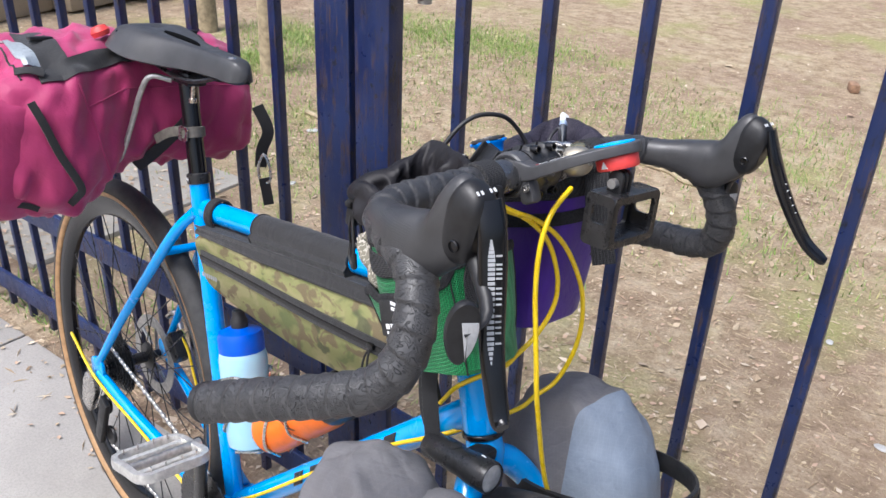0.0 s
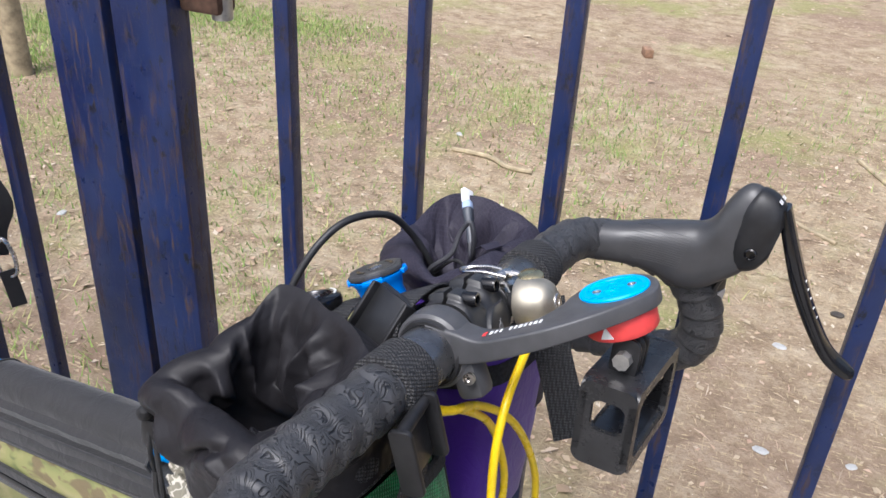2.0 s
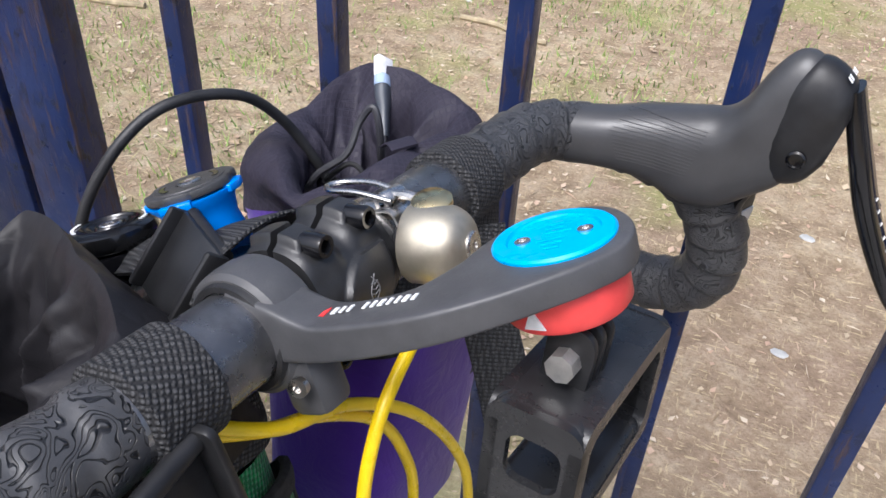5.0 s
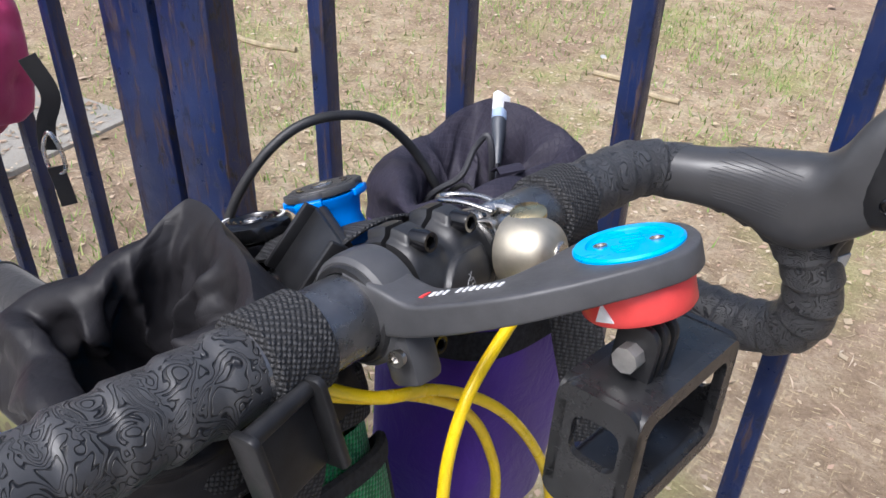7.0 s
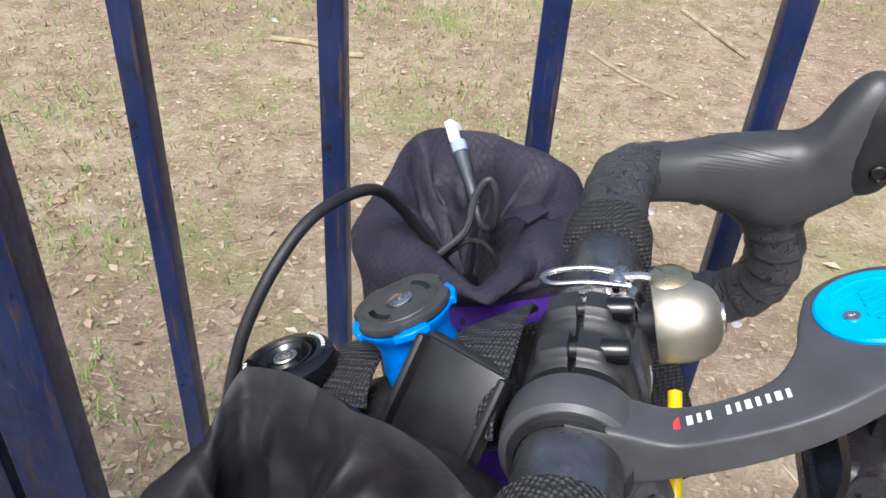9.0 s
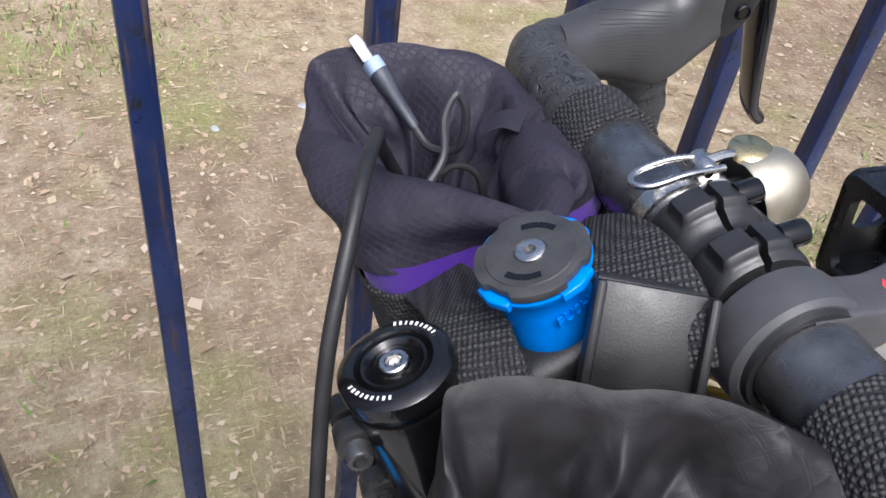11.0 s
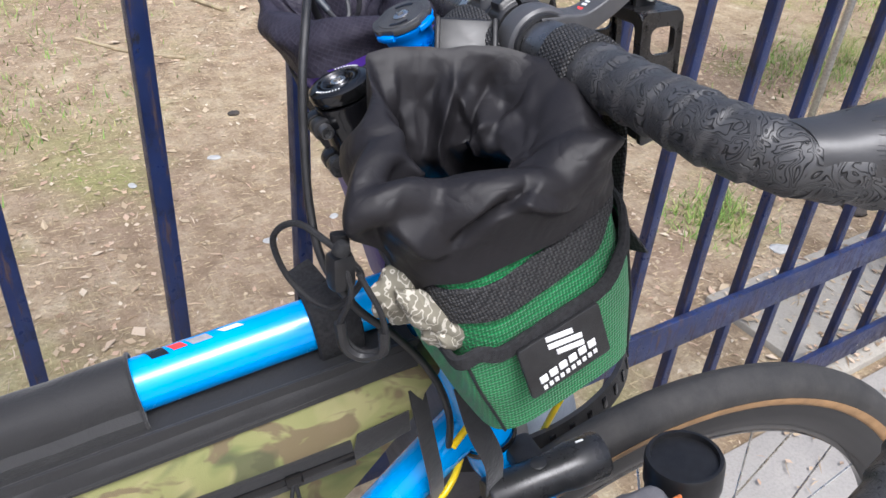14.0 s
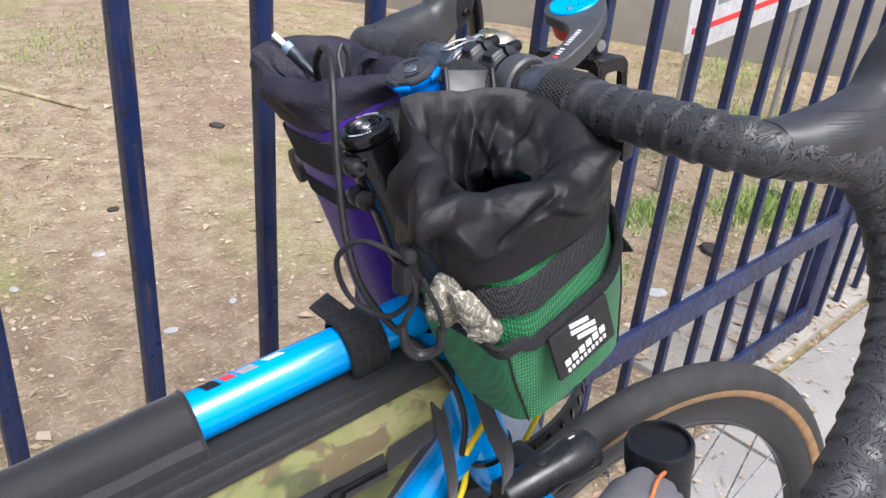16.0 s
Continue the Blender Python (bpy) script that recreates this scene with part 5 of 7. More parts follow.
def cloth_tube(grid):
    """Skin over rings of points, with its own lengths (metres round and along) as coordinates of the weave."""
    rows, seg = grid.shape[:2]
    bm = bmesh.new()
    uv = bm.loops.layers.uv.new("weave")
    vs = [[bm.verts.new(p) for p in ring] for ring in grid]
    run = np.concatenate([[0], np.cumsum(np.linalg.norm(np.diff(grid, axis=0), axis=2).mean(1))])
    girth = 0.34
    for i in range(rows - 1):
        for j in range(seg):
            f = bm.faces.new((vs[i][j], vs[i][(j + 1) % seg], vs[i + 1][(j + 1) % seg], vs[i + 1][j]))
            for loop, (a, b) in zip(f.loops, ((i, j), (i, j + 1), (i + 1, j + 1), (i + 1, j))):
                loop[uv].uv = (girth * b / seg, run[a])
    return bm


RIM = [(0.429, -0.063, 0.914), (0.392, -0.046, 0.931), (0.356, -0.038, 0.944), (0.350, -0.058, 0.931), (0.342, -0.080, 0.921), (0.318, -0.104, 0.912), (0.336, -0.108, 0.910), (0.353, -0.108, 0.900), (0.397, -0.116, 0.888), (0.421, -0.110, 0.893), (0.436, -0.081, 0.907)]
FOLDS_G = [(150, 1.0, -34, 1.75, 0.0050, 0.013), (158, 0.25, 6, 1.0, 0.0040, 0.012), (25, 1.0, 30, 1.8, -0.0050, 0.014), (60, 1.05, 25, 1.9, 0.0055, 0.013), (100, 1.1, 15, 1.9, -0.0045, 0.013), (335, 0.3, -14, 1.0, 0.0040, 0.012), (352, 0.2, 10, 1.0, -0.0030, 0.010),
     (205, 0.1, 8, 1.0, -0.0060, 0.012), (222, 0.2, -10, 1.1, 0.0055, 0.011), (236, 0.3, 30, 0.85, -0.0045, 0.010), (262, 0.55, 22, 1.05, -0.0035, 0.009), (290, 0.2, -20, 0.8, 0.0030, 0.011), (190, 1.0, -20, 1.7, 0.0060, 0.013)]
part("collar", slack_collar(RIM, (0.377, -0.082), gc, (0.0600, 0.0540), [(0, 0.3), (60, 0.05), (125, 0.05), (145, 0.5), (170, 1.4), (205, 1.2), (222, 0.7), (240, 0.9), (285, 1.0), (315, 0.8), (340, 0.5)], 0.866, 0.848, 0.800, (0.360, -0.084, 0.030, 0.026, 0.886), FOLDS_G, 4), black_liner, green_bag, "black crumpled ripstop collar", 75)
patch_m = axes(bag_spot(-0.006, -0.0568, 0.783), bag_spot(1, 0, 0) - bag_spot(0, 0, 0), AX)
patch = part("patch", plate(rrect(0.0516, 0.0350, 0.002), 0.003, patch_m, 0.0008), black_rubber, green_bag, "black rubber patch with white shapes")
front = -1 if (patch_m.to_3x3() @ V((0, 0, 1))).y > 0 else 1
for k, (x0, x1) in enumerate(((-0.0060, 0.0105), (-0.0100, 0.0105), (-0.0100, 0.0060))):
    y0 = 0.0008 + 0.0052 * k
    slope = -0.25
    part("patch_shape", plate([(x0, y0 + slope * x0), (x1, y0 + slope * x1), (x1, y0 + slope * x1 + 0.0033), (x0, y0 + slope * x0 + 0.0033)], 0.001, patch_m @ Matrix.Translation((0.001, 0, front * 0.0017)), 0.0002), white_print, patch)
for k in range(6):
    part("patch_shape", rbox((0.0050, 0.0050, 0.001), patch_m @ Matrix.Translation((-0.0165 + 0.0064 * k, -0.0077 + 0.0006 * k, front * 0.0017)), 0.0006), white_print, patch)
for k in range(10):
    part("patch_shape", rbox((0.0024, 0.0028, 0.0008), patch_m @ Matrix.Translation((-0.0170 + 0.0037 * k, -0.0137 + 0.0003 * k, front * 0.0017)), 0.0003), white_print, patch)

# draw-cord with its lock at the collar's tail
tail = steer_point(0.297, -0.100, 0.888)
draw = thing("draw_cord", "black elastic draw-cord looped through a cord lock", "cord", tail)
part("cord_lock", rbox((0.013, 0.012, 0.020), axes(tail + V((0.001, 0.002, -0.012)), (1, 0.2, 0), (0, 1, 0)), 0.004), black_plastic, draw)
part("lock_button", pipe(tail + V((0.002, 0.004, 0.0)), tail + V((0.002, 0.005, 0.006)), 0.0045), black_plastic, draw)
part("loop", cable([tail, tail + V((-0.014, 0.022, 0.006)), tail + V((-0.023, 0.036, -0.008)), tail + V((-0.015, 0.036, -0.034)), tail + V((0.0, 0.018, -0.042)), tail + V((0.012, 0.004, -0.020)), tail], 0.0017, 10), cord_black, draw)
part("loop", cable([tail, tail + V((0.004, -0.004, -0.022)), tail + V((0.000, 0.004, -0.045)), tail + V((0.009, 0.002, -0.060)), tail + V((0.019, -0.006, -0.055)), tail + V((0.018, -0.008, -0.036)), tail + V((0.008, -0.004, -0.012))], 0.0016, 10), cord_black, draw)
part("cord_end", cable([tail + V((0.000, 0.004, -0.042)), tail + V((0.002, 0.003, -0.056)), tail + V((0.010, 0.001, -0.063)), tail + V((0.019, -0.005, -0.058)), tail + V((0.019, -0.007, -0.045))], 0.0030, 8), black_rubber, draw)
part("knot", lathe([(0, -0.004), (0.004, -0.002), (0.0045, 0.001), (0.003, 0.004), (0, 0.005)], along(tail + V((0, -0.004, 0.002)), (0.3, -0.2, 1)), 12), cord_black, draw)


def crumpled(name_seed, c, r, turn, seg=56, rough=0.16, scale=1.4, power=2.3, squash=None):
    """A wrinkled cloth lump: an uneven ball with ridges."""
    rings = []
    m = Matrix.Translation(c) @ turn
    for i in range(1, seg // 2):
        p = math.pi * i / (seg // 2)
        ring = []
        for j in range(seg):
            w = 2 * math.pi * j / seg
            d = (spow(math.sin(p), 2 / power) * spow(math.cos(w), 2 / power), spow(math.sin(p), 2 / power) * spow(math.sin(w), 2 / power), spow(math.cos(p), 2 / power))
            q = V((d[0] * r[0], d[1] * r[1], d[2] * r[2]))
            size = min(r)
            k = 1 + crumple(q, name_seed, rough * size * 0.55, rough * size * 0.18, scale * 0.55 / size) / size
            k += creased(q, name_seed + 30, rough * 0.012, 4) / size * (1 if size > 0.03 else 0)
            ring.append(m @ (q * k))
        rings.append(ring)
    return loft(rings)


def bandana_cloth():
    k = Mat("bandana_cloth", 0.85)
    w = k.noise(90, 2, 0.5)
    lines = k.math("ABSOLUTE", k.math("SUBTRACT", k.math("FRACT", k.math("MULTIPLY", w, 7.0)), 0.5))
    k.colour(k.mix(k.ramp(lines, [(0.09, 1.0), (0.15, 0.0)]), (0.20, 0.185, 0.14), (0.50, 0.47, 0.40)))
    k.bump(k.noise(60, 4), 0.5, 0.003)
    return k.m


bc = V((0.008, -0.094, 0.894))
bandana = thing("bandana", "crumpled olive bandana with pale print in a pocket", "cloth", bc)
bcl = bandana_cloth()
lay = Euler((0.1, 0.75, 0.0)).to_matrix().to_4x4()
for q, r, sd in (((0.004, -0.010, 0.000), (0.024, 0.008, 0.009), 9), ((0.014, -0.006, -0.012), (0.016, 0.010, 0.012), 12), ((-0.002, 0.006, 0.004), (0.026, 0.010, 0.016), 15), ((0.012, 0.002, -0.004), (0.020, 0.010, 0.012), 18)):
    part("fold", crumpled(sd, bc + V(q), r, lay @ Euler((sd * 0.2, 0.1 * (sd % 3), 0.15 * (sd % 4))).to_matrix().to_4x4(), 40, 0.55, 1.5, 2.0), bcl, bandana)

# a bottle sunk in the green bag
inner = thing("bottle", "bottle with a sky blue cap inside a bag", "bottle", steer_point(0.362, -0.046, 0.7425))
mb = along(steer_point(0.362, -0.046, 0.7425), AX)
part("bottle_body", lathe([(0, 0), (0.021, 0), (0.023, 0.004), (0.023, 0.052), (0.019, 0.064), (0.016, 0.070)], mb, 32), black_plastic, inner)
part("bottle_cap", lathe([(0.0148, 0.066), (0.0152, 0.084), (0.0140, 0.087), (0.0120, 0.087), (0.0110, 0.083), (0, 0.083)], mb, 32), cyan_plastic, inner)

# purple stem bag
pc, ph = (0.388, 0.108), (0.050, 0.048)
purple_bag = thing("stem_bag", "purple nylon stem bag with a grey ripstop collar", "bag", steer_point(pc[0], pc[1], 0.735))
levels = [(0.735, 0.02, 0.02, -0.024, -0.032), (0.7355, 0.72, 0.86, -0.024, -0.032), (0.740, 0.78, 0.92, -0.023, -0.031), (0.79, 0.88, 0.96, -0.012, -0.019), (0.84, 0.97, 1.0, -0.004, -0.008), (0.885, 1.0, 1.02, 0, 0), (0.907, 1.0, 1.02, 0, 0)]
part("body", loft(bag_shell(levels, pc, ph, 4.0, 72, 0.02, 6), False), purple_cloth, purple_bag)
lv = [(0.867, 1.00, 1.02, -0.001, -0.002), (0.868, 1.03, 1.05, -0.001, -0.002), (0.881, 1.04, 1.055, 0, 0), (0.894, 1.045, 1.055, 0, 0), (0.895, 1.02, 1.03, 0, 0)]
part("webbing_band", loft(bag_shell(lv, pc, ph, 4.0, 72, 0.01, 3), False), webbing, purple_bag)
lv = [(0.8405, 0.97, 1.0, -0.004, -0.008), (0.841, 1.00, 1.03, -0.004, -0.008), (0.854, 1.01, 1.035, -0.003, -0.005), (0.8545, 0.98, 1.01, -0.003, -0.005)]
part("binding", loft(bag_shell(lv, pc, ph, 4.0, 72, 0.01, 3), False), velcro, purple_bag)
RIM_P = [(0.421, 0.150, 0.926), (0.400, 0.157, 0.939), (0.372, 0.160, 0.950), (0.347, 0.167, 0.950), (0.343, 0.128, 0.938), (0.357, 0.092, 0.933), (0.379, 0.070, 0.930), (0.405, 0.046, 0.920), (0.414, 0.074, 0.920), (0.413, 0.108, 0.920), (0.420, 0.132, 0.921)]
FOLDS_P = [(122, 0.1, 4, 1.0, 0.0040, 0.010), (112, 1.0, 26, 1.8, 0.0060, 0.011), (86, 1.0, 18, 1.9, -0.0055, 0.012), (62, 1.0, 14, 1.9, 0.0060, 0.012), (40, 1.0, -14, 1.7, -0.0050, 0.011), (165, 1.0, -14, 1.8, 0.0050, 0.011), (300, 0.3, 20, 1.0, -0.0035, 0.011), (8, 0.5, 2, 1.3, -0.0030, 0.006)]
part("collar", slack_collar(RIM_P, (0.385, 0.106), (0.388, 0.110), (0.0515, 0.0500), [(0, 0.45), (40, 0.25), (80, 0.0), (118, 0.0), (135, 0.25), (160, 0.95), (200, 1.3), (240, 0.9), (280, 0.7), (320, 0.6)], 0.906, 0.904, 0.830, (0.374, 0.097, 0.017, 0.033, 0.880), FOLDS_P, 11), plum_liner, purple_bag, "dark grey ripstop collar rolled open", 75)
part("hem_tab", ribbon([steer_point(0.418, 0.104, 0.9215), steer_point(0.412, 0.108, 0.9240), steer_point(0.404, 0.112, 0.9215)], 0.013, 0.0012, AX), plum_liner, purple_bag)

# charging lead and its plug in the purple bag, and the thick black lead
lead = thing("charging_lead", "grey charging lead with a white plug", "cable", steer_point(0.39, 0.115, 0.93))
dr = V((0.50, -0.58, -0.64)).normalized()
up_ = V((0.0118, 0.1638, 1.0205)) + dr * 0.006
part("plug_tip", rbox((0.0045, 0.0105, 0.012), along(up_ - dr * 0.002, dr, (0, 1, 0)) @ Matrix.Rotation(radians(90), 4, "Z"), 0.0010), white_print, lead, "white metal plug tip")
part("plug_body", sweep([(*(up_ + dr * d), a, b) for d, a, b in ((0.010, 0.0060, 0.0040), (0.016, 0.0058, 0.0038), (0.022, 0.0034, 0.0030), (0.038, 0.0023, 0.0023))], 14, up=(1, 0, 0), power=3), plain("plug_grey", (0.045, 0.052, 0.066), 0.45), lead)
part("plug_collar", sweep([(*(up_ + dr * d), a, b) for d, a, b in ((0.004, 0.0058, 0.0037), (0.0045, 0.0061, 0.0040), (0.0098, 0.0062, 0.0041))], 14, up=(1, 0, 0), power=3), plain("plug_band", (0.30, 0.38, 0.52), 0.45), lead, "pale blue band of the plug")
part("lead", cable([up_ + dr * 0.034, (0.039, 0.130, 0.987), (0.0475, 0.117, 0.993), (0.0480, 0.113, 1.010), (0.0434, 0.1130, 1.0185), (0.0385, 0.1100, 1.010), (0.0375, 0.1030, 0.996), (0.028, 0.094, 0.985), (0.022, 0.090, 0.972)], 0.0018, 10), plain("lead_grey", (0.03, 0.03, 0.035), 0.5), lead)
part("lead", cable([(0.028, 0.100, 0.980), (0.040, 0.102, 0.992), (0.0508, 0.1004, 0.990), (0.058, 0.104, 0.970)], 0.0013, 8), cord_black, lead)
thick = thing("dynamo_lead", "thick black lead running out of a bag", "cable", (0.0, 0.0, 0.90))
part("lead", cable([(0.036, 0.112, 0.958), (0.022, 0.102, 0.985), (0.0098, 0.0891, 1.0083), (0.0038, 0.0668, 1.0245), (-0.0054, 0.0381, 1.0255), (-0.0128, 0.0183, 1.0123), (-0.0198, 0.0037, 0.9868), (-0.0230, -0.0050, 0.955), (-0.0245, -0.0150, 0.920), (-0.0215, -0.0270, 0.890), (-0.0060, -0.0370, 0.862), (0.018, -0.0420, 0.838), (0.040, -0.0430, 0.806), (0.054, -0.0390, 0.768), (0.060, -0.028, 0.730)], 0.0025, 12, 12), black_rubber, thick)
part("strain_relief", sweep(cat([(0.040, 0.115, 0.948, 0.0044), (0.034, 0.111, 0.962, 0.0042), (0.026, 0.105, 0.978, 0.0036)], 5), 12), black_plastic, thick)

# bar straps with their buckles
for s, y in ((-1, -0.0735), (1, 0.0925)):
    st = thing("bar_strap", "black webbing strap round the bar with a buckle", "strap", (BARC.x, y, BARC.z), group="bar straps")
    cb = STEER @ (BARC + V((0, y, 0)))
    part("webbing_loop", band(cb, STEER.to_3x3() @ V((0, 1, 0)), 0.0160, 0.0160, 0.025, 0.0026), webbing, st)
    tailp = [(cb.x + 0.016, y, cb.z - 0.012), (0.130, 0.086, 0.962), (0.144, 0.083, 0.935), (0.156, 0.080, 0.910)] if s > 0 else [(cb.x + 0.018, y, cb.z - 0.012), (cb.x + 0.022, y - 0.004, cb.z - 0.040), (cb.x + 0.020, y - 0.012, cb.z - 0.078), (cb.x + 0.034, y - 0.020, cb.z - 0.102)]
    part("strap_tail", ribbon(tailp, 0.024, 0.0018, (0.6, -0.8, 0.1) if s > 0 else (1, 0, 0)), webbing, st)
    if s < 0:
        mbk = axes((0.1300, -0.0825, 0.9845), (-0.17, 1, 0.17), (-0.25, 0, 1))
        bk = part("buckle", rbox((0.027, 0.030, 0.0040), mbk @ Matrix.Translation((0, -0.002, -0.0015)), 0.0014), black_plastic, st)
        for e in (-1, 1):
            part("buckle_wing", plate(rrect(0.012, 0.038, 0.003), 0.0032, mbk @ Matrix.Translation((e * 0.0145, 0.0, 0.0020)) @ Matrix.Rotation(radians(90), 4, "Y"), 0.0008), black_plastic, bk)
        part("buckle_bar", pipe(mbk @ V((-0.014, 0.015, 0.001)), mbk @ V((0.014, 0.015, 0.001)), 0.0034), black_plastic, bk)

# strap and hook plate on the stem
hook = thing("stem_strap", "black webbing strap and plastic hook over the stem", "strap", (0.06, 0, 0.99))
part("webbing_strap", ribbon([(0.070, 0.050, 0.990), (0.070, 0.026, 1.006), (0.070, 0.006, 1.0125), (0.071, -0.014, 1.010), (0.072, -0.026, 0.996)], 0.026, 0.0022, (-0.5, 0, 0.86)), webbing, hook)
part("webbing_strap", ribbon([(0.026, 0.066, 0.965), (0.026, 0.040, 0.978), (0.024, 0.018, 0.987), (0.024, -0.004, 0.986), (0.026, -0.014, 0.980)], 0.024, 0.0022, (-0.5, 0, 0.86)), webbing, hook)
a0, a1, a2, a3 = V((0.053, -0.008, 1.014)), V((0.082, -0.019, 1.013)), V((0.049, -0.022, 0.990)), V((0.075, -0.037, 0.992))
mid, ex, ey = (a0 + a1 + a2 + a3) / 4, (a1 - a0), (a0 - a2)
mh = axes(mid, ex, ey)
hk = part("hook_plate", rbox((ex.length, ey.length + 0.004, 0.003), mh, 0.001), matte_black, hook)
for e in (-1, 1):
    part("hook_flange", rbox((0.0030, ey.length + 0.004, 0.009), mh @ Matrix.Translation((e * ex.length / 2, 0, 0.0018 if (mh.to_3x3() @ V((0, 0, 1))).y < 0 else -0.0018)), 0.0012), black_plastic, hk)
part("hook_lip", pipe(a0 + V((0.001, 0.002, 0.000)), a1 + V((-0.001, 0.002, 0.0)), 0.0028), black_plastic, hk)

# phone mount: blue body under a black lugged disc
qa = V((-0.42, -0.06, 0.90)).normalized()
qo = V((0.039, 0.007, 1.0145))
mq = along(qo, qa)
phone_mount = thing("phone_mount", "blue phone mount with a black lugged disc", "mount", qo - qa * 0.024)
part("lever_ring", lathe([(0.0125, -0.030), (0.0146, -0.0295), (0.0148, -0.022), (0.0132, -0.013), (0.0146, -0.0065), (0.0172, -0.0035), (0.0174, -0.0022), (0.0110, -0.0018)], mq, 48), blue_plastic, phone_mount, "blue plastic release ring")
for k in range(4):
    a = math.pi / 2 * k + 0.5
    pts = [(r * math.cos(a + t), r * math.sin(a + t)) for r, t in ((0.0155, -0.38), (0.0186, -0.34), (0.0190, 0.0), (0.0186, 0.34), (0.0155, 0.38))]
    part("ring_lug", plate(pts, 0.0032, mq @ Matrix.Translation((0, 0, -0.0028)), 0.0006), blue_plastic, phone_mount)
pts = []
for j in range(72):
    w = 2 * math.pi * j / 72
    pts.append(((0.0173 if (j % 18) < 12 else 0.0158) * math.cos(w + 0.9), (0.0173 if (j % 18) < 12 else 0.0158) * math.sin(w + 0.9)))
disc = part("disc", plate(pts, 0.0030, mq @ Matrix.Translation((0, 0, 0.0002)), 0.0005), disc_rubber, phone_mount)
part("disc_face", lathe([(0.0138, 0.0015), (0.0134, 0.0021), (0.0052, 0.0021), (0.0048, 0.0016)], mq, 40), disc_rubber, disc)
part("disc_screw", lathe([(0.0046, 0.0014), (0.0046, 0.0024), (0.0040, 0.0028), (0.0019, 0.0028), (0.0017, 0.0010), (0, 0.0010)], mq, 24), silver, disc)
for base_a in (0.6, 3.8):
    for k in range(4):
        part("disc_mark", rbox((0.0020, 0.0026, 0.0003), mq @ Matrix.Rotation(base_a + 0.26 * k, 4, "Z") @ Matrix.Translation((0.0104, 0, 0.0023)), 0), black_gloss, disc)


def word(text, m, size, material, parent, name="lettering", depth=0.0003):
    """Raised lettering in the built-in font, turned into a mesh part."""
    cu = bpy.data.curves.new(name, "FONT")
    cu.body, cu.size, cu.extrude, cu.align_x, cu.align_y = text, size, depth, "CENTER", "CENTER"
    tmp = bpy.data.objects.new(name, cu)
    scene.collection.objects.link(tmp)
    me = bpy.data.meshes.new_from_object(tmp.evaluated_get(bpy.context.evaluated_depsgraph_get()))
    bpy.data.objects.remove(tmp)
    bm = bmesh.new()
    bm.from_mesh(me)
    bpy.data.meshes.remove(me)
    bmesh.ops.transform(bm, matrix=m, verts=bm.verts)
    return part(name, bm, material, parent)


aw = radians(-70)
word("PUSH", mq @ Matrix.Rotation(aw, 4, "Z") @ Matrix.Translation((0.0146, 0, -0.0140)) @ Matrix.Rotation(radians(90), 4, "Y") @ Matrix.Rotation(radians(90), 4, "Z"), 0.0052, blue_plastic, phone_mount, "lettering", 0.0004)

# bell
bell_o = V((0.1290, 0.0340, 1.0165))
bd = V((0.95, 0.12, 0.30)).normalized()
bell = thing("bell", "small domed metal bell with a wire striker", "bell", STEER @ V((0.104, 0.032, 1.02)))
mbell = along(bell_o, bd, (0, 0, 1))
prof = [(0.0141, -0.0066), (0.0145, -0.0060), (0.0146, 0.0)] + [(0.0146 * math.cos(a) ** 0.62, 0.0158 * math.sin(a) ** 0.9) for a in np.linspace(0.15, 1.42, 12)] + [(0.0032, 0.0158), (0, 0.0158)]
dome = part("dome", lathe(prof, mbell, 40), bell_metal, bell)
part("dome_hollow", lathe([(0.0141, -0.0058), (0.0080, -0.0052), (0.0070, -0.0120), (0, -0.0120)], mbell, 32), black_plastic, bell)
part("dome_screw", lathe([(0.0052, 0.0148), (0.0052, 0.0163), (0.0046, 0.0168), (0.0016, 0.0168), (0.0014, 0.0158), (0, 0.0158)], mbell, 24), silver, dome)
cbb = STEER @ (BARC + V((0, 0.032, 0)))
part("clamp_band", band(cbb, STEER.to_3x3() @ V((0, 1, 0)), 0.0160, 0.0160, 0.008, 0.0012), silver, bell)
piv = V((0.108, 0.0375, 1.0232))
part("pivot_barrel", lathe([(0.0014, -0.0052), (0.0036, -0.0052), (0.0040, -0.0046), (0.0040, 0.0046), (0.0036, 0.0052), (0.0014, 0.0052)], along(piv + V((0, 0, 0.0016)), (0.1, 1, 0.1)), 20), silver, bell)
part("bell_bracket", ribbon([(0.104, 0.0355, 1.0200), (0.112, 0.0352, 1.0232), (0.1165, 0.0348, 1.0200), (0.1200, 0.0345, 1.0140)], 0.0095, 0.0014, (0.3, 0, 1)), silver, bell)
loop = cat([(0.112, 0.0318, 1.0272), (0.098, 0.0298, 1.0262), (0.086, 0.0298, 1.0225), (0.0815, 0.0350, 1.0210), (0.086, 0.0402, 1.0222), (0.098, 0.0412, 1.0258), (0.112, 0.0396, 1.0272)], 6)
part("wire_loop", sweep([(*p, 0.0012) for p in loop], 10), silver, bell)
part("striker_arm", cable([(0.108, 0.037, 1.0270), (0.116, 0.0375, 1.0290), (0.124, 0.038, 1.0275)], 0.0018), silver, bell)
part("striker_button", lathe([(0, -0.0025), (0.0060, -0.0022), (0.0074, -0.0010), (0.0074, 0.0008), (0.0062, 0.0018), (0, 0.0022)], along((0.1245, 0.038, 1.0300), (-0.15, -0.2, 1)), 28), brass, bell)

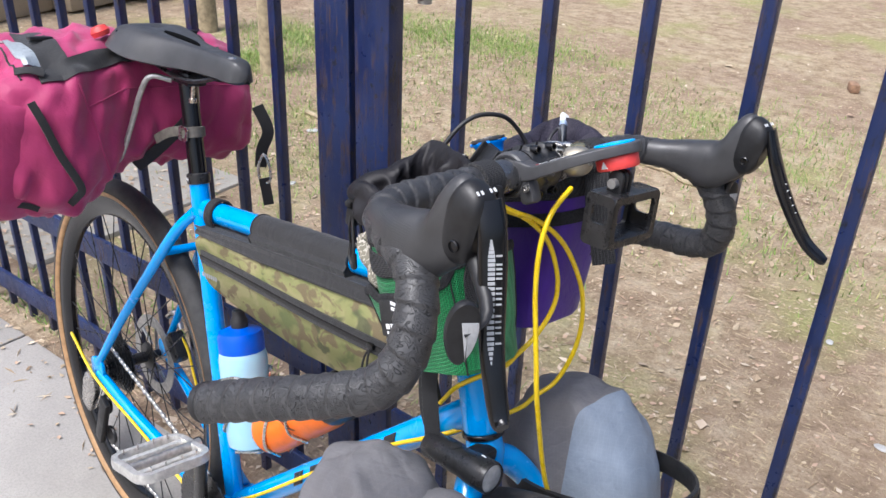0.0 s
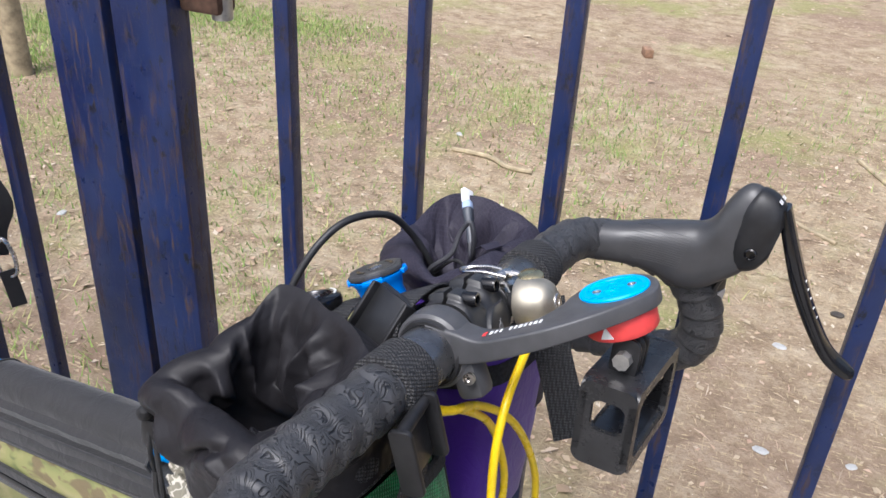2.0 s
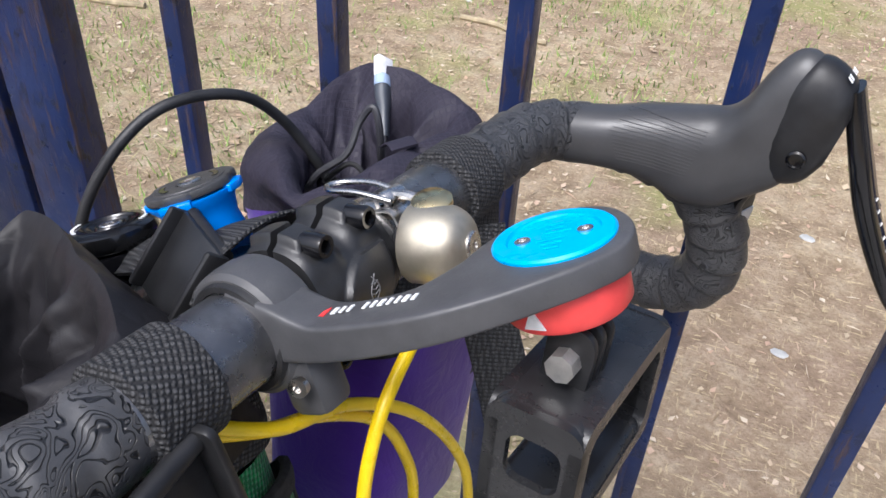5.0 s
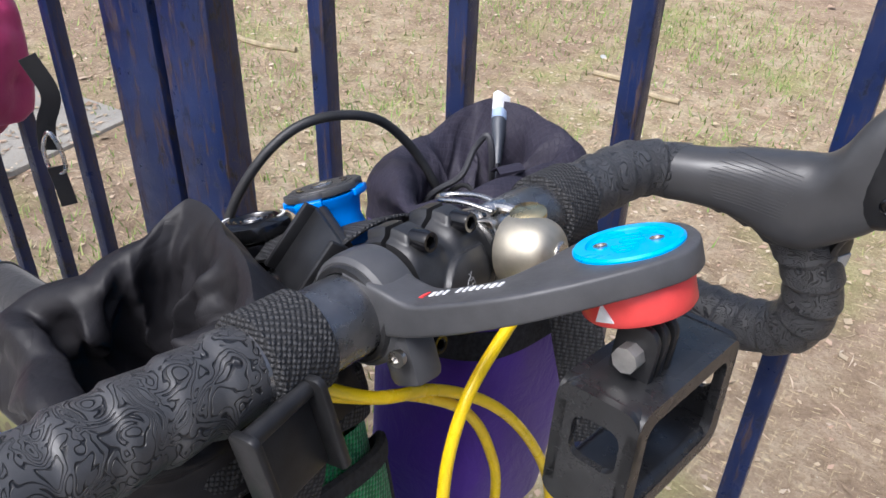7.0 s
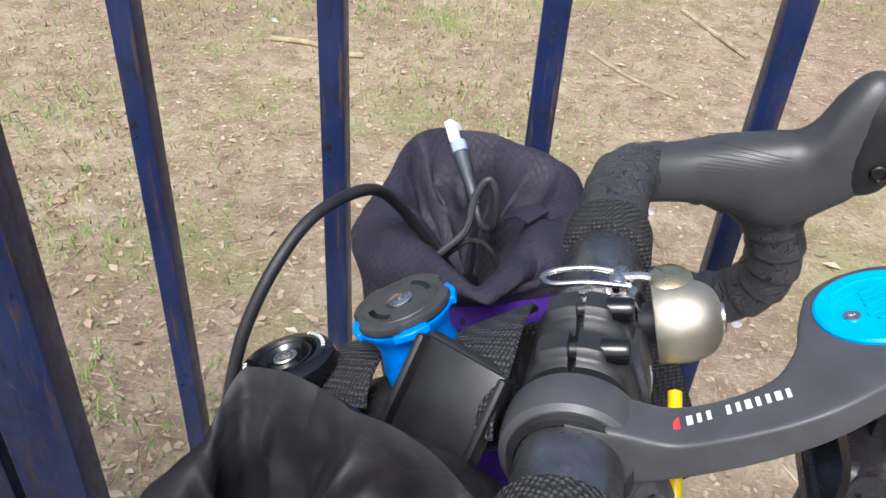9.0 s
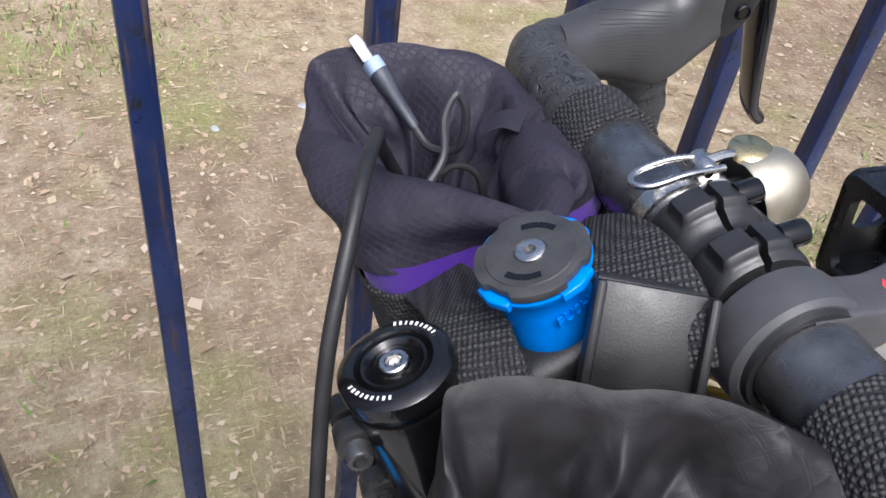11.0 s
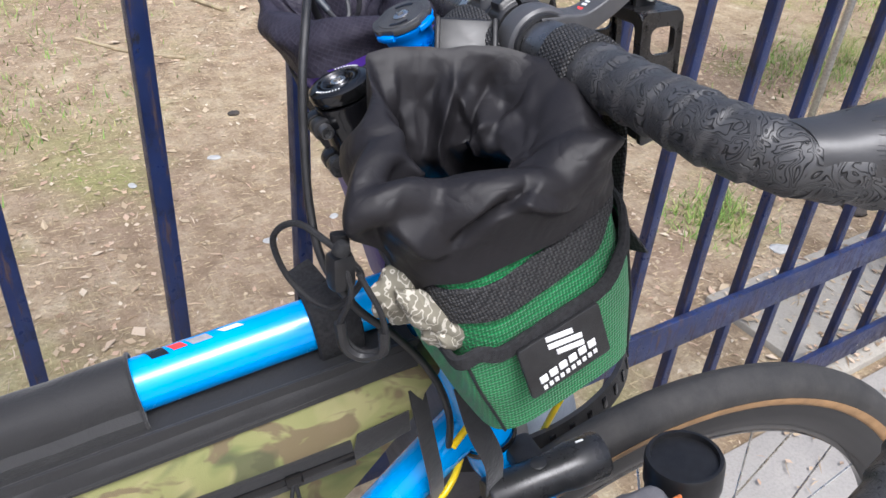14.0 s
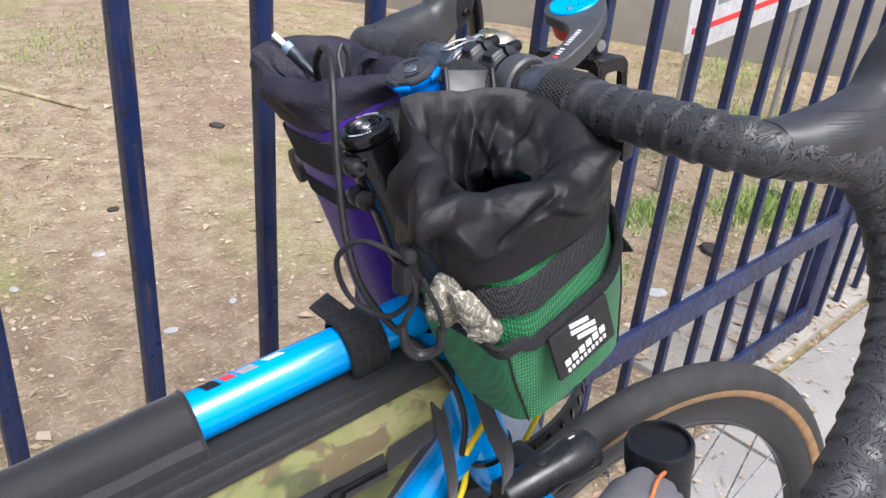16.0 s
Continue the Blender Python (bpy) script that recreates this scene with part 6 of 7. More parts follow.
# out-front mount with its discs
mount = thing("computer_mount", "black out-front mount with a blue and red disc", "mount", STEER @ V((0.104, -0.034, 1.0)))
rc = STEER @ (BARC + V((0, -0.0300, 0)))
bar_way = STEER.to_3x3() @ V((0, 1, 0))
part("ring", lathe([(0.0163, -0.0085), (0.0195, -0.0085), (0.0212, -0.0070), (0.0218, -0.003), (0.0218, 0.003), (0.0212, 0.0070), (0.0195, 0.0085), (0.0163, 0.0085)], along(rc, bar_way), 48, True), composite, mount)
part("ring_insert", lathe([(0.0162, -0.0105), (0.0182, -0.0105), (0.0188, -0.0085), (0.0162, -0.0080)], along(rc, bar_way), 40, True), black_rubber, mount)
part("ring_clamp", rbox((0.016, 0.015, 0.022), axes(rc + V((0.022, 0.001, -0.010)), (0.8, 0, 0.45), (0, 1, 0)), 0.004), composite, mount)
pa = V((-0.40, -0.06, 0.91)).normalized()
pk, HR_, HH = V((0.1830, 0.0118, 1.0462)), 0.0222, 0.0050
rows = cat([(rc.x - 0.001, -0.0285, 1.0080, 0.0090, 0.0130), (rc.x + 0.012, -0.0282, 1.0110, 0.0088, 0.0100), (0.1326, -0.0272, 1.0148, 0.0085, 0.0064), (0.1480, -0.0262, 1.0236, 0.0087, 0.0056), (0.1620, -0.0215, 1.0325, 0.0104, 0.0052), (0.1725, -0.0105, 1.0395, 0.0150, HH), (0.1790, 0.0020, 1.0438, 0.0200, HH), (*pk, HR_, HH)], 8)
out_way = V((0.30, 0.93, 0.19))
out_way = (out_way - pa * out_way.dot(pa)).normalized()
rows += [(*(pk + out_way * (HR_ * math.sin(a))), HR_ * math.cos(a) + 0.0004, HH) for a in np.linspace(0.12, 1.52, 16)]
arm = part("arm", sweep(rows, 40, up=pa, power=9), composite, mount)
mp = along(pk, pa)
ins = part("insert", lathe([(0.0182, 0.0030), (0.0182, 0.0056), (0.0174, 0.0064), (0.0138, 0.0064), (0.0134, 0.0054), (0, 0.0054)], mp, 64), cyan_plastic, mount, "sky blue twist-lock insert")
for a in (0.5, 0.5 + math.pi):
    pts = [(0.0135 * math.cos(t), 0.0135 * math.sin(t)) for t in np.linspace(-0.75, 0.75, 12)] + [(0.0098 * math.cos(t), 0.0098 * math.sin(t)) for t in np.linspace(0.55, -0.55, 9)]
    part("insert_recess", plate(pts, 0.0005, mp @ Matrix.Rotation(a + math.pi / 2, 4, "Z") @ Matrix.Translation((0, 0, 0.0055)), 0), cyan_plastic, ins)
    for k in range(3):
        part("insert_tab", rbox((0.0085 - 0.002 * k, 0.0016, 0.0008), mp @ Matrix.Rotation(a, 4, "Z") @ Matrix.Translation((0.0010, 0.0022 + 0.0030 * k, 0.0057)), 0.0003), cyan_plastic, ins)
for x in (-0.0090, 0.0090):
    part("insert_screw", lathe([(0.0024, 0.0052), (0.0024, 0.0060), (0.0012, 0.0061), (0.0010, 0.0055), (0, 0.0055)], mp @ Matrix.Rotation(0.5, 4, "Z") @ Matrix.Translation((x, 0, 0)), 16), silver, ins)
part("red_disc", lathe([(0, -0.0165), (0.0178, -0.0165), (0.0188, -0.0152), (0.0190, -0.0060), (0.0184, -0.0050), (0, -0.0050)], mp, 56), red_plastic, mount, "red anodised lower disc")
tri_m = mp @ Matrix.Rotation(radians(-92), 4, "Z") @ Matrix.Translation((0.0191, 0, -0.0110)) @ Matrix.Rotation(radians(90), 4, "Y") @ Matrix.Rotation(radians(90), 4, "Z")
part("disc_mark", plate([(-0.0034, -0.003), (0.0034, -0.003), (0.0, 0.0034)], 0.0006, tri_m, 0), white_print, mount)
part("clamp_screw", lathe([(0.0032, -0.001), (0.0032, 0.0012), (0.0014, 0.0014), (0.0012, 0.0004), (0, 0.0004)], along((0.1310, -0.0370, 0.9990), (0.2, -1, 0.1)), 16), silver, mount)
# a red triangle and faded writing along the arm
mark = V((0.1310, -0.0272, 1.0190))
mt = (V((0.1632, -0.0219, 1.0377)) - mark).normalized()
mn = (pa - mt * pa.dot(mt)).normalized()
mm = axes(mark + mn * 0.0016, mt, mn.cross(mt))
part("arm_mark", plate([(-0.0022, -0.0022), (0.0022, -0.0022), (0.0022, 0.0026)], 0.0005, mm, 0), red_print, arm)
for k in range(11):
    if k != 3:
        part("arm_mark", rbox((0.0012 if k % 3 else 0.0017, 0.0034, 0.0004), mm @ Matrix.Translation((0.0050 + 0.0027 * k, 0.0002 + 0.00012 * k, 0.0)), 0), white_print, arm)

# action camera cage hanging from the mount, empty
cage = thing("camera_cage", "empty black action camera cage hanging from a mount", "camera cage", (0.200, 0.004, 0.950))
cm = axes((0.1985, 0.0185, 0.9895), (0.99, 0.0, 0.05), (0, 1, 0))
CX, CY, CZ = 0.030, 0.071, 0.047


def framed(w, h, t, hole_w, hole_h, m, r=0.006, dx=0.0, dy=0.0):
    """A plate with a rounded window through it."""
    bm = bmesh.new()
    o, i = rrect(w, h, r, 6), [(x + dx, y + dy) for x, y in rrect(hole_w, hole_h, min(r * 0.8, hole_w / 3), 6)]
    rings = [[V((x, y, z)) for x, y in ring] for ring, z in ((o, -t / 2), (o, t / 2), (i, t / 2), (i, -t / 2))]
    loft(rings, False, True, bm)
    bmesh.ops.transform(bm, matrix=m, verts=bm.verts)
    return bm


for e in (-1, 1):
    part("side_panel", framed(CX, CZ, 0.003, CX * 0.58, CZ * 0.36, cm @ Matrix.Translation((0, e * (CY / 2 - 0.0015), 0)) @ Matrix.Rotation(radians(90), 4, "X"), 0.006, 0.001, 0.006), cage_black, cage)
part("top_panel", rbox((CX, CY, 0.0090), cm @ Matrix.Translation((0, 0, CZ / 2 - 0.0045)), 0.0044, segs=4), cage_black, cage)
part("bottom_panel", rbox((CX, CY, 0.0090), cm @ Matrix.Translation((0, 0, -CZ / 2 + 0.0045)), 0.0044, segs=4), cage_black, cage)
for e in (-1, 1):
    part("rim_frame", framed(CY, CZ, 0.004, CY * 0.80, CZ * 0.72, cm @ Matrix.Translation((e * (CX / 2 - 0.002), 0, 0)) @ Matrix.Rotation(radians(90), 4, "Y") @ Matrix.Rotation(radians(90), 4, "Z"), 0.007), cage_black, cage)
fing = V((0.1965, 0.0085, 1.0200))
for k in (-1, 0, 1):
    part("finger", plate(rrect(0.015, 0.024, 0.006), 0.003, axes(fing + V((0, 0.006 * k, 0)), (1, 0, 0), (-0.3, 0, 1)), 0.0006), black_plastic, cage)
part("thumb_screw", pipe(fing + V((0, -0.013, 0.001)), fing + V((0, 0.014, 0.001)), 0.0046, None, 8), dull_alloy, cage)

# front light and the strap above it
light = thing("front_light", "black cylindrical front light with a clear lens", "light", (0.120, -0.052, 0.690))
l0, l1 = V((0.078, -0.055, 0.698)), V((0.168, -0.055, 0.710))
ld = (l1 - l0).normalized()
ml = along(l0, ld, (0, 0, 1))
LL = (l1 - l0).length
part("light_body", lathe([(0, 0), (0.0135, 0), (0.0150, 0.002), (0.0150, LL * 0.60), (0.0154, LL * 0.62), (0.0170, LL * 0.74), (0.0172, LL * 0.97), (0.0160, LL), (0.0148, LL), (0.0146, LL - 0.004)], ml, 36), black_alloy, light)
part("lens", lathe([(0.0147, LL - 0.002), (0.012, LL - 0.0005), (0, LL + 0.0005)], ml, 32), plain("lens_clear", (0.55, 0.57, 0.58), 0.08, 0.5, 0.1, 200, 0.3), light, "clear faceted lens")
bb = l0 + ld * (LL * 0.42) + V((0, 0, 0.0148))
part("power_button", lathe([(0.0058, -0.002), (0.0058, 0.0010), (0.0048, 0.0016), (0, 0.0016)], along(bb, (-0.16, -0.1, 1)), 24), black_rubber, light)
for k in range(4):
    part("light_mark", rbox((0.006, 0.0016, 0.0005), axes(l0 + ld * (LL * 0.80) + V((0, -0.0010 - 0.0026 * k + 0.004, 0.0172 - 0.0004 * k * k)), ld, (0, 1, 0)), 0), white_print, light)
part("light_bracket", rbox((0.024, 0.034, 0.014), axes(l0 + ld * 0.045 + V((0, 0.030, -0.006)), (1, 0, 0.1), (0, 1, 0)), 0.004), black_plastic, light)
hang = thing("hanging_strap", "flat black strap hanging below a stem bag", "strap", (0.075, -0.055, 0.76))
part("webbing_strap", ribbon([(0.058, -0.050, 0.800), (0.066, -0.056, 0.768), (0.078, -0.060, 0.738), (0.082, -0.056, 0.708)], 0.018, 0.0016, (0.4, -0.9, 0.1)), black_cloth, hang)
part("webbing_strap", ribbon([(0.034, -0.030, 0.790), (0.040, -0.036, 0.750), (0.048, -0.034, 0.710), (0.056, -0.020, 0.668)], 0.014, 0.0016, (0.4, -0.9, 0.1)), black_cloth, hang)

# frame bag
FB = [(-0.465, 0.727), (-0.455, 0.682), (-0.420, 0.654), (-0.280, 0.657), (-0.170, 0.664), (-0.085, 0.677), (-0.020, 0.706), (0.030, 0.762), (0.044, 0.790), (0.038, 0.812), (-0.140, 0.785), (-0.300, 0.757)]
frame_bag = thing("frame_bag", "camouflage frame bag with black top and zip", "bag", (-0.2, 0, 0.655))


def slab_bag(outline, half, m, grow=0.0, steps=5):
    rings = []
    cx, cz = sum(p[0] for p in outline) / len(outline), sum(p[1] for p in outline) / len(outline)
    fine = cat(outline, 5, True)
    for i in range(steps * 2 + 1):
        u = -1 + i / steps
        s = 1 - 0.10 * abs(u) ** 3
        rings.append([V((cx + (x - cx) * (1 - (0.02 if abs(u) == 1 else 0.0)), u * half * (1 + 0.12 * noise.noise(V((x * 14, u, z * 14)))), cz + (z - cz) * s)) for x, z in fine])
    return loft(rings)


camo_body = part("body", slab_bag(FB, 0.031, None), camo, frame_bag, "", 70)
rings = []
for i in range(31):
    x = -0.466 + 0.500 * i / 30
    zl = float(np.interp(x, [-0.466, -0.300, -0.140, 0.030], [0.729, 0.751, 0.778, 0.808]))
    zt = float(np.interp(x, [-0.490, 0.052], [0.753, 0.846])) - 0.0175
    k = 0.002 * noise.noise(V((x * 20, 1, 2)))
    rings.append([V((x, y, z)) for y, z in ((-0.0335, zl), (-0.0345, (zl + zt) / 2 + k), (-0.032 + k, zt - 0.003), (-0.026, zt), (0.026, zt), (0.032, zt - 0.003), (0.0345, (zl + zt) / 2), (0.0335, zl))])
part("top_cover", loft(rings), black_cloth, camo_body)
# black upper panel, zip and piping on each face
for s in (-1, 1):
    up_panel = [(-0.462, 0.735), (-0.300, 0.757), (-0.140, 0.784), (0.030, 0.815), (0.038, 0.828), (-0.140, 0.800), (-0.300, 0.772), (-0.474, 0.740)]
    part("top_panel", plate(up_panel, 0.003, Matrix.Translation((0, s * 0.0305, 0)) @ Matrix.Rotation(radians(90), 4, "X"), 0.001), black_cloth, camo_body)
    zp = [(-0.448, s * 0.0325, 0.700), (-0.330, s * 0.0345, 0.715), (-0.200, s * 0.0350, 0.728), (-0.090, s * 0.0345, 0.741), (-0.010, s * 0.0335, 0.752)]
    part("zip_flap", ribbon(zp, 0.020, 0.004, (0, 1, 0)), black_cloth, camo_body)
    part("zip", ribbon([(x, y + s * 0.0022, z - 0.0005) for x, y, z in zp], 0.006, 0.0022, (0, 1, 0)), black_gloss, camo_body)
    part("piping", cable([(-0.462, s * 0.032, 0.733), (-0.300, s * 0.0335, 0.755), (-0.140, s * 0.0335, 0.782), (0.030, s * 0.032, 0.813)], 0.0016), black_cloth, camo_body)
zs = V((-0.050, -0.0385, 0.747))
part("zip_slider", rbox((0.011, 0.004, 0.008), axes(zs, (1, 0, 0.15), (0, 1, 0)), 0.0012), black_gloss, camo_body)
for k in (0, 1):
    part("zip_pull", cable([zs, zs + V((-0.004 + 0.006 * k, -0.004, -0.016)), zs + V((-0.006 + 0.010 * k, -0.004, -0.036)), zs + V((-0.002 + 0.006 * k, -0.002, -0.048))], 0.0014), cord_black, camo_body)
part("zip_garage", plate([(-0.022, -0.010), (0.020, -0.004), (0.022, 0.012), (-0.014, 0.010)], 0.002, axes((0.008, -0.0355, 0.760), (1, 0, 0.2), (0, 0, 1)), 0.0006), black_cloth, camo_body)
for k in range(7):
    part("bag_mark", rbox((0.0040, 0.0006, 0.006), axes((-0.444 + 0.0062 * k, -0.0318, 0.672 + 0.001 * k), (1, 0, 0.15), (0, 1, 0)), 0), grey_print, camo_body)

# padding sleeve and velcro straps on the top tube
sleeve = thing("tube_sleeve", "black fabric sleeve wrapped round the top tube", "sleeve", tt_a + tdir * 0.25)
rings = []
for i in range(25):
    c = tt_a + tdir * (0.152 + 0.213 * i / 24)
    n_ = V((-tdir.z, 0, tdir.x))
    ring = []
    for j in range(32):
        w = 2 * math.pi * j / 32
        k = 0.0192 + 0.0008 * noise.noise(V((i * 0.4, math.cos(w) * 2, math.sin(w) * 2)))
        drop = 0.030 * max(0, -math.sin(w)) ** 3
        ring.append(c + V((0, math.cos(w) * k * (1 - 0.1 * max(0, -math.sin(w)) ** 2) + (0.006 * math.cos(w) if math.sin(w) < -0.2 else 0), 0)) + n_ * (math.sin(w) * k - drop))
    rings.append(ring)
part("wrap", loft(rings), black_cloth, sleeve)
for e in (0, -1):
    part("hem", sweep([(*(p + (p - (tt_a + tdir * (0.152 if e == 0 else 0.365))) * 0.02), 0.0013) for p in rings[e]], 6, closed=True), black_cloth, sleeve)
part("seam", sweep([(*(ring[3] + V((0, -0.0002, 0.0004))), 0.0007) for ring in rings], 5), cord_black, sleeve)
for d, wd in ((0.034, 0.020), (0.486, 0.030)):
    vs = thing("velcro_strap", "black hook-and-loop strap round the blue top tube", "strap", tt_a + tdir * d, group="velcro straps")
    part("loop", band(tt_a + tdir * d + V((0, 0, -0.003)), tdir, 0.0190, 0.0225, wd, 0.0028, (0, 1, 0)), velcro, vs)
    if wd > 0.025:
        part("tab", ribbon([tt_a + tdir * d + V((-0.006, 0.014, 0.014)), tt_a + tdir * d + V((-0.009, 0.024, 0.017)), tt_a + tdir * d + V((-0.012, 0.034, 0.020))], 0.018, 0.003, (-0.3, -0.3, 0.9)), velcro, vs)


# drinking bottles in wire cages
def translucent():
    k = Mat("pale_blue_plastic", 0.35)
    k.colour(k.mix(k.noise(20, 3), (0.30, 0.55, 0.70), (0.40, 0.64, 0.76)))
    return k.put(Subsurface_Weight=0.2, Subsurface_Radius=(0.01, 0.015, 0.02)).m


def bottle(base, axis, label, mat_body, mat_lid, mat_top, tall=1.0):
    b = thing("water_bottle", label, "bottle", base)
    m = along(base, axis) @ Matrix.Diagonal((1, 1, tall, 1))
    part("bottle_body", lathe([(0, 0), (0.030, 0), (0.0355, 0.004), (0.0365, 0.012), (0.0365, 0.062), (0.0345, 0.072), (0.0345, 0.086), (0.0365, 0.094), (0.0365, 0.140), (0.0350, 0.150), (0.0320, 0.158)], m, 40), mat_body, b)
    lid = part("lid", lathe([(0.0330, 0.152), (0.0345, 0.153), (0.0345, 0.176), (0.0320, 0.183), (0.018, 0.189), (0, 0.189)], m, 40), mat_lid, b)
    part("spout", lathe([(0.0125, 0.186), (0.0130, 0.200), (0.0100, 0.206), (0.0095, 0.214), (0.0070, 0.216), (0, 0.216)], m, 24), mat_top, lid)
    return b


pale_blue = translucent()
orange_plastic = plain("orange_plastic", (0.85, 0.16, 0.0), 0.38, 0, 0.06, 60, 0.05)
n_st = V((SP.z, 0, -SP.x))
b1 = BB + SP * 0.130 + n_st * 0.076
bottle(b1, SP, "pale blue translucent drinking bottle with a blue lid", pale_blue, plain("royal_blue_lid", (0.0, 0.085, 0.58), 0.36, 0, 0.06, 60, 0.04), black_rubber)
n_dt = V((-dn.z, 0, dn.x))
b2 = BB + dn * 0.204 + n_dt * 0.080
ob2 = bottle(b2, dn, "orange drinking bottle with a black lid", orange_plastic, black_plastic, black_rubber, 1.22)
for k in range(3):
    m = along(b2 + dn * 0.118 + V((0.0, -0.0362, 0.004)), (0.1, -1, 0.25))
    part("bottle_mark", sweep([(*(m @ V(((0.010 + 0.005 * k) * math.cos(w) * 1.3, (0.007 + 0.0035 * k) * math.sin(w), 0.0004 - 0.0012 * k))), 0.0007) for w in np.linspace(0.4, 4.6 + 0.4 * k, 18)], 6), dark_print, ob2)
for base, axis, nrm in ((b1, SP, n_st), (b2, dn, n_dt)):
    cg = thing("bottle_cage", "bent silver wire bottle cage bolted to a tube", "bottle cage", base - nrm * 0.038, group="bottle cages")
    for s in (-1, 1):
        q = lambda d, a, r=0.0395: base + axis * d + V((0, s * r * math.sin(a), 0)) + nrm * (-r * math.cos(a))
        part("wire", cable([q(0.01, 0.2), q(0.03, 1.1), q(0.07, 2.0), q(0.112, 2.5), q(0.122, 2.2), q(0.110, 1.2), q(0.105, 0.3)], 0.0026, 8), silver, cg)
    part("foot", cable([base - axis * 0.004 + V((0, -0.030, 0)), base - axis * 0.004 + nrm * 0.03, base - axis * 0.004 + V((0, 0.030, 0))], 0.0026), silver, cg)

# sacks on the fork
sack_r = thing("stuff_sack", "grey nylon stuff sack with an orange gear print", "sack", (0.105, -0.135, 0.43))
turn_r = Euler((radians(6), radians(-24), 0)).to_matrix().to_4x4()
sr_c, sr_r = V((0.120, -0.130, 0.580)), (0.082, 0.072, 0.148)
part("sack_body", crumpled(5, sr_c, sr_r, turn_r, 72, 0.16, 1.2, 2.6), grey_sack, sack_r, "", 80)
orange_print = plain("orange_print", (0.72, 0.20, 0.05), 0.6, 0, 0.2, 200, 0.0)


def on_sack(c, r, turn, u, v):
    """A point on the sack where the way (u, v) about its upper right face leaves it, and that way."""
    o = turn.to_3x3() @ V((0, 0, 1))
    d = (V((0.15, -0.72, 0.62)) + V((1, 0.2, 0)) * u + V((0, 0.62, 0.72)) * v).normalized()
    q = turn.to_3x3().inverted() @ d
    k = (abs(q.x / r[0]) ** 2.6 + abs(q.y / r[1]) ** 2.6 + abs(q.z / r[2]) ** 2.6) ** (-1 / 2.6)
    return c + d * (k * 1.015), d


for k in range(24):
    a = 2 * math.pi * k / 24
    p, d = on_sack(sr_c, sr_r, turn_r, -0.16 + 0.30 * math.cos(a), 0.05 + 0.30 * math.sin(a))
    part("print_tooth", rbox((0.0095, 0.0055, 0.005), axes(p, d.cross(V((math.sin(a), 0, -math.cos(a)))), d.cross(V((1, 0, 0)))), 0.0005), orange_print, sack_r)
for k in range(5):
    a = 2 * math.pi * k / 5 + 0.3
    rr = [on_sack(sr_c, sr_r, turn_r, -0.16 + r_ * math.cos(a + t_), 0.05 + r_ * math.sin(a + t_))[0] for r_, t_ in ((0.08, 0.0), (0.14, 0.25), (0.21, 0.35))]
    part("print_spoke", sweep([(*p, 0.0030) for p in rr], 6), orange_print, sack_r)
part("neck", crumpled(8, (0.160, -0.118, 0.690), (0.036, 0.030, 0.020), Euler((0.1, -0.3, 0.2)).to_matrix().to_4x4(), 40, 0.4, 1.4), grey_sack, sack_r)
part("cord", cable([(0.160, -0.128, 0.708), (0.176, -0.120, 0.716), (0.196, -0.110, 0.708), (0.204, -0.098, 0.690)], 0.0016), orange_print, sack_r)

sack_l = thing("stuff_sack", "grey and pale blue stuff sack strapped to the fork", "sack", (0.175, 0.135, 0.44))
turn_l = Euler((radians(-4), radians(-16), radians(8))).to_matrix().to_4x4()
part("sack_body", crumpled(2, (0.165, 0.128, 0.588), (0.092, 0.070, 0.160), turn_l, 72, 0.13, 1.1, 2.5), grey_sack, sack_l, "", 80)
pale = crumpled(2, (0.165, 0.128, 0.588), (0.0935, 0.0715, 0.1612), turn_l, 72, 0.13, 1.1, 2.5)
bmesh.ops.bisect_plane(pale, geom=pale.verts[:] + pale.edges[:] + pale.faces[:], dist=0.0001, plane_co=(0.180, 0.128, 0.70), plane_no=(1.0, -0.25, 0.22), clear_inner=True)
part("pale_half", pale, pale_sack, sack_l, "pale blue-grey cloth half", 80)
rubber = thing("rubber_strap", "black slotted rubber strap round a fork sack", "strap", (0.18, 0.13, 0.585))
mr = Matrix.Translation((0.186, 0.118, 0.648)) @ Euler((radians(-4), radians(-16), 0)).to_matrix().to_4x4()
rings = [[mr @ V(((0.112 + t) * math.cos(w), (0.088 + t) * math.sin(w), h)) for h, t in ((-0.012, 0), (-0.011, 0.004), (0.011, 0.004), (0.012, 0), (0.010, -0.001), (-0.010, -0.001))] for w in (2 * math.pi * j / 64 for j in range(64))]
strap_body = part("strap_band", loft(rings, False, True), black_rubber, rubber)
for k in range(14):
    w = -1.6 + 0.17 * k
    part("slot", rbox((0.0020, 0.0055, 0.0105), mr @ Matrix.Translation((0.1162 * math.cos(w), 0.0922 * math.sin(w), 0)) @ Matrix.Rotation(w, 4, "Z"), 0.0006), black_gloss, strap_body)

# canister with a black screw lid by the fork
can = thing("canister", "black canister with a screw lid on the fork", "canister", (0.232, -0.094, 0.53))
mc = along((0.236, -0.080, 0.580), (-0.10, 0.0, 1))
part("can_body", lathe([(0, 0), (0.026, 0), (0.027, 0.004), (0.027, 0.105), (0.024, 0.112)], mc, 32), black_plastic, can)
part("can_lid", lathe([(0.0262, 0.106), (0.0285, 0.108), (0.0285, 0.128), (0.0270, 0.131), (0.0245, 0.131), (0.0238, 0.127), (0, 0.127)], mc, 40), black_plastic, can)

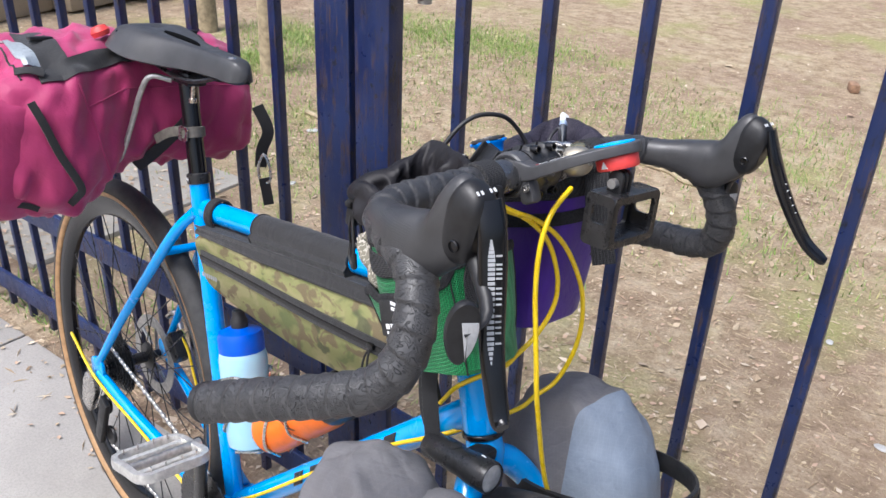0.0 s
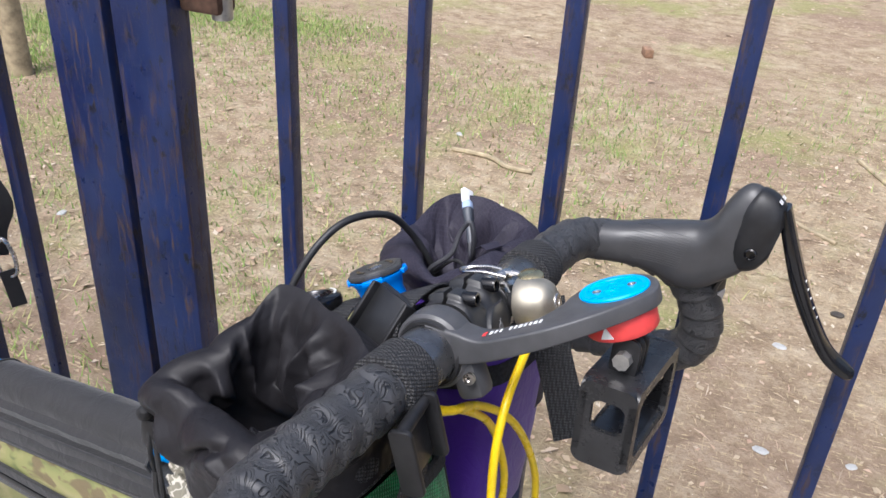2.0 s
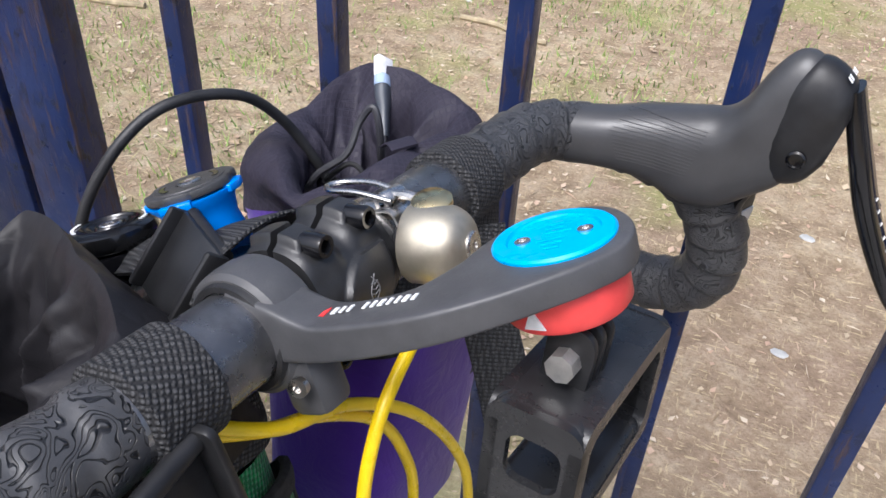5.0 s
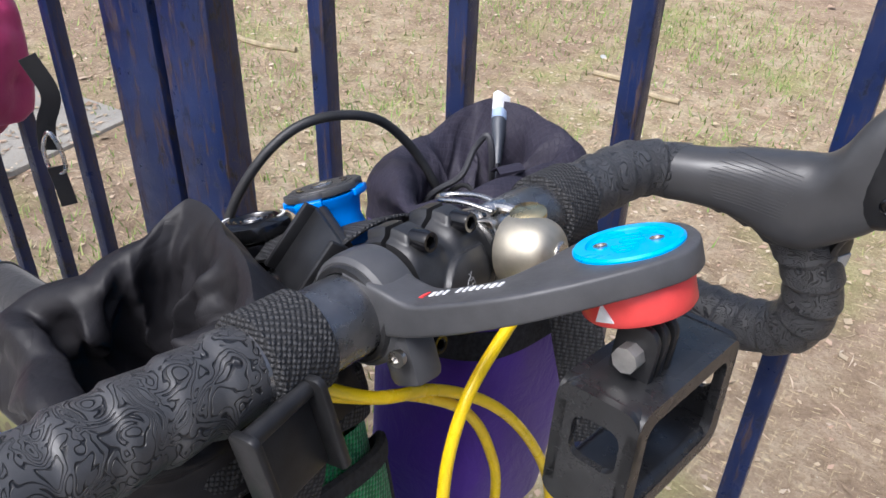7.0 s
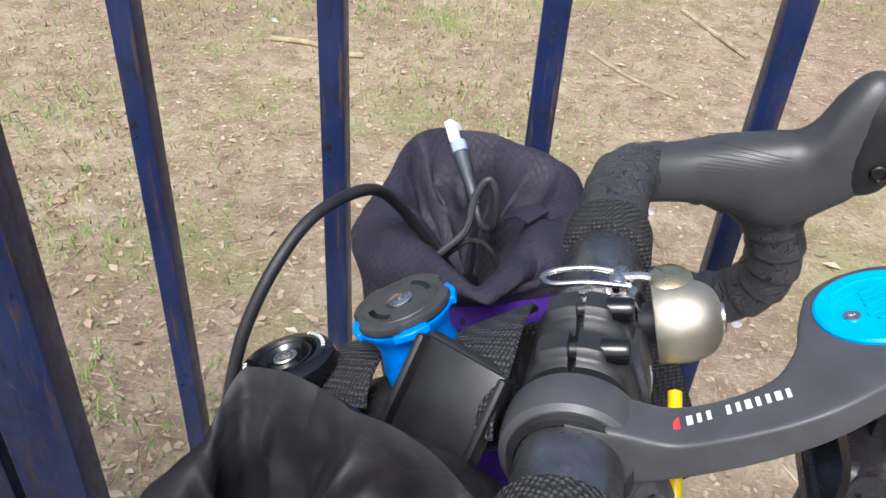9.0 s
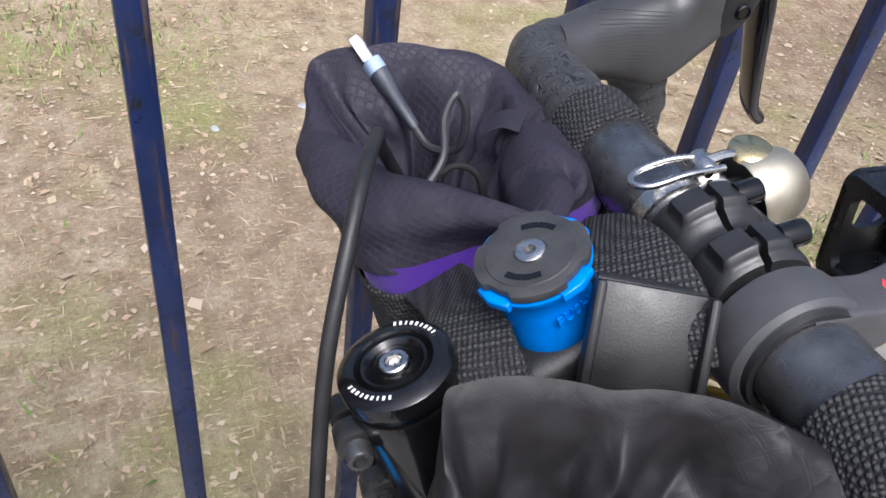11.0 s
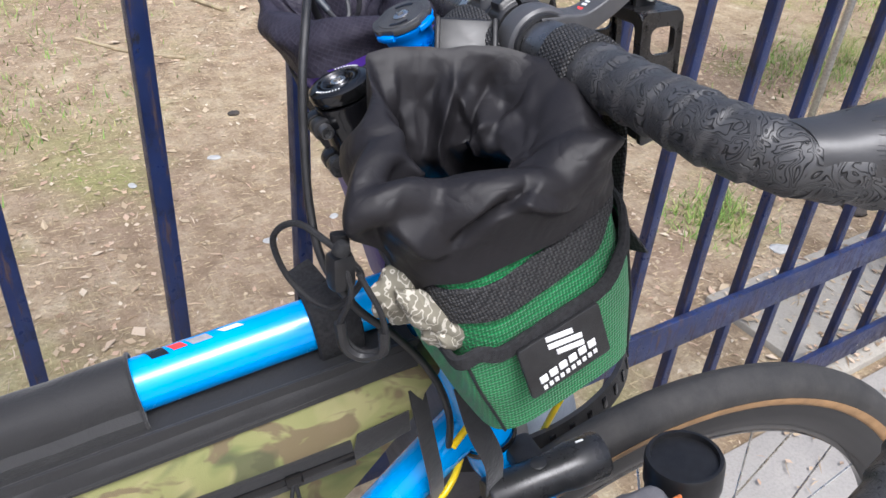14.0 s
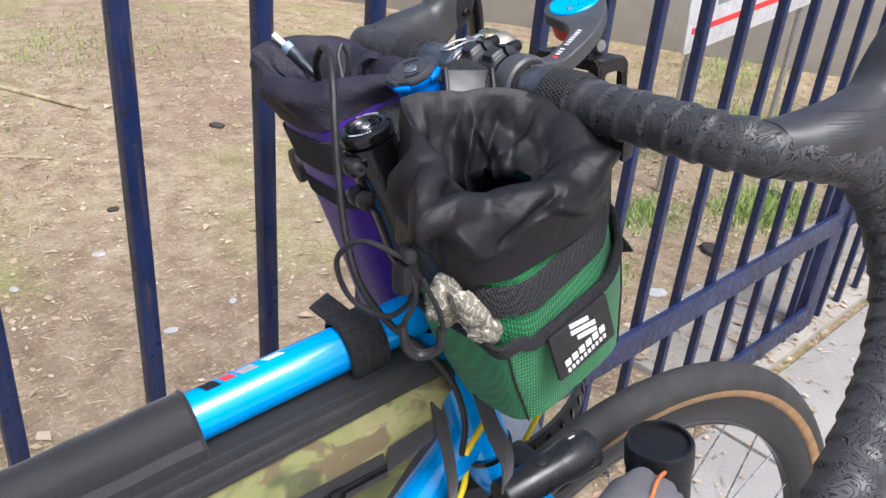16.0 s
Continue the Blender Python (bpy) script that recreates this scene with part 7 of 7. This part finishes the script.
# saddlebag
bag = thing("saddlebag", "large burgundy nylon saddlebag with black straps", "bag", (-0.745, -0.04, 0.735))
def bag_section(y):
    """Size and shift of the bag's cross-section at a place along it: fuller and lower at the near end."""
    ys = [-0.262, -0.250, -0.225, -0.190, -0.140, -0.100, -0.060, 0.0, 0.080, 0.140, 0.178, 0.192]
    size = float(np.interp(y, ys, [0.62, 0.84, 1.00, 1.10, 1.13, 1.06, 0.94, 0.88, 0.90, 0.90, 0.78, 0.5]))
    return size, float(np.interp(y, [-0.26, -0.14, -0.04, 0.19], [0.020, 0.016, -0.012, -0.006])), float(np.interp(y, [-0.26, -0.15, -0.05, 0.19], [-0.022, -0.018, 0.012, 0.010]))


def bag_point(y, w, out=0.0015):
    c, d = spow(math.cos(w), 0.72), spow(math.sin(w), 0.72)
    k, dx, dz = bag_section(y)
    q = V((0.116 * c, y, 0.110 * d))
    fold = creased(q, 61, 0.0055, 5) + crumple(q, 6, 0.007, 0.002, 11.0)
    return V((-0.748 + dx + (0.116 * k + fold + out) * c - 0.02 * d, y, 0.852 + dz + (0.110 * k + fold + out) * d))


rings = [[bag_point(y, 2 * math.pi * j / 96, 0.0) for j in range(96)] for y in np.linspace(-0.262, 0.192, 84)]
bag_body = part("bag_body", loft(rings), burgundy_cloth, bag, "", 80)


def bag_patch(y0, y1, w0, w1, out, n=12):
    """A strip of cloth lying on the bag between two places along it and two angles round it."""
    rings = []
    for i in range(n + 1):
        y = y0 + (y1 - y0) * i / n
        lo = [bag_point(y, w0 + (w1 - w0) * k / 6, out) for k in range(7)]
        hi = [bag_point(y, w0 + (w1 - w0) * k / 6, out + 0.002) for k in range(6, -1, -1)]
        rings.append(lo + hi)
    return loft(rings)


part("front_band", bag_patch(-0.182, 0.130, 0.66, 0.96, 0.0012, 40), black_cloth, bag_body)
for y in (-0.150, 0.100):
    part("lid_strap", bag_patch(y - 0.020, y + 0.016, 0.92, 1.75, 0.001, 4), black_cloth, bag_body)
    part("strap_buckle", rbox((0.016, 0.034, 0.006), axes(bag_point(y, 1.45, 0.006), (1, 0, 0.1), (0, 1, 0)), 0.002), black_plastic, bag_body)
refl = plain("reflector_tape", (0.42, 0.46, 0.48), 0.35, 0.3, 0.1, 200, 0.1)
part("reflective_patch", bag_patch(-0.196, -0.171, 0.95, 1.65, 0.001, 4), refl, bag_body)
part("lid_seam", sweep([(*bag_point(-0.205, w, 0.0005), 0.0016) for w in np.linspace(2.0, 0.75, 14)], 6), black_cloth, bag_body)
part("front_seam", sweep([(*bag_point(y, 0.25, 0.0004), 0.0012) for y in np.linspace(-0.12, 0.15, 16)], 6), burgundy_cloth, bag_body)
part("end_seam", sweep([(*bag_point(-0.112 - 0.03 * math.sin(w * 1.5), w, 0.0004), 0.0014) for w in np.linspace(0.55, -1.1, 16)], 6), burgundy_cloth, bag_body)
# side pocket on the near end: a full pouch, a pointed flap with black binding and a slanting strap
pk_c = V((-0.690, -0.232, 0.812))
pocket_s = part("side_pocket", crumpled(4, pk_c, (0.078, 0.066, 0.098), Euler((0.0, 0.0, 0.15)).to_matrix().to_4x4(), 64, 0.14, 1.1, 3.2), burgundy_cloth, bag, "", 80)
part("pocket_strap", ribbon([(-0.612, -0.2046, 0.9003), (-0.602, -0.1916, 0.8692), (-0.5965, -0.1739, 0.8254), (-0.5905, -0.1491, 0.7765), (-0.594, -0.1545, 0.7600), (-0.599, -0.1628, 0.7490)], 0.0115, 0.0030, (1, -0.3, 0.1)), black_cloth, pocket_s)
part("pocket_binding", ribbon([(-0.655, -0.2100, 0.9330), (-0.648, -0.1925, 0.9365), (-0.639, -0.1752, 0.9330)], 0.012, 0.0030, (0.6, -0.2, 0.8)), black_cloth, pocket_s)
part("pocket_binding", ribbon([(-0.6205, -0.2330, 0.7520), (-0.6150, -0.2155, 0.7480), (-0.6130, -0.2021, 0.7420)], 0.009, 0.0030, (1, -0.3, 0)), black_cloth, pocket_s)
part("under_strap", ribbon([(-0.668, -0.030, 0.770), (-0.655, -0.004, 0.796), (-0.640, 0.030, 0.836), (-0.634, 0.050, 0.862)], 0.020, 0.0030, (1, 0, 0.2)), black_cloth, bag_body)
# metal strut, leather strap and clip
for e in (-1, 1):
    part("support_strut", cable([(-0.585, e * 0.012, 0.930), (-0.604, e * 0.036, 0.932), (-0.616, e * 0.046, 0.905), (-0.628, e * 0.056, 0.850), (-0.646, e * 0.066, 0.795), (-0.690, e * 0.068, 0.772)], 0.0042, 8), dull_alloy, bag, "bent steel support strut")
lst = seat_top + SP * 0.072
lb = part("leather_strap", band(lst, SP, 0.0145, 0.0145, 0.016, 0.003), leather, bag, "brown leather strap with a buckle")
part("strap_end", ribbon([lst + V((-0.012, -0.012, 0)), lst + V((-0.050, -0.016, -0.014)), lst + V((-0.085, -0.018, -0.034))], 0.015, 0.003, (0.1, -1, 0)), leather, lb)
bkl = axes(lst + V((0.004, -0.0185, 0.0)), (1, 0.2, 0), SP)
part("strap_buckle", framed(0.018, 0.022, 0.0026, 0.011, 0.015, bkl, 0.003), silver, lb)
clip = thing("carabiner", "steel clip on a black webbing end under a saddlebag", "clip", (-0.600, 0.155, 0.77))
part("webbing_end", ribbon([(-0.606, 0.152, 0.875), (-0.592, 0.166, 0.835), (-0.598, 0.160, 0.800), (-0.596, 0.158, 0.770)], 0.020, 0.002, (1, -0.5, 0)), black_cloth, clip)
part("ring", sweep([(*p, 0.0026) for p in cat([(-0.586, 0.156, 0.795), (-0.578, 0.164, 0.775), (-0.582, 0.168, 0.748), (-0.592, 0.158, 0.745), (-0.594, 0.152, 0.772)], 6, True)], 10, closed=True), silver, clip)
part("webbing_tail", ribbon([(-0.588, 0.160, 0.752), (-0.584, 0.164, 0.730), (-0.580, 0.168, 0.705)], 0.018, 0.002, (1, -0.5, 0)), black_cloth, clip)
tail_light = thing("tail_light", "small red rubber lamp strapped behind the saddle", "light", (-0.712, -0.058, 0.975))
part("lamp_body", lathe([(0, -0.006), (0.013, -0.005), (0.015, 0.002), (0.011, 0.010), (0, 0.012)], along((-0.716, -0.062, 0.975), (-0.3, -0.3, 0.9)), 20), red_plastic, tail_light)
bungee = thing("bungee_hook", "black bungee cord with a hook behind the bag", "cord", (-0.80, -0.30, 0.70))
part("cord", cable([(-0.80, -0.26, 0.745), (-0.82, -0.29, 0.722), (-0.86, -0.285, 0.700), (-0.835, -0.22, 0.700), (-0.80, -0.16, 0.690), (-0.78, -0.10, 0.66)], 0.0030), cord_black, bungee)

# ---- beyond the fence ----
def scrap(name, label, category, x, y, size, material, seed, flat=0.25):
    t = thing(name, label, category, (x, y, ground_height(x, y) - 0.002), Matrix())
    part("piece", crumpled(seed, (x, y, ground_height(x, y) + size * flat * 0.5), (size, size * 0.7, size * flat), Euler((0, 0, seed)).to_matrix().to_4x4(), 20, 0.5, 1.4), material, t)
    return t


paper = plain("paper_white", (0.40, 0.40, 0.385), 0.7, 0, 0.15, 60, 0.2)
char = plain("dark_scrap", (0.045, 0.038, 0.032), 0.8, 0, 0.3, 60, 0.4)
for i, (x, y, s) in enumerate(((-0.901, 2.75, 0.03), (0.427, 1.233, 0.028), (-2.16, 1.9, 0.045), (-1.78, 1.41, 0.03), (0.451, 1.707, 0.03), (0.623, 1.278, 0.022), (0.203, 1.641, 0.022), (1.62, 0.62, 0.05))):
    scrap("paper_scrap", "white paper scrap lying on dry earth", "litter", x, y, s * 0.62, paper, i + 2, 0.16)
for i, (x, y, s) in enumerate(((1.99, 0.66, 0.07), (1.25, 2.46, 0.05), (0.60, 1.95, 0.03), (2.6, 0.75, 0.05))):
    scrap("dark_clod", "dark clod lying among dead leaves", "clod", x, y, s * 0.6, char, i + 20, 0.4)
for path, r in (([(-0.86, 2.57), (-0.70, 2.56), (-0.60, 2.50), (-0.50, 2.50)], 0.011), ([(0.70, 3.30), (0.80, 3.07), (0.90, 2.85)], 0.010), ([(-2.35, 2.05), (-2.10, 2.02), (-1.90, 2.06)], 0.012), ([(0.30, 2.75), (0.45, 2.55), (0.60, 2.42)], 0.007)):
    st = thing("stick", "bare dry stick lying on the earth", "stick", (*path[0], ground_height(*path[0])), Matrix())
    part("wood_piece", cable([(x, y, ground_height(x, y) + r * 0.8) for x, y in path], r, 6, 8), wood, st)
br = thing("brick_piece", "small brown brick piece on dry earth", "brick", (-0.405, 4.5, ground_height(-0.405, 4.5)), Matrix())
part("piece", rbox((0.05, 0.10, 0.05), Matrix.Translation((-0.405, 4.5, 0.01)) @ Matrix.Rotation(0.4, 4, "Z"), 0.008), plain("brick_brown", (0.25, 0.15, 0.09), 0.9, 0, 0.3, 40, 0.6), br)

# weathered round posts and a low stone kerb far behind
for x, y, r in ((-4.04, 2.80, 0.07), (-3.0, 2.41, 0.055)):
    p = thing("timber_post", "weathered round timber post standing in earth", "post", (x, y, 0), Matrix())
    part("trunk", lathe([(r * 1.05, -0.05), (r, 0.2), (r * 0.98, 1.3), (r * 0.9, 1.33), (0, 1.34)], Matrix.Translation((x, y, 0)), 20), wood, p)
kerb = thing("stone_wall", "low sandstone block wall behind earth", "wall", (-5.6, 3.0, 0), Matrix(), kind="structure")
rnd = random.Random(3)
for j in range(3):
    for i in range(14):
        m = Matrix.Translation((-5.3 - 0.05 * j, 0.2 + 0.62 * i + 0.3 * (j % 2), 0.14 + 0.29 * j)) @ Matrix.Rotation(0.25 + rnd.uniform(-0.02, 0.02), 4, "Z")
        part("stone", rbox((0.40, 0.60, 0.275), m, 0.02), sandstone, kerb)

# concrete apron by the far post, wall and notice board
apron = thing("concrete_apron", "worn pale concrete apron under the fence", "pavement", (2.2, 0.4, 0), Matrix(), kind="structure")
part("slab", rbox((2.6, 0.34, 0.05), Matrix.Translation((2.55, 0.385, -0.022)), 0.008), pale_concrete, apron)
part("slab", rbox((1.7, 0.9, 0.05), Matrix.Translation((-2.75, 0.82, -0.022)) @ Matrix.Rotation(0.04, 4, "Z"), 0.008), pale_concrete, apron)
wall = thing("wall_far", "pale weathered concrete wall beyond the fence", "wall", (4.55, 1.95, 0), Matrix(), kind="structure")
wm = Matrix.Translation((4.55, 1.95, 0.6)) @ Matrix.Rotation(radians(-61), 4, "Z")
part("wall_panel", rbox((7.0, 0.2, 1.4), wm, 0.02), pale_concrete, wall)
sign = thing("notice_sign", "white notice board with red border and faded writing", "sign", (2.62, 1.04, 0.0), Matrix())
sm = axes((2.62, 1.02, 0.86), (0.83, 0, 0.093), (0, 0, 1))
sign_white = plain("sign_white", (0.72, 0.72, 0.72), 0.5, 0, 0.1, 30, 0.05)
board = part("board", rbox((0.94, 0.60, 0.006), sm, 0.002), sign_white, sign)
side = -1 if (sm.to_3x3() @ V((0, 0, 1))).y > 0 else 1
for y, w, h, mt in ((-0.225, 0.88, 0.020, red_print), (0.265, 0.88, 0.020, red_print)):
    part("border_bar", rbox((w, h, 0.002), sm @ Matrix.Translation((0, y, side * 0.004)), 0), mt, board)
for k, w in enumerate((0.60, 0.76, 0.70, 0.80, 0.56)):
    part("writing_bar", rbox((w, 0.026 if k < 2 else 0.018, 0.002), sm @ Matrix.Translation((0, -0.15 + 0.062 * k, side * 0.004)), 0), grey_print, board)
for e in (-0.40, 0.40):
    q = sm @ V((e, -0.30, 0))
    part("sign_post", pipe((q.x, q.y + 0.018, -0.02), (q.x, q.y + 0.018, 1.15), 0.012), dull_alloy, sign)
# latch on the gate post
latch = thing("gate_latch", "rusty steel latch on a blue fence post", "latch", (-0.262, FY, 1.06), Matrix())
rusty = plain("rusty_steel", (0.10, 0.055, 0.035), 0.85, 0.2, 0.4, 60, 0.6)
part("latch_body", rbox((0.045, 0.030, 0.050), Matrix.Translation((-0.266, FY + 0.02, 1.092)), 0.005), rusty, latch)
part("latch_bolt", pipe((-0.25, FY + 0.02, 1.062), (-0.25, FY + 0.02, 1.10), 0.010), dull_alloy, latch)
